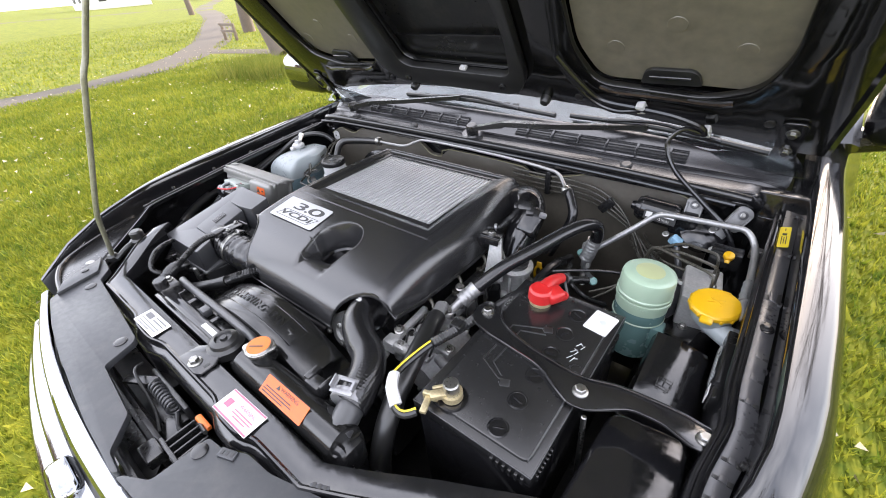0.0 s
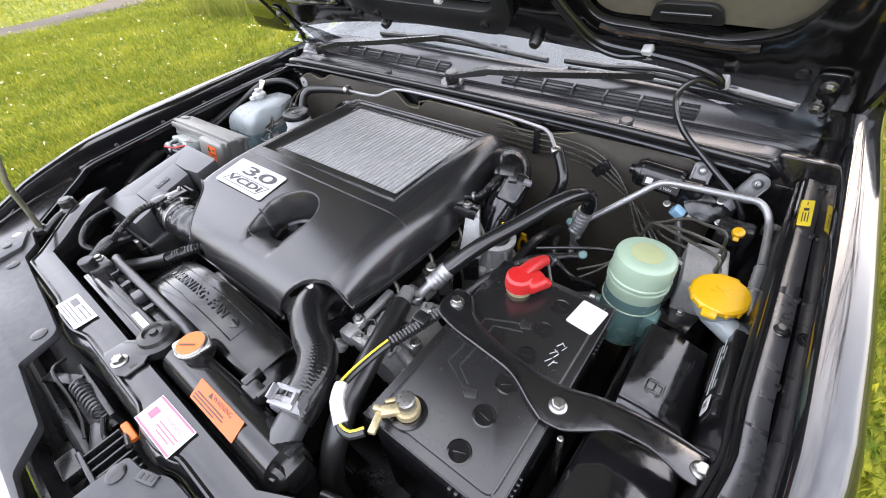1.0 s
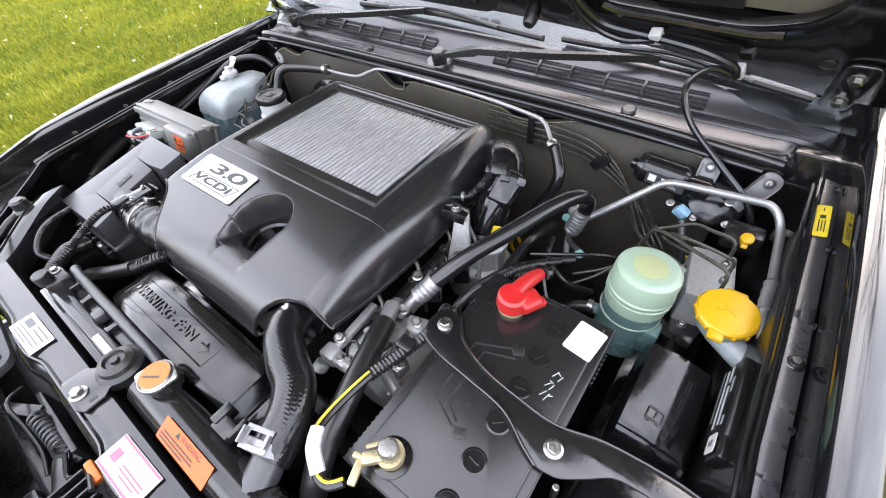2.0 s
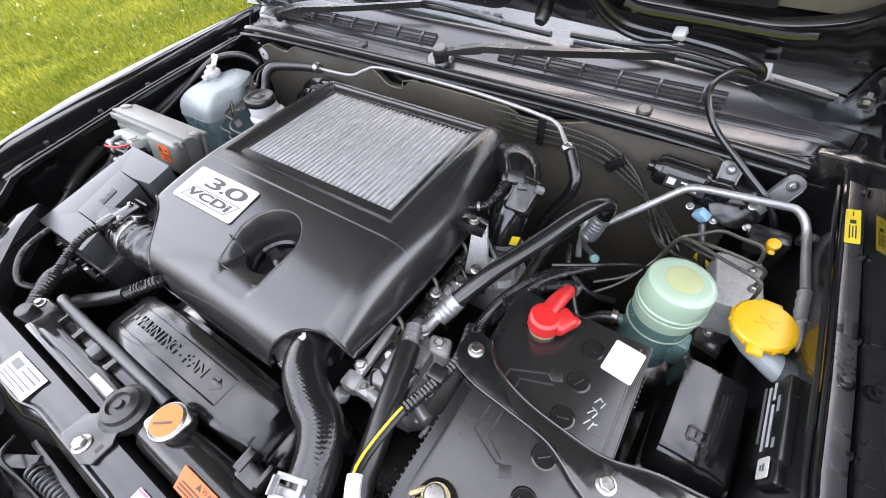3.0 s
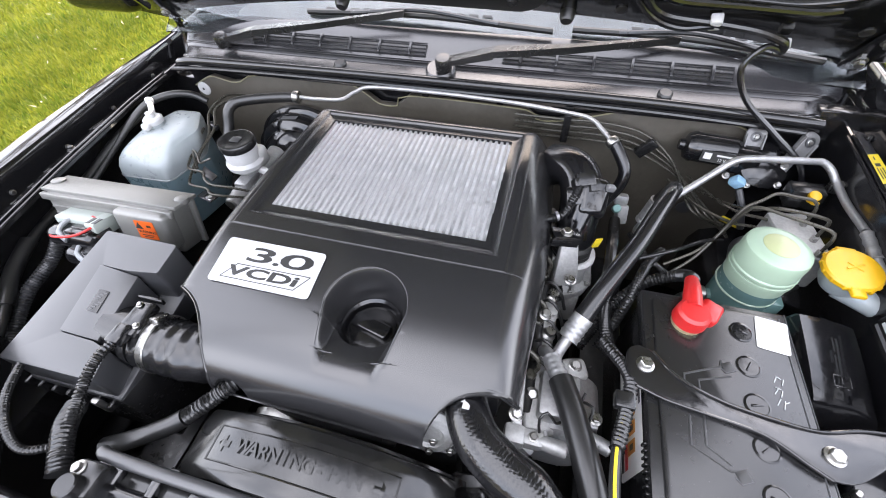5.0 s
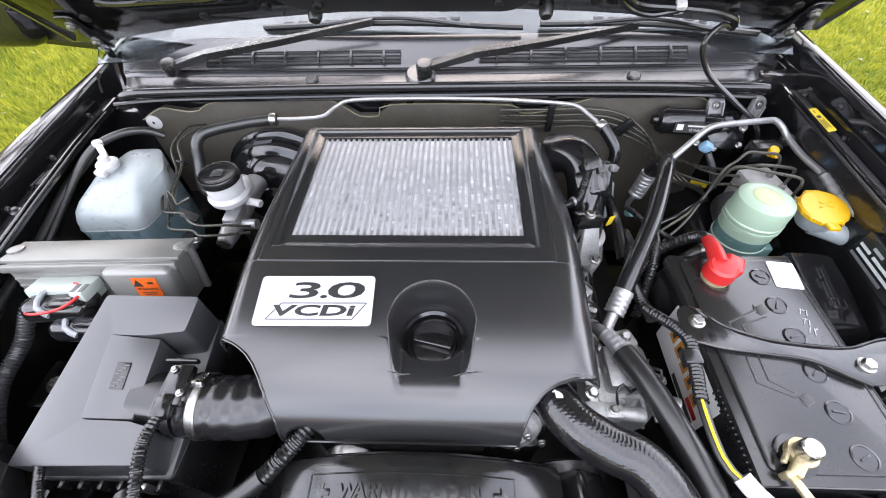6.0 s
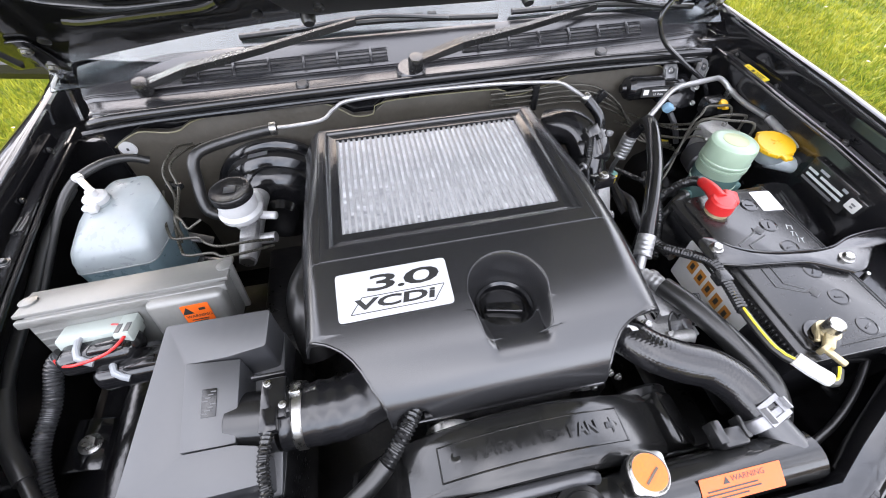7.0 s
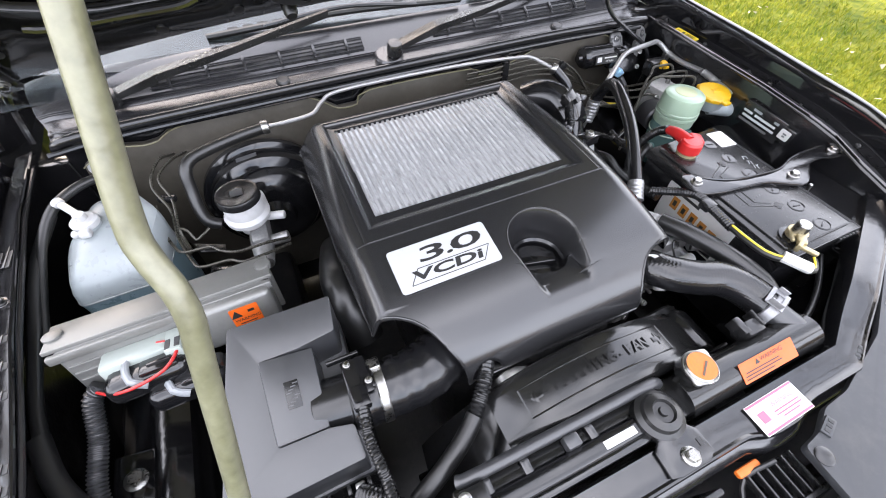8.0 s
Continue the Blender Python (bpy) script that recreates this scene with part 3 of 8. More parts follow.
def fender_row(side, y):
    table = FENDER_HIGH if side > 0 else FENDER
    xo = interp(y, [(a, b) for a, b, c in table])
    zt = interp(y, [(a, c) for a, b, c in table])
    if side > 0:
        # crowned top falling outwards from a raised inner edge
        xi, up = min(0.713, xo - 0.035), 0.02 * smooth01((y - 0.2) / 0.25)
        pts = [(xi - 0.002, zt - 0.09), (xi - 0.0015, zt + up - 0.02), (xi - 0.0005, zt + up - 0.005), (xi + 0.002, zt + up - 0.001), (xi + 0.006, zt + up), (xi + (xo - xi) * 0.5, zt + up * 0.82), (xo - 0.008, zt + up * 0.56), (xo - 0.001, zt + up * 0.38), (xo + 0.007, zt - 0.003), (xo + 0.014, zt - 0.02), (xo + 0.026, zt - 0.06), (xo + 0.05, zt - 0.15), (xo + 0.056, zt - 0.165), (xo + 0.08, zt - 0.3), (xo + 0.085, zt - 0.5), (xo + 0.06, zt - 0.64)]
    else:
        xi = min(0.728, xo - 0.035)
        pts = [(xi - 0.002, zt - 0.1), (xi - 0.001, zt - 0.02), (xi, zt - 0.006), (xi + 0.003, zt - 0.001), (xi + 0.012, zt), (xo - 0.02, zt - 0.002), (xo - 0.006, zt - 0.008), (xo + 0.004, zt - 0.02), (xo + 0.02, zt - 0.06), (xo + 0.045, zt - 0.16), (xo + 0.06, zt - 0.3), (xo + 0.055, zt - 0.5), (xo + 0.03, zt - 0.62)]
    return [(XC + side * x, y, z) for x, z in pts]


ys = [0.06 + 0.04 * i for i in range(40)] + [1.66 + 0.2 * i for i in range(15)]
for side in (-1, 1):
    part("fender", loft([fender_row(side, y) for y in ys]), PAINT, body, "gloss black front wing with rolled inner edge")
    # inner apron: upright panel, stepped rail on top
    rows = []
    for i in range(46):
        y = 0.1 + 0.02 * i
        bend = max(0.0, 0.34 - y) * 0.9
        zt = rail_z(side, y)
        xa = rail_in(side, y)
        rows.append([(XC + side * (x - bend), y, zt + z) for x, z in (*(((xa - 0.016, -0.45), (xa - 0.013, -0.06), (xa - 0.008, -0.03), (xa - 0.005, -0.01)) if side > 0 else ((xa + 0.024, -0.45), (xa + 0.026, -0.06), (xa + 0.012, -0.028), (xa - 0.004, -0.012))), (xa - 0.003, 0.001), (xa, 0.002), (xa + 0.0024, 0.0006), (xa + 0.003, 0.0), (xa + 0.004, -0.0003), (xa + 0.0252, -0.0044), (xa + 0.026, -0.005), (xa + 0.0266, -0.007), (xa + 0.027, -0.014), (min(xa + 0.034, 0.707 if side > 0 else 0.733), -0.03), (0.7095 if side > 0 else 0.736, -0.05), (0.711 if side > 0 else 0.738, -0.3))])
    part("inner_apron", loft(rows), PAINT_IN, body, "black pressed inner wing rail")
    if side > 0:
        # pale strip on this side only, painted in for the reflected sky
        part("rail_top", loft([[(XC + rail_in(1, y) + dx, y, rail_z(1, y) + dz) for dx, dz in ((0.0042, 0.0001), (0.0052, 0.0004), (0.0145, -0.0015), (0.0242, -0.0036), (0.0252, -0.0042))] for y in (0.33 + 0.02 * i for i in range(33))]), RAIL_SHEEN, body, "satin top of the wing rail, its sky sheen painted pale")
    for y in (0.325, 0.348, 0.388, 0.411, 0.433, 0.508, 0.545, 0.582, 0.632, 0.72) if side > 0 else (0.332, 0.356, 0.4, 0.424, 0.447, 0.535, 0.576, 0.616, 0.675, 0.765):
        zt = rail_z(side, y)
        xr = rail_in(side, y) + 0.0145
        tilt = pose(0, 0, 0, 0, side * 10, 0)
        if y in (0.632, 0.675):
            part("bolt_recess", lathe((XC + side * xr, y, zt - 0.003), (0, 0, 1), [(0.01, 0), (0.0095, 0.002), (0.008, 0.0022), (0, 0.0022)], 20), PAINT_IN, body)
            bolt((XC + side * xr, y, zt - 0.001), (0, 0, 1), 0.009, body, material=DARK)
            continue
        ln = 0.056 if y in (0.72, 0.765) else 0.013
        part("rail_pressing", box((XC + side * xr, y, zt - 0.0028), (0.0085, ln, 0.003), 0.0011, tilt, 3), RAIL_SHEEN if side > 0 else PAINT_IN, body)
        for dx in (-0.0072, 0.0072):
            part("rail_slot", box((XC + side * (xr + dx), y, zt - 0.0031 - 0.18 * dx), (0.0058, ln * 1.05, 0.0022), 0.0004, tilt), INK, body)
    for off, rr_, mt_ in ((-0.0015, 0.0026, PAINT), (-0.0075, 0.003, RUBBERG)):
        lip_ = []
        for i in range(36):
            y = 0.32 + 0.018 * i
            zt = rail_z(side, y)
            lip_.append((XC + side * (rail_in(side, y) + off), y, zt + 0.003 + (0 if mt_ is PAINT else -0.004)))
        part("rail_edge", tube(lip_, rr_, 8, 0.012), mt_, body, "rolled gloss black edge of the rail")
    for i in range(6):
        y = 0.3 + 0.13 * i
        zt = interp(y, [(a, c) for a, b, c in (FENDER_HIGH if side > 0 else FENDER)])
        bolt((XC + side * (0.7095 if side > 0 else 0.7245), y, zt - 0.04), (-side, 0, 0.2), 0.007, body, material=DARK)
    # wheel arch inner and strut tower
    part("inner_wing", box((XC + side * 0.61, 0.62, 0.66), (0.12, 0.9, 0.24), 0.04), PAINT_IN, body)

part("firewall", prism([(-0.62, 0.985), (0.67, 0.985), (0.67, 1.02), (-0.62, 1.02)], 0.45, 1.043, 0.004), PAINT_IN, body)
part("firewall_end", prism([(0.672, 0.99), (0.74, 0.99), (0.74, 1.02), (0.672, 1.02)], 0.45, 1.0, 0.004), PAINT_IN, body)
part("firewall_end", prism([(-0.7, 0.99), (-0.622, 0.99), (-0.622, 1.02), (-0.7, 1.02)], 0.45, 0.985, 0.004), PAINT_IN, body)
# insulation sheet with a wavy upper edge
edge = [(-0.6, 0.96), (-0.597, 0.985), (-0.57, 1.0), (-0.54, 1.012), (-0.515, 1.008), (-0.49, 1.003), (-0.465, 1.006), (-0.44, 1.02), (-0.38, 1.03), (-0.3, 1.034), (-0.2, 1.03), (-0.16, 1.012), (-0.13, 0.99), (-0.09, 0.99), (-0.06, 1.015), (0.18, 1.012), (0.2, 0.995), (0.24, 0.995), (0.3, 1.012), (0.36, 1.03), (0.42, 1.034), (0.5, 1.03), (0.56, 1.02), (0.6, 0.985), (0.62, 0.9)]
part("firewall_insulation", rounded(plate([(-0.6, 0.55), *edge, (0.62, 0.55)], [], 0.014, plane_on((0, 0.962, 0), (1, 0, 0), (0, 0, 1))), 0.004, 2, 50), FELT, body, "brown-grey moulded insulation sheet")
# pale tube drawn for the light caught along the sheet's upper edge
part("insulation_glint", tube([(x, 0.9605, z - 0.001) for x, z in edge[1:-1]], 0.0014, 6, 0.01), FELT_LIT, body, "painted pale highlight along the moulded insulation edge")
part("insulation_grommet", lathe((-0.577, 0.9615, 0.978), (0, -1, 0), [(0.016, 0), (0.016, 0.002), (0.005, 0.003), (0.0, 0.003)]), WHITEP, body, "white plastic fixing disc")
part("grommet_slot", box((-0.577, 0.958, 0.978), (0.004, 0.002, 0.005), 0), INK, body)

part("scuttle_end", prism([(0.668, 0.992), (0.752, 0.992), (0.752, 1.2), (0.725, 1.2), (0.725, 1.02), (0.668, 1.02)], 0.5, 1.05, 0.004), PAINT_IN, body)

# cowl
CW = [(0.958, 1.028), (0.961, 1.04), (0.972, 1.046), (0.985, 1.049), (1.008, 1.053), (1.013, 1.0595), (1.017, 1.061), (1.026, 1.0665), (1.036, 1.0735), (1.046, 1.0805), (1.056, 1.087), (1.066, 1.0925), (1.074, 1.096), (1.08, 1.0972), (1.082, 1.085)]
rows = []
for i in range(67):
    x = -0.635 + 1.345 * i / 66
    u = (x - XC) / 0.68
    end = max(0.0, (abs(u) - 0.9) / 0.1)
    row = []
    for y, z in CW:
        row.append((x - 0.02 * u * end * smooth01((1.03 - y) / 0.05), y + 0.008 * (1 - u * u) * ((y - 0.958) / 0.106) + 0.008 * u * u - 0.004 + end * 0.03 * (1.06 - y) / 0.1, z - 0.014 * end * end))
    rows.append(row)
for k in (2, 5, 6):
    part("cowl_ridge", tube([(r_[k][0], r_[k][1], r_[k][2] + 0.0004) for r_ in rows], 0.0013, 6, 0.02), GLOSSY, body)
part("cowl_panel", loft(rows), COWLP, body, "dark grey plastic scuttle panel with grilles")
part("weatherstrip", tube([(-0.615, 0.97, 1.02), (-0.606, 0.956, 1.038), (-0.58, 0.953, 1.046), (-0.5, 0.953, 1.05), (-0.2, 0.958, 1.052), (0.1, 0.96, 1.052), (0.4, 0.958, 1.052), (0.63, 0.953, 1.047), (0.66, 0.957, 1.04), (0.672, 0.972, 1.024)], 0.009, 12, 0.02), RUBBERG, body, "black rubber bonnet seal")
part("weatherstrip_lip", tube([(-0.62, 0.943, 1.03), (-0.5, 0.945, 1.038), (-0.2, 0.949, 1.04), (0.1, 0.951, 1.04), (0.4, 0.949, 1.04), (0.64, 0.943, 1.034)], 0.0045, 8, 0.02), RUBBERG, body)
part("cowl_flange", box((XC, 0.966, 1.03), (1.28, 0.02, 0.01), 0.003), PAINT_IN, body)
part("scuttle_plug", lathe((0.42, 0.993, 1.048), (0, -0.2, 1), [(0.013, 0), (0.013, 0.006), (0.01, 0.009), (0, 0.009)], 16), RUBBER, body)
part("scuttle_plug", lathe((-0.22, 0.993, 1.048), (0, -0.2, 1), [(0.013, 0), (0.013, 0.006), (0.01, 0.009), (0, 0.009)], 16), RUBBER, body)
for x0, x1, n in ((-0.447, -0.042, 6), (0.118, 0.528, 6)):
    c = (x0 + x1) / 2
    tilt = Euler((radians(36), 0, 0)).to_matrix().to_4x4()
    g = part("cowl_grille", box((c, 1.037, 1.0725), (x1 - x0, 0.024, 0.008), 0.002, tilt), DARK, body, "black scuttle air grille")
    part("grille_edge", tube([(x0, 1.0265, 1.0685), (x1, 1.0265, 1.0685), (x1, 1.047, 1.0835), (x0, 1.047, 1.0835), (x0, 1.0265, 1.0685)], 0.0016, 6, 1, smooth=False), COWLP, g)
    for k in range(3):
        part("grille_slat", tube([(x0, 1.031 + 0.006 * k, 1.073 + 0.0043 * k), (x1, 1.031 + 0.006 * k, 1.073 + 0.0043 * k)], 0.0016, 6, 1, smooth=False), COWLP, g)
    for k in range(n):
        x = x0 + (x1 - x0) * (k + 0.5) / n
        part("grille_rib", box((x, 1.037, 1.0765), (0.006, 0.03, 0.011), 0.0022, tilt), COWLP, g)

# windscreen, cabin shell
rows = []
for i in range(13):
    u = i / 12 * 2 - 1
    rows.append([(XC + u * (0.7 - 0.11 * t), 1.055 - 0.03 * u * u * (1 - t) + 0.8 * t + 0.02 * (1 - u * u), 1.075 + 0.61 * t + 0.03 * math.sin(math.pi * t)) for t in (k / 8 for k in range(9))])
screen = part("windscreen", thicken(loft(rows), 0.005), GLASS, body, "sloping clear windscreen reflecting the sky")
screen.visible_shadow = False
for side in (-1, 1):
    part("windscreen_pillar", tube([(XC + side * 0.735, 1.16, 1.09), (XC + side * 0.67, 1.4, 1.36), (XC + side * 0.595, 1.86, 1.7)], 0.035, 10, 0.05), PAINT, body)
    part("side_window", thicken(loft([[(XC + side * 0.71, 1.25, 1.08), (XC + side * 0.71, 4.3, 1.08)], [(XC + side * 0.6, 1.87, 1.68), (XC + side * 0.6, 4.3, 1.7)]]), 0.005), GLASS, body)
part("roof", box((XC, 3.1, 1.72), (1.22, 2.6, 0.06), 0.03), PAINT, body)
part("dashboard", box((XC, 1.5, 0.98), (1.34, 0.62, 0.16), 0.05), INTERIOR, body)
part("tailgate", box((XC, 4.4, 1.1), (1.36, 0.08, 1.2), 0.03), PAINT, body)
for side in (-1, 1):
    for y in (2.35, 3.4):
        part("window_pillar", tube([(XC + side * 0.712, y, 1.06), (XC + side * 0.603, y, 1.7)], 0.03, 8, 1, smooth=False), PAINT, body)
part("cabin_floor", box((XC, 2.8, 0.5), (1.4, 3.1, 0.05), 0.02), INTERIOR, body)
for k in range(44):
    u = -0.9 + 1.8 * k / 43
    yg = 1.055 - 0.03 * u * u + 0.02 * (1 - u * u)
    if -0.45 < u < 0.1 or 0.45 < u < 0.8:
        t = 0.05
        part("frit_dash", box((XC + u * 0.69, yg + 0.8 * t, 1.0755 + 0.61 * t + 0.03 * math.sin(math.pi * t) + 0.006), (0.02, 0.006, 0.0012), 0.0004, pose(0, 0, 0, 39, 0, 0)), INK, body)

# door mirrors
for mx, my, mz, arm in ((-1.064, 1.25, 1.111, -0.76), (0.938, 1.38, 1.13, 0.79)):
    mir = part("mirror_housing", box((mx, my, mz), (0.26, 0.13, 0.17), 0.05, None, 4), PAINT, body, "black door mirror with rounded housing")
    part("mirror_arm", tube([(arm, my + 0.02, mz - 0.095), (mx, my + 0.02, mz - 0.055)], 0.03, 10), PLASTIC, mir)
    part("mirror_cap", box((mx - (0.02 if mx < 0 else -0.02), my - 0.03, mz + 0.015), (0.2, 0.1, 0.12), 0.045, None, 4), CHROME if mx < 0 else PAINT, mir)
    part("mirror_glass", box((mx, my + 0.068, mz), (0.22, 0.004, 0.13), 0.0), CHROME, mir)

# underside so the bay is closed
part("bay_floor", box((XC, 0.5, 0.42), (1.4, 1.05, 0.03), 0.01), DARK, body)
part("chassis_rail", box((0.42, 0.5, 0.55), (0.09, 1.0, 0.14), 0.015), DARK, body)
part("chassis_rail", box((-0.38, 0.5, 0.55), (0.09, 1.0, 0.14), 0.015), DARK, body)

# radiator support: crossmember with swept-back ends
def support_row(x):
    u = (x - XC)
    a = abs(u)
    if u > 0:
        back = 0.0 if a < 0.32 else (a - 0.32) * 0.48
    else:
        back = 0.0 if a < 0.36 else (a - 0.36) * 1.15
    y0 = 0.142 + back - 0.011 * math.exp(-((x - 0.19) / 0.042) ** 4) - 0.01 * math.exp(-((x + 0.11) / 0.05) ** 4)
    y1 = 0.182 + back * 1.05
    z = 0.953 + (0.02 if u < 0 else 0.008) * smooth01((a - 0.36) / 0.1)
    return [(x, y0 - 0.014, z - 0.07), (x, y0 - 0.013, z - 0.026), (x, y0 - 0.009, z - 0.02), (x, y0 - 0.001, z - 0.016), (x, y0 - 0.0015, z - 0.003), (x, y0, z + 0.0005), (x, y0 + 0.0025, z + 0.0012), (x, y0 + 0.0055, z - 0.0008), (x, y0 + 0.009, z), (x, (y0 + y1) / 2, z + 0.001), (x, y1 - 0.004, z), (x, y1, z - 0.008), (x, y1, z - 0.04)]


part("radiator_support", thicken(loft([support_row(XC - 0.48 + 0.01 * i) for i in range(115)]), 0.003), PAINT_IN, body, "black painted radiator crossmember")
part("latch_stay", prism([(0.017, 0.147), (0.03, 0.1435), (0.072, 0.1435), (0.084, 0.15), (0.083, 0.176), (0.076, 0.184), (0.078, 0.205), (0.034, 0.205), (0.03, 0.184), (0.019, 0.176)], 0.955, 0.959, 0.0015), PAINT_IN, body)
bolt((0.053, 0.156, 0.959), (0, 0, 1), 0.014, body)
part("stay_slot", box((0.075, 0.164, 0.9592), (0.005, 0.009, 0.001), 0), INK, body)

# grille cover panels, chrome grille, lamps
pl = round_poly([(-0.455, 0.172), (-0.4, 0.165), (-0.37, 0.14), (-0.18, 0.126), (-0.11, 0.12), (-0.098, 0.113), (-0.08, 0.064), (0.055, 0.055), (0.1, 0.018), (0.14, 0.016), (0.135, 0.01), (0.02, 0.0115), (-0.055, 0.0155), (-0.2, 0.0265), (-0.285, 0.0365), (-0.385, 0.055)], 0.006, 3)
part("grille_cover", prism(pl, 0.938, 0.95, 0.003), PANEL, body, "dark grey plastic grille top panel")
pr = round_poly([(0.19, 0.108), (0.222, 0.112), (0.255, 0.128), (0.3, 0.131), (0.35, 0.145), (0.42, 0.165), (0.53, 0.222), (0.6, 0.26), (0.62, 0.21), (0.56, 0.09), (0.43, 0.056), (0.23, 0.0195), (0.145, 0.011), (0.15, 0.018), (0.186, 0.037)], 0.006, 3)
part("grille_cover", prism(pr, 0.938, 0.95, 0.003), PANEL, body, "dark grey plastic grille top panel")
# dark sheets added to fill the open hollow behind the grille
part("hollow_backing", box((XC, 0.06, 0.79), (0.9, 0.12, 0.02), 0.005), DARK, body)
part("hollow_backing", box((XC, 0.02, 0.83), (0.86, 0.01, 0.16), 0.004), DARK, body)
for x, y in ((-0.118, 0.1), (0.2, 0.092), (-0.36, 0.12), (0.42, 0.12)):
    part("panel_clip", lathe((x, y, 0.95), (0, 0, 1), [(0.011, 0), (0.011, 0.0015), (0.008, 0.003), (0, 0.003)], 18), PLASTIC, body)
m_ = plane_on((0.515, 0.185, 0.9503), (0.9, 0.42, 0), (-0.42, 0.9, 0))
lamp_label = sticker("label", m_, 0.06, 0.04, WHITE, body, "white paper label on the front panel", 0.002)
bars(m_, [(-0.012, 0.008, 0.024, 0.002), (-0.008, 0.002, 0.03, 0.0012), (-0.01, -0.004, 0.026, 0.0012)], FAINT, lamp_label)
for cx_, cy_, rz_ in ((0.235, 0.112, 20), (0.365, 0.158, 24)):
    part("panel_slot", box((cx_, cy_, 0.951), (0.026, 0.012, 0.004), 0.001, pose(0, 0, 0, 0, 0, rz_)), PANEL, body)
    for k in range(3):
        part("slot_hole", box((cx_ + 0.007 * (k - 1), cy_ + 0.0026 * (k - 1), 0.9532), (0.004, 0.006, 0.0008), 0, pose(0, 0, 0, 0, 0, rz_)), INK, body)
lug_ = part("panel_lug", prism(round_poly([(-0.459, 0.171), (-0.4, 0.147), (-0.381, 0.068), (-0.423, 0.09)], 0.004, 3), 0.948, 0.957, 0.003), PANEL, body)
part("lug_stud", lathe((-0.425, 0.13, 0.957), (0, 0, 1), [(0.007, 0), (0.007, 0.002), (0.003, 0.003), (0, 0.003)], 14), RUBBER, lug_)
def bar_rows(z, y_in, width, drop, fall, x0=-0.5, x1=0.55):
    """A rounded bright strip across the nose, bowed forwards; its top falls to the front."""
    out = []
    for i in range(49):
        x = x0 + (x1 - x0) * i / 48
        u = (x - XC) / 0.43
        y = y_in + 0.042 * abs(u) ** 2.2
        w = width * (1 - 0.25 * min(1.0, abs(u)))
        out.append([(x, y, z - 0.006), (x, y - 0.001, z - 0.001), (x, y - 0.004, z), (x, y - w * 0.5, z - fall * 0.35), (x, y - w + 0.004, z - fall), (x, y - w, z - fall - 0.004), (x, y - w + 0.001, z - fall - drop), (x, y, z - fall - drop)])
    return out


grille = part("chrome_grille", loft(bar_rows(0.938, 0.0085, 0.024, 0.012, 0.0025, -0.455, 0.505), True, True), CHROME, body, "polished chrome grille surround")
part("grille_gap", loft(bar_rows(0.912, -0.006, 0.024, 0.05, 0.01, -0.47, 0.52), True, True), DARK, grille)
for k in range(3):
    part("grille_bar", loft(bar_rows(0.904 - 0.055 * k, -0.02 - 0.03 * min(k, 1) - 0.004 * k, 0.026, 0.02, 0.005, -0.42, 0.47), True, True), CHROME, grille)
part("grille_emblem", box((XC + 0.015, -0.04, 0.885), (0.075, 0.035, 0.06), 0.012, None, 3), CHROME, grille)
part("grille_back", box((XC, 0.06, 0.68), (0.9, 0.02, 0.4), 0.01), DARK, body)
part("bumper", box((XC, 0.02, 0.52), (1.5, 0.22, 0.28), 0.08, None, 4), PAINT, body)
for side in (-1, 1):
    part("headlight", loft([[(XC + side * x, y, z) for x, y, z in ((0.53, 0.08 + dy, 0.93), (0.6, 0.11 + dy, 0.93), (0.67, 0.2 + dy, 0.945), (0.735, 0.32 + dy, 0.96))] if k == 0 else [(XC + side * x, y, z) for x, y, z in ((0.53, 0.05, 0.74), (0.62, 0.08, 0.74), (0.71, 0.18, 0.75), (0.775, 0.32, 0.78))] for k, dy in ((0, 0.0), (1, 0.0))]), LENS, body, "clear headlamp lens")
    part("lamp_top", prism([(XC + side * x, y) for x, y in ((0.44, 0.075), (0.53, 0.08), (0.6, 0.11), (0.665, 0.2), (0.71, 0.3), (0.64, 0.32), (0.54, 0.22), (0.47, 0.165))], 0.9, 0.932, 0.004), PLASTIC, body)
    part("lamp_seal", tube([(XC + side * x, y, 0.934) for x, y in ((0.45, 0.075), (0.53, 0.087), (0.6, 0.118), (0.66, 0.205), (0.705, 0.3))], 0.005, 8, 0.02), RUBBERG, body)
    part("lamp_screw", lathe((XC + side * 0.53, 0.15, 0.932), (0, 0, 1), [(0.009, 0), (0.009, 0.004), (0.005, 0.006), (0, 0.006)], 14), STEEL, body)
for x in (-0.75, 0.8):
    for y in (0.55, 3.3):
        part("wheel", lathe((x - 0.1, y, 0.36), (1, 0, 0), [(0.2, 0), (0.33, 0), (0.36, 0.03), (0.36, 0.19), (0.33, 0.22), (0.2, 0.22)], 40), RUBBER, body)

# ---- the bonnet ----
HA = radians(52)
HM = Matrix.Translation((0, 1.04, 1.10)) @ Matrix(((1, 0, 0), (0, -math.cos(HA), -math.sin(HA)), (0, math.sin(HA), -math.cos(HA)))).to_4x4()
bonnet = thing("bonnet", (XC, 1.04, 1.10), "raised black car bonnet with pressed inner frame", "bonnet")
rear = [(XC + 0.71 * u, 0.105 - 0.1 * u * u) for u in (k / 10 for k in range(-9, 10))]
outer = [(-0.70, 0.02), *rear, (0.745, 0.02), (0.745, 0.3), (0.73, 0.6), (0.66, 0.95), (0.4, 1.04), (-0.35, 1.04), (-0.61, 0.95), (-0.68, 0.6), (-0.70, 0.3)]
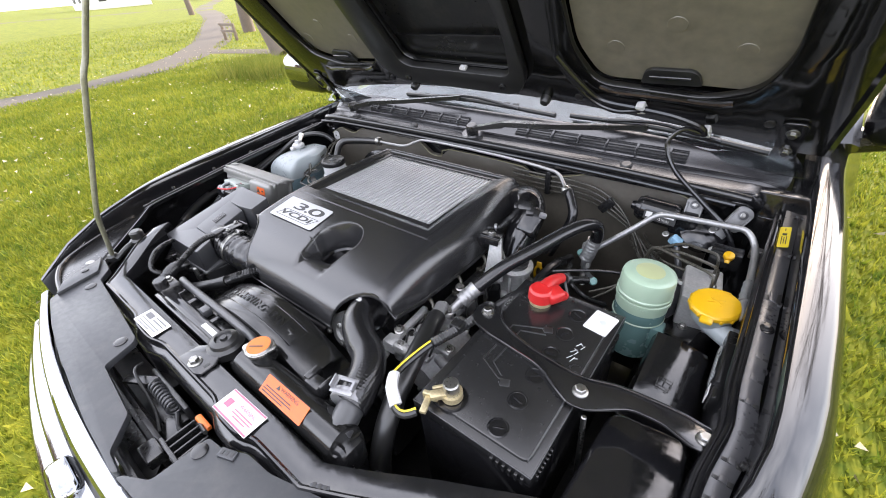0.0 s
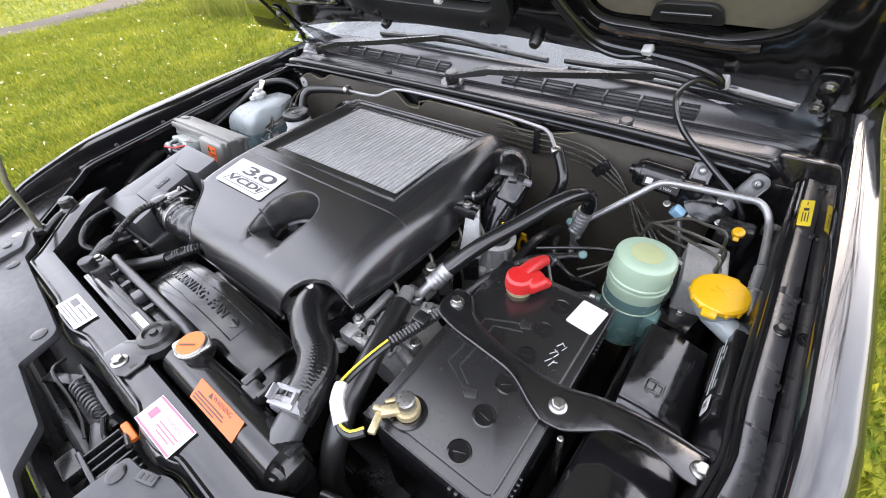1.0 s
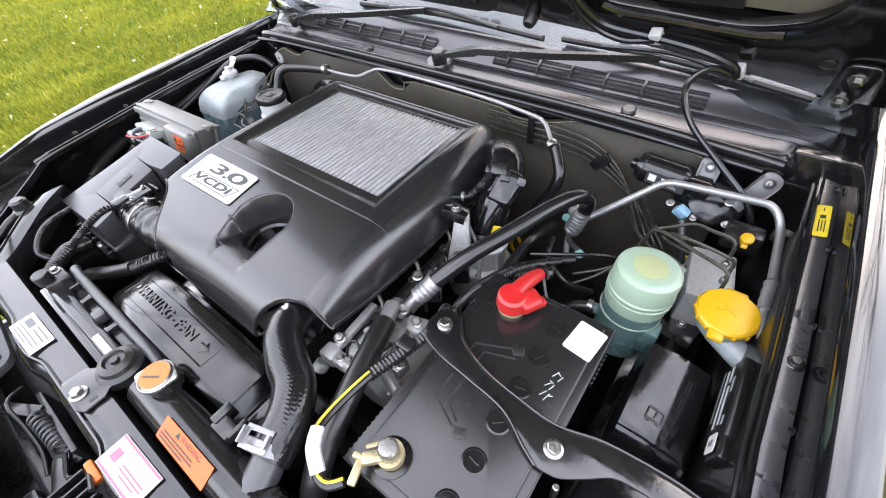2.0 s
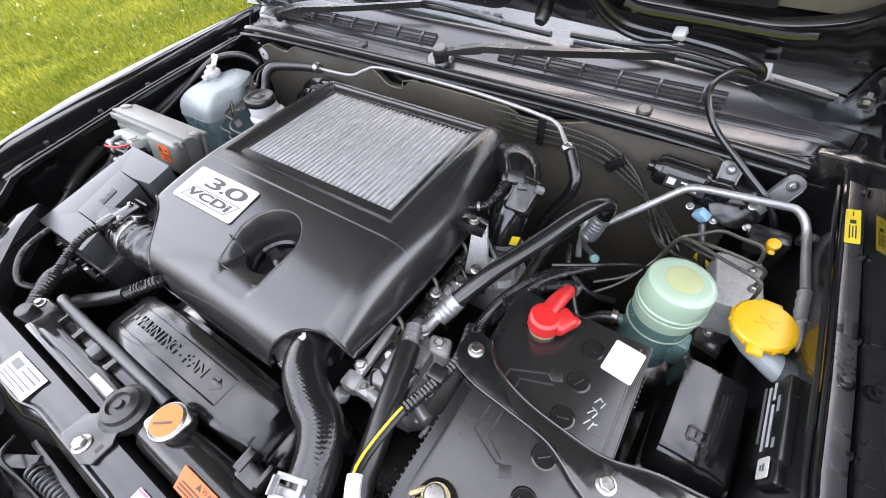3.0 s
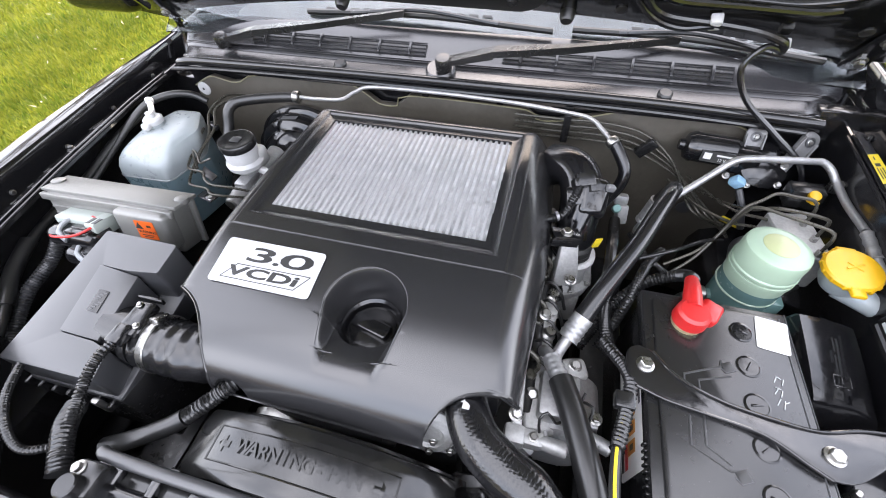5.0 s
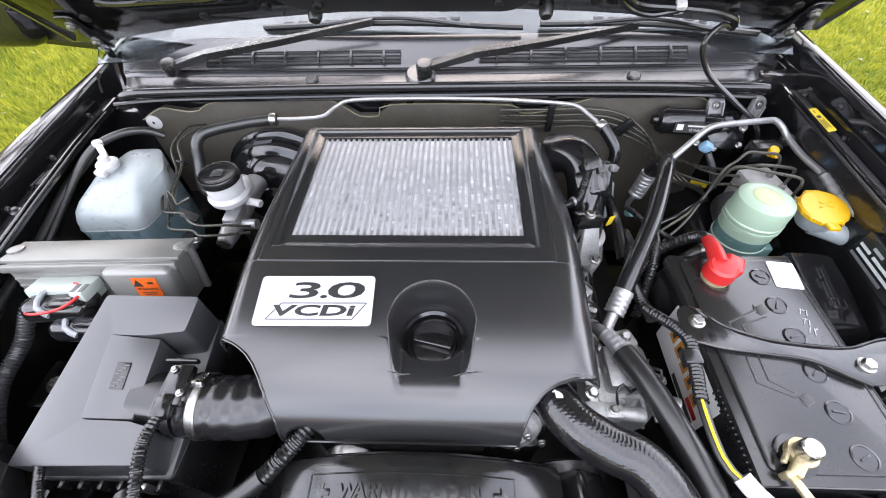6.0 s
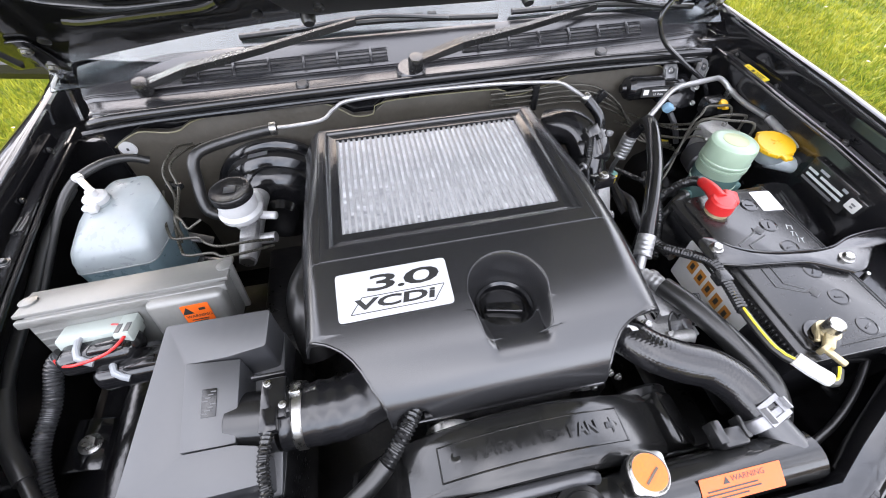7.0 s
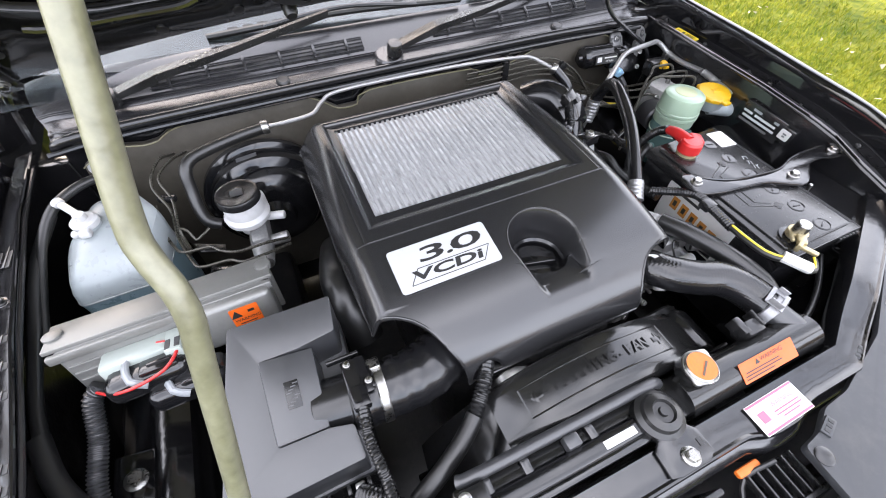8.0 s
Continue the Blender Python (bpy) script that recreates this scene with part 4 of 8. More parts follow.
hole_r = round_poly([(0.315, 0.92), (0.315, 0.25), (0.35, 0.165), (0.545, 0.148), (0.615, 0.175), (0.645, 0.25), (0.65, 0.6), (0.6, 0.88)], 0.03, 4)
hole_l = round_poly([(2 * XC - x, s) for x, s in ((0.27, 0.92), (0.27, 0.35), (0.33, 0.17), (0.5, 0.16), (0.6, 0.19), (0.625, 0.27), (0.64, 0.6), (0.59, 0.88))][::-1], 0.03, 4)
hole_c = round_poly([(-0.15, 0.62), (-0.145, 0.215), (-0.12, 0.2), (0.15, 0.19), (0.17, 0.2), (0.19, 0.3), (0.19, 0.62)], 0.025, 4)
part("inner_frame", plate(outer, [hole_r, hole_l, hole_c], 0.016, HM, 0.005), UNDERHOOD, bonnet, "gloss black pressed bonnet frame")
part("outer_skin", plate([(XC + (x - XC) * 1.005, s) for x, s in outer], [], 0.006, HM @ Matrix.Translation((0, 0, -0.04))), PAINT, bonnet)
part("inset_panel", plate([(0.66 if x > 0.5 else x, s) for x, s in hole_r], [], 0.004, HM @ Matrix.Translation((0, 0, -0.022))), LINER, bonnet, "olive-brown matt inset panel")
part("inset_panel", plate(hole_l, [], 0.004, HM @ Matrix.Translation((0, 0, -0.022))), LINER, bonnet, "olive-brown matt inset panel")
ring_o = round_poly([(-0.205, 0.66), (-0.235, 0.2), (-0.19, 0.14), (0.0, 0.135), (0.17, 0.13), (0.205, 0.18), (0.235, 0.66)], 0.035, 4)
duct = part("scoop_duct", plate(ring_o, [hole_c], 0.02, HM @ Matrix.Translation((0, 0, 0.022)), 0.007), RUBBER, bonnet, "black moulded scoop duct surround")
part("scoop_shelf", plate([(-0.16, 0.26), (-0.15, 0.19), (0.18, 0.18), (0.2, 0.26)], [], 0.004, HM @ Matrix.Translation((0, 0, -0.02))), PLASTIC, duct)
part("scoop_roof", plate([(-0.2, 0.7), (-0.2, 0.15), (0.23, 0.15), (0.23, 0.7)], [], 0.005, HM @ Matrix.Translation((0, 0, -0.034))), DARK, duct)
part("scoop_wall", plate([(-0.165, 0.7), (-0.165, 0.19), (-0.155, 0.19), (-0.155, 0.7)], [], 0.016, HM @ Matrix.Translation((0, 0, -0.018))), DARK, duct)
part("scoop_wall", plate([(0.195, 0.7), (0.185, 0.19), (0.195, 0.19), (0.205, 0.7)], [], 0.016, HM @ Matrix.Translation((0, 0, -0.018))), DARK, duct)
part("scoop_clip", turn(box((0, 0, 0), (0.018, 0.02, 0.012), 0.002), HM @ pose(0.04, 0.19, 0.01)), WHITEP, duct)
for x in (-0.15, 0.14):
    part("duct_screw", turn(lathe((0, 0, 0), (0, 0, 1), [(0.009, 0), (0.009, 0.004), (0.006, 0.006), (0, 0.006)], 14), HM @ pose(x, 0.16, 0.022)), PLASTIC, duct)
for side in (-1, 1):
    # slot with rolled edge below each inset panel
    part("frame_slot", turn(prism(round_poly([(-0.052, -0.016), (0.052, -0.016), (0.045, 0.012), (0.034, 0.02), (-0.034, 0.02), (-0.045, 0.012)], 0.006, 3), -0.004, 0.003, 0.001), HM @ pose(XC + side * 0.455, 0.178, -0.016)), INK, bonnet)
    part("slot_lip", tube([HM @ Vector((XC + side * x, s, z)) for x, s, z in ((0.33, 0.158, 0.0), (0.36, 0.15, 0.003), (0.44, 0.147, 0.004), (0.53, 0.14, 0.003), (0.56, 0.143, 0.0))], 0.0065, 10, 0.01), PAINT, bonnet)
    part("slot_back", turn(box((0, 0, 0), (0.07, 0.011, 0.004), 0.0018, pose(0, 0, 0, 24, 0, 0)), HM @ pose(XC + side * 0.455, 0.183, -0.01)), PAINT, bonnet, "gloss black pressed edge inside the slot")
    for k in range(3):
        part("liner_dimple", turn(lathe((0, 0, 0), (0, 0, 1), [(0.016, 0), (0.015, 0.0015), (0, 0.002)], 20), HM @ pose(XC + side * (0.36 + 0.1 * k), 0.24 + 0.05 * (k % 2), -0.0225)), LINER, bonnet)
    part("bonnet_edge", tube([HM @ Vector((XC + side * x, s, z)) for x, s, z in ((0.71, 0.03, -0.01), (0.72, 0.3, -0.01), (0.7, 0.6, -0.01), (0.63, 0.95, -0.01))], 0.012, 8, 0.05), PAINT, bonnet)
    hinge = part("hinge", turn(prism(round_poly([(-0.018, -0.02), (0.018, -0.02), (0.02, 0.085), (-0.018, 0.085)], 0.012, 3), 0, 0.005, 0.0015), HM @ pose(XC + side * 0.655, 0.03, 0.002)), PAINT_IN, bonnet, "black bonnet hinge leaf")
    part("hinge_arm", tube([HM @ Vector((XC + side * 0.672, 0.0, -0.004)), (XC + side * 0.695, 1.07, 1.06), (XC + side * 0.7, 1.05, 1.0)], 0.007, 8, 0.02), PAINT_IN, hinge)
    for s in (0.037, 0.09):
        bolt(HM @ Vector((XC + side * 0.656, s, 0.007)), HM.to_3x3() @ Vector((0, 0, 1)), 0.013, hinge, material=STEEL)
    for x, s in ((0.62, 0.1), (0.4, 0.1), (0.28, 0.12)):
        part("frame_hole", turn(lathe((0, 0, 0), (0, 0, 1), [(0.009, 0), (0.009, 0.002), (0.006, 0.003), (0, 0.003)], 14), HM @ pose(XC + side * x, s, 0.0)), DARK, bonnet)
    part("rubber_stop", turn(lathe((0, 0, 0), (0, 0, 1), [(0.013, 0), (0.012, 0.01), (0.009, 0.016), (0, 0.016)], 16), HM @ pose(XC + side * 0.2, 0.105, 0.0)), RUBBER, bonnet)

# washer hose on the bonnet
hose = thing("washer_hose", (0.5, 0.97, 1.17), "thin black washer hose clipped to the raised bonnet", "hose")
hp = [HM @ Vector(p) for p in ((0.285, 0.25, 0.012), (0.32, 0.19, 0.016), (0.36, 0.14, 0.016), (0.438, 0.125, 0.016), (0.5, 0.115, 0.018), (0.545, 0.095, 0.02), (0.553, 0.075, 0.022))]
part("hose_run", tube(hp, 0.0065, 10), RUBBERG, hose)
part("hose_run", tube([HM @ Vector(p) for p in ((0.29, 0.22, 0.012), (0.34, 0.145, 0.02), (0.39, 0.118, 0.022), (0.438, 0.122, 0.018))], 0.005, 10), RUBBERG, hose)
part("hose_run", tube([hp[-1], (0.52, 0.955, 1.158), (0.5, 0.945, 1.13), (0.525, 0.935, 1.085), (0.585, 0.92, 1.04), (0.64, 0.905, 1.0), (0.665, 0.9, 0.95), (0.66, 0.9, 0.9)], 0.0048, 10), RUBBERG, hose)
for x, s in ((0.438, 0.125), (0.553, 0.075)):
    part("hose_clip", turn(box((0, 0, 0), (0.017, 0.022, 0.016), 0.003), HM @ pose(x, s, 0.014, 0, 0, 10)), WHITEP, hose, "white plastic clip")

# prop rod
rod = thing("prop_rod", (-0.448, 0.185, 0.95), "galvanised steel bonnet prop rod with a double bend", "prop rod")
kb, ka, low, foot = Vector((-0.302, 0.28, 1.337)), Vector((-0.308, 0.295, 1.358)), Vector((-0.362, 0.195, 1.084)), Vector((-0.443, 0.188, 0.955))
up_ = Vector((0.209, 0.383, 0.9))
part("rod", tube([foot, foot + (low - foot) * 0.5, foot + (low - foot) * 0.88, low + (kb - low) * 0.08, low + (kb - low) * 0.5, low + (kb - low) * 0.9, low + (kb - low) * 0.975, kb + (ka - kb) * 0.25, kb + (ka - kb) * 0.75, ka + up_ * 0.008, ka + up_ * 0.06, ka + up_ * 0.2, ka + up_ * 0.35, ka + up_ * 0.5], 0.0048, 12, 0.003), RODM, rod)
part("rod_bush", lathe((-0.443, 0.188, 0.945), (0, 0, 1), [(0.012, 0), (0.012, 0.01), (0.008, 0.016), (0, 0.016)], 16), RUBBER, rod)

# ---- engine cover ----
cover = thing("engine_cover", (0.0, 0.6, 0.93), "black plastic engine cover with intercooler opening and silver badge", "engine cover")
PROF = [(0.872, 0.985), (0.870, 1.015), (0.862, 1.026), (0.85, 1.03), (0.83, 1.031), (0.70, 1.031), (0.56, 1.0285), (0.545, 1.028), (0.52, 1.0265), (0.49, 1.0225), (0.46, 1.0175), (0.43, 1.0105), (0.405, 1.003), (0.385, 0.9935), (0.37, 0.984), (0.357, 0.972), (0.349, 0.96), (0.344, 0.948), (0.342, 0.936)]
prof = [(p.x, p.y) for p in spline([(a, b, 0) for a, b in PROF], 0.0011)]


# outline in plan: the arches over the intake duct and the radiator hose cut the front corners
LEFT = [(0.3, -0.132), (0.345, -0.133), (0.355, -0.137), (0.37, -0.145), (0.39, -0.155), (0.41, -0.168), (0.425, -0.184), (0.433, -0.198), (0.438, -0.212), (0.442, -0.226), (0.446, -0.25), (0.87, -0.25)]
RIGHT = [(0.3, 0.147), (0.345, 0.15), (0.36, 0.157), (0.375, 0.167), (0.387, 0.18), (0.394, 0.193), (0.399, 0.21), (0.402, 0.225), (0.405, 0.28), (0.87, 0.28)]
FLANK_L = [(0.3, -0.226), (0.45, -0.228), (0.6, -0.234), (0.87, -0.234)]
FLANK_R = [(0.3, 0.243), (0.45, 0.252), (0.6, 0.26), (0.7, 0.26), (0.87, 0.25)]


def recess_edge(x, y):
    """Distance inside the outline of the filler recess: a round head that narrows to the front."""
    cx, cy, r = 0.045, 0.462, 0.0545
    if y >= cy:
        return r - math.hypot(x - cx, y - cy)
    return r - (cy - y) * 0.16 - abs(x - cx)


def top_z(x, y, z0):
    z = z0
    # frame round the core, a hair proud, and its dished lip
    z += 0.0012 * smooth01(min((x + 0.1965) / 0.0014, (0.2075 - x) / 0.0014, (y - 0.545) / 0.0014))
    lip = min(min(x + 0.19, 0.197 - x), min(y - 0.566, 0.856 - y))
    z -= 0.0055 * smooth01(lip / 0.022) + 0.0035 * smooth01((lip - 0.006) / 0.006)
    d = recess_edge(x, y)
    if d > 0:
        # steep wall, a floor that runs out to the front, a round well for the cap
        floor_z = z - min(0.037, 0.037 * smooth01((y - 0.372) / 0.095)) - 0.01 * smooth01((y - 0.45) / 0.06)
        z += (floor_z - z) * smooth01(0.08 + d / 0.0135)
        z -= 0.026 * smooth01((0.0435 - math.hypot(x - 0.045, y - 0.4645)) / 0.005)
    return z


def cover_row(y, z0):
    """One cross-section of the cover, rim to rim: rounded flanks that sharpen to a crease at the back."""
    soft_ = smooth01((0.86 - y) / 0.3)
    p = 1.35 + 0.95 * soft_
    front = min(1.0, max(0.0, (z0 - 0.93) / 0.09))
    side_l, side_r = [], []
    for xo, xe, rim, out in ((interp(y, FLANK_L), -0.196, 0.962, side_l), (interp(y, FLANK_R), 0.207, 0.953, side_r)):
        zr = z0 - (z0 - min(rim, z0 - 0.004)) * front
        zt = top_z(xe, y, z0)
        for k in range(41):
            a = math.pi / 2 * k / 40
            out.append((xe + (xo - xe) * math.sin(a) ** (2 / p), zr + (zt - zr) * math.cos(a) ** (2 / p)))
    n = 420
    mid = [(x, top_z(x, y, z0), z0) for x in (-0.196 + 0.403 * i / n for i in range(n + 1))]
    pts = [(*q, q[1]) for q in side_l[::-1][:-1]] + mid + [(*q, q[1]) for q in side_r[1:]]
    xl = sum(interp(y + 0.0015 * k, LEFT) for k in range(-4, 5)) / 9
    xr = sum(interp(y + 0.0015 * k, RIGHT) for k in range(-4, 5)) / 9
    kept = [q for q in pts if xl <= q[0] <= xr]
    xs_ = np.array([q[0] for q in kept])
    zs_ = np.array([q[1] for q in kept])
    base_ = np.array([q[2] for q in kept])
    arc = np.concatenate([[0], np.cumsum(np.hypot(np.diff(xs_), np.diff(base_)))])
    at = np.linspace(0, arc[-1], NX + 1)
    return [(float(u), y, float(w)) for u, w in zip(np.interp(at, arc, xs_), np.interp(at, arc, zs_))]


NX = 480
rows = [cover_row(y, z0) for y, z0 in prof]
bm = loft(rows)
gone = [f for f in bm.faces if -0.166 < f.calc_center_median().x < 0.171 and 0.598 < f.calc_center_median().y < 0.833 and f.calc_center_median().z > 0.98]
gone += [f for f in bm.faces if f.calc_center_median().y < 0.372 and math.hypot(f.calc_center_median().x + 0.104, f.calc_center_median().z - 0.941) < 0.0235]
bmesh.ops.delete(bm, geom=list(set(gone)), context="FACES")
rim = [e for e in bm.edges if e.is_boundary]
g = bmesh.ops.extrude_edge_only(bm, edges=rim)
for v in [q for q in g["geom"] if isinstance(q, bmesh.types.BMVert)]:
    inside = -0.19 < v.co.x < 0.19 and 0.58 < v.co.y < 0.85 and v.co.z > 1.0
    v.co.z -= 0.02 if inside else 0.008
part("cover_shell", bm, COVER, cover, sharp=85)
# fine moulded edges: lower rim, frame groove, filler recess
part("edge_bead", tube([rows[0][0], *[r_[0] for r_ in rows[30::4]], *rows[-1][3::6], *[r_[-1] for r_ in rows[30::4][::-1]], rows[0][-1]], 0.0016, 6, 0.004), COVER, cover)


def cover_z(x, y):
    r_ = min(rows, key=lambda q: abs(q[0][1] - y))
    return min(r_, key=lambda q: abs(q[0] - x))[2]


part("frame_bead", tube([(x, y, cover_z(x, y) + 0.0001) for x, y in [(-0.197, 0.85 - 0.02 * k) for k in range(16)] + [(-0.1965 + 0.0184 * k, 0.5455) for k in range(23)] + [(0.208, 0.55 + 0.02 * k) for k in range(16)]], 0.0006, 6, 0.01), COVER, cover)

# raised bead round the filler recess
ring_ = [(0.0453 - (0.0548 - (0.462 - y) * 0.16), y) for y in [0.406 + 0.007 * k for k in range(8)]]
ring_ += [(0.045 - 0.0548 * math.cos(a), 0.462 + 0.0548 * math.sin(a)) for a in (math.pi * k / 32 for k in range(33))]
ring_ += [(0.0447 + 0.0548 - (0.462 - y) * 0.16, y) for y in [0.455 - 0.007 * k for k in range(8)]]
part("recess_bead", tube([(x, y, top_z(0.1, y, interp(y, sorted(prof))) + 0.0001) for x, y in ring_], 0.0009, 8, 0.004), COVER, cover)

# intercooler core
core = thing("intercooler_core", (0.0025, 0.715, 0.97), "bright aluminium intercooler core with fine folded fins", "intercooler")
part("core_back", box((0.0025, 0.715, 0.985), (0.35, 0.25, 0.04), 0.003), DARK, core)
NF = 34
pitch = 0.337 / NF
rng = random.Random(4)
for i in range(NF):
    x0 = -0.166 + pitch * i
    bm = bmesh.new()
    prev = None
    for k in range(150):
        y = 0.597 + 0.231 * k / 149
        z = 1.0182 + (0.0015 if k % 2 else -0.0015) + rng.uniform(-0.0007, 0.0006)
        a, b = bm.verts.new((x0 + pitch * 0.5, y, z)), bm.verts.new((x0 + pitch * 1.02, y + rng.uniform(-0.0003, 0.0003), z + rng.uniform(-0.0004, 0.0004)))
        if prev:
            bm.faces.new((prev[0], prev[1], b, a))
        prev = (a, b)
    part("fin_strip", bm, ALUF, core, sharp=10)
    part("core_tube", box((x0 + pitch * 0.25, 0.7155, 1.0125), (pitch * 0.52, 0.239, 0.0158), 0.0012), TUBEF, core)

# badge
bm_ = plane_on((-0.1035, 0.4855, 1.0238), (1, 0.012, -0.004), (0, 1, 0.165))
badge = sticker("badge", bm_, 0.148, 0.068, SILVERB, cover, "silver badge with black engine lettering", 0.006, 0.0009)
bm2 = bm_ @ Matrix(((1, 0.25, 0, 0), (0, 1, 0, 0), (0, 0, 1, 0), (0, 0, 0, 1)))
for ch_, dx_, w_ in (("3", -0.0235, 3.0), (".", 0.0025, 2.0), ("0", 0.0285, 3.3)):
    words("badge_number", ch_, 0.031, bm2 @ pose(0.0065 + dx_, 0.0125, 0.0009), INK, badge, 0.0004, "", w_, 0.0004)
words("badge_name", "VCDi", 0.0195, bm2 @ pose(0.004, -0.0145, 0.0009), INK, badge, 0.0004, "", 2.35, 0.0006)
for a, b in (((-0.058, -0.0255), (0.05, -0.0255)), ((0.05, -0.0255), (0.066, -0.004)), ((0.066, -0.004), (-0.042, -0.004)), ((-0.042, -0.004), (-0.058, -0.0255))):
    part("badge_outline", tube([bm_ @ Vector((*a, 0.0011)), bm_ @ Vector((*b, 0.0011))], 0.00055, 6, 1, smooth=False), INK, badge)

# oil filler cap in its recess
cap = thing("oil_filler_cap", (0.045, 0.462, 0.965), "black round oil filler cap with grip bar", "filler cap")
part("cap_neck", lathe((0.045, 0.4645, 0.935), (0, 0, 1), [(0.0425, 0), (0.0425, 0.03), (0.0405, 0.034), (0.037, 0.03), (0.0355, 0.02)], 40), GLOSSY, cap)
part("cap_body", lathe((0.045, 0.4645, 0.938), (0, -0.04, 1), [(0.033, 0), (0.033, 0.016), (0.031, 0.02), (0.028, 0.021), (0, 0.022)], 40), GLOSSY, cap)
grip_ = [(0.0275 * math.cos(a), 0.0275 * math.sin(a)) for a in [math.radians(-22 + 44 * k / 6) for k in range(7)] + [math.radians(158 + 44 * k / 6) for k in range(7)]]
part("cap_grip", prism(grip_, 0.0, 0.0145, 0.002, m=Matrix.Translation((0.045, 0.464, 0.957)) @ pose(0, 0, 0, 2, 0, -14)), GLOSSY, cap)

# ---- battery ----
batt = thing("battery", (0.475, 0.452, 0.76), "black sealed car battery with six screw plugs", "battery")
part("case", prism([(0.392, 0.302), (0.558, 0.302), (0.558, 0.598), (0.392, 0.598)], 0.76, 0.966, 0.004), GLOSSY, batt)
part("lid", prism([(0.388, 0.298), (0.562, 0.298), (0.562, 0.602), (0.388, 0.602)], 0.955, 0.976, 0.003), PLASTIC, batt)
part("lid_top", prism(round_poly([(0.4, 0.31), (0.552, 0.31), (0.552, 0.592), (0.4, 0.592)], 0.012, 4), 0.974, 0.980, 0.002), PLASTIC, batt)
for i in range(6):
    y = 0.327 + 0.0465 * i
    plug = part("plug", lathe((0.502, y, 0.98), (0, 0, 1), [(0.0135, 0), (0.0135, 0.0007), (0.0115, 0.0012), (0.011, 0.0004), (0, 0.0004)], 24), GLOSSY, batt)
    part("plug_slot", box((0.502, y, 0.981), (0.013, 0.0022, 0.0012), 0.0003, pose(0, 0, 0, 0, 0, (25, -10, 40, 15, 60, -20)[i])), GLOSSY, plug)
for i in range(14):
    part("lid_tooth", box((0.5635, 0.565 - 0.007 * i if i < 7 else 0.345 - 0.006 * (i - 7), 0.964), (0.004, 0.003, 0.012), 0.0008), PLASTIC, batt)
    part("lid_tooth", box((0.387, 0.40 - 0.007 * i, 0.964), (0.004, 0.003, 0.012), 0.0008), PLASTIC, batt)
# moulded carrying grooves as black lines, each pair ending in a slot; paler lines paint the edge highlights
for loop_ in ([(0.43, 0.438), (0.428, 0.406), (0.463, 0.389), (0.479, 0.392)], [(0.445, 0.446), (0.443, 0.409), (0.465, 0.395)], [(0.428, 0.47), (0.429, 0.486), (0.47, 0.505), (0.472, 0.513)], [(0.444, 0.465), (0.444, 0.482), (0.48, 0.495)]):
    part("carry_groove", tube([(x, y, 0.98) for x, y in loop_], 0.0012, 6, 1, smooth=False), INK, batt)
    part("groove_glint", tube([(x + 0.0012, y - 0.0006, 0.9801) for x, y in loop_], 0.0004, 6, 1, smooth=False), GREYP, batt)
for x, y in ((0.475, 0.387), (0.479, 0.506)):
    part("carry_slot", box((x, y, 0.9803), (0.013, 0.012, 0.0012), 0.0004, pose(0, 0, 0, 0, 0, 25)), INK, batt)
    part("slot_glint", tube([(x + dx, y + dy, 0.9806) for dx, dy in ((-0.008, -0.003), (-0.003, -0.008), (0.007, -0.003), (0.003, 0.007))], 0.0005, 6, 1, smooth=False), GREYP, batt)
# lid beads in paler grey, painting the bright line along the edge
for pts_ in ([(0.55, 0.312), (0.55, 0.59)], [(0.389, 0.299), (0.561, 0.299)], [(0.561, 0.299), (0.561, 0.601)]):
    z_ = 0.98 if pts_[0][0] in (0.402, 0.55) else 0.9755
    part("lid_bead", tube([(x, y, z_) for x, y in pts_], 0.0008, 6, 1, smooth=False), GREYP, batt)
for i in range(6):
    part("lid_tooth", box((0.552 - 0.008 * i, 0.2965, 0.966), (0.004, 0.005, 0.012), 0.001), PLASTIC, batt)
lb = plane_on((0.537, 0.563, 0.9802), (0.97, -0.12, 0), (0.12, 0.97, 0))
lab = sticker("label", lb, 0.036, 0.046, WHITE, batt, "white paper label with faint print", 0.003)
bars(lb, [(-0.006, 0.015, 0.014, 0.0012), (-0.008, 0.012, 0.01, 0.0008), (-0.002, -0.0195, 0.024, 0.0006)], FAINT, lab)
part("label_mark", turn(prism([(-0.006, 0.0), (0.0, -0.006), (0.006, 0.0), (0.0, 0.006)], 0.0006, 0.0009, 0), lb @ pose(0.002, 0.002, 0)), FAINT, lab)
for x, y, r, ln in ((0.5275, 0.5035, 62, 0.01), (0.531, 0.506, -35, 0.006), (0.5345, 0.501, 70, 0.009), (0.526, 0.489, 55, 0.011), (0.5305, 0.4865, 70, 0.009), (0.528, 0.4925, -20, 0.006), (0.5255, 0.476, 60, 0.01), (0.5305, 0.4735, 75, 0.011), (0.534, 0.477, 30, 0.005)):
    part("paint_mark", box((x, y, 0.9804), (ln, 0.0011, 0.0004), 0.0001, pose(0, 0, 0, 0, 0, r)), CHALK, batt)
sl = plane_on((0.3915, 0.455, 0.91), (0, -1, 0), (0, 0, 1))
sidelab = sticker("side_label", sl, 0.15, 0.085, WHITE, batt, "white side label with orange and black print", 0.004)
bars(sl, [(-0.03, 0.032, 0.06, 0.006), (0.03, -0.034, 0.07, 0.009)], INK, sidelab)
bars(sl, [(-0.045 + 0.022 * k, 0.008 - 0.002 * k, 0.016, 0.026) for k in range(5)], OCHRE, sidelab, 0.0011)
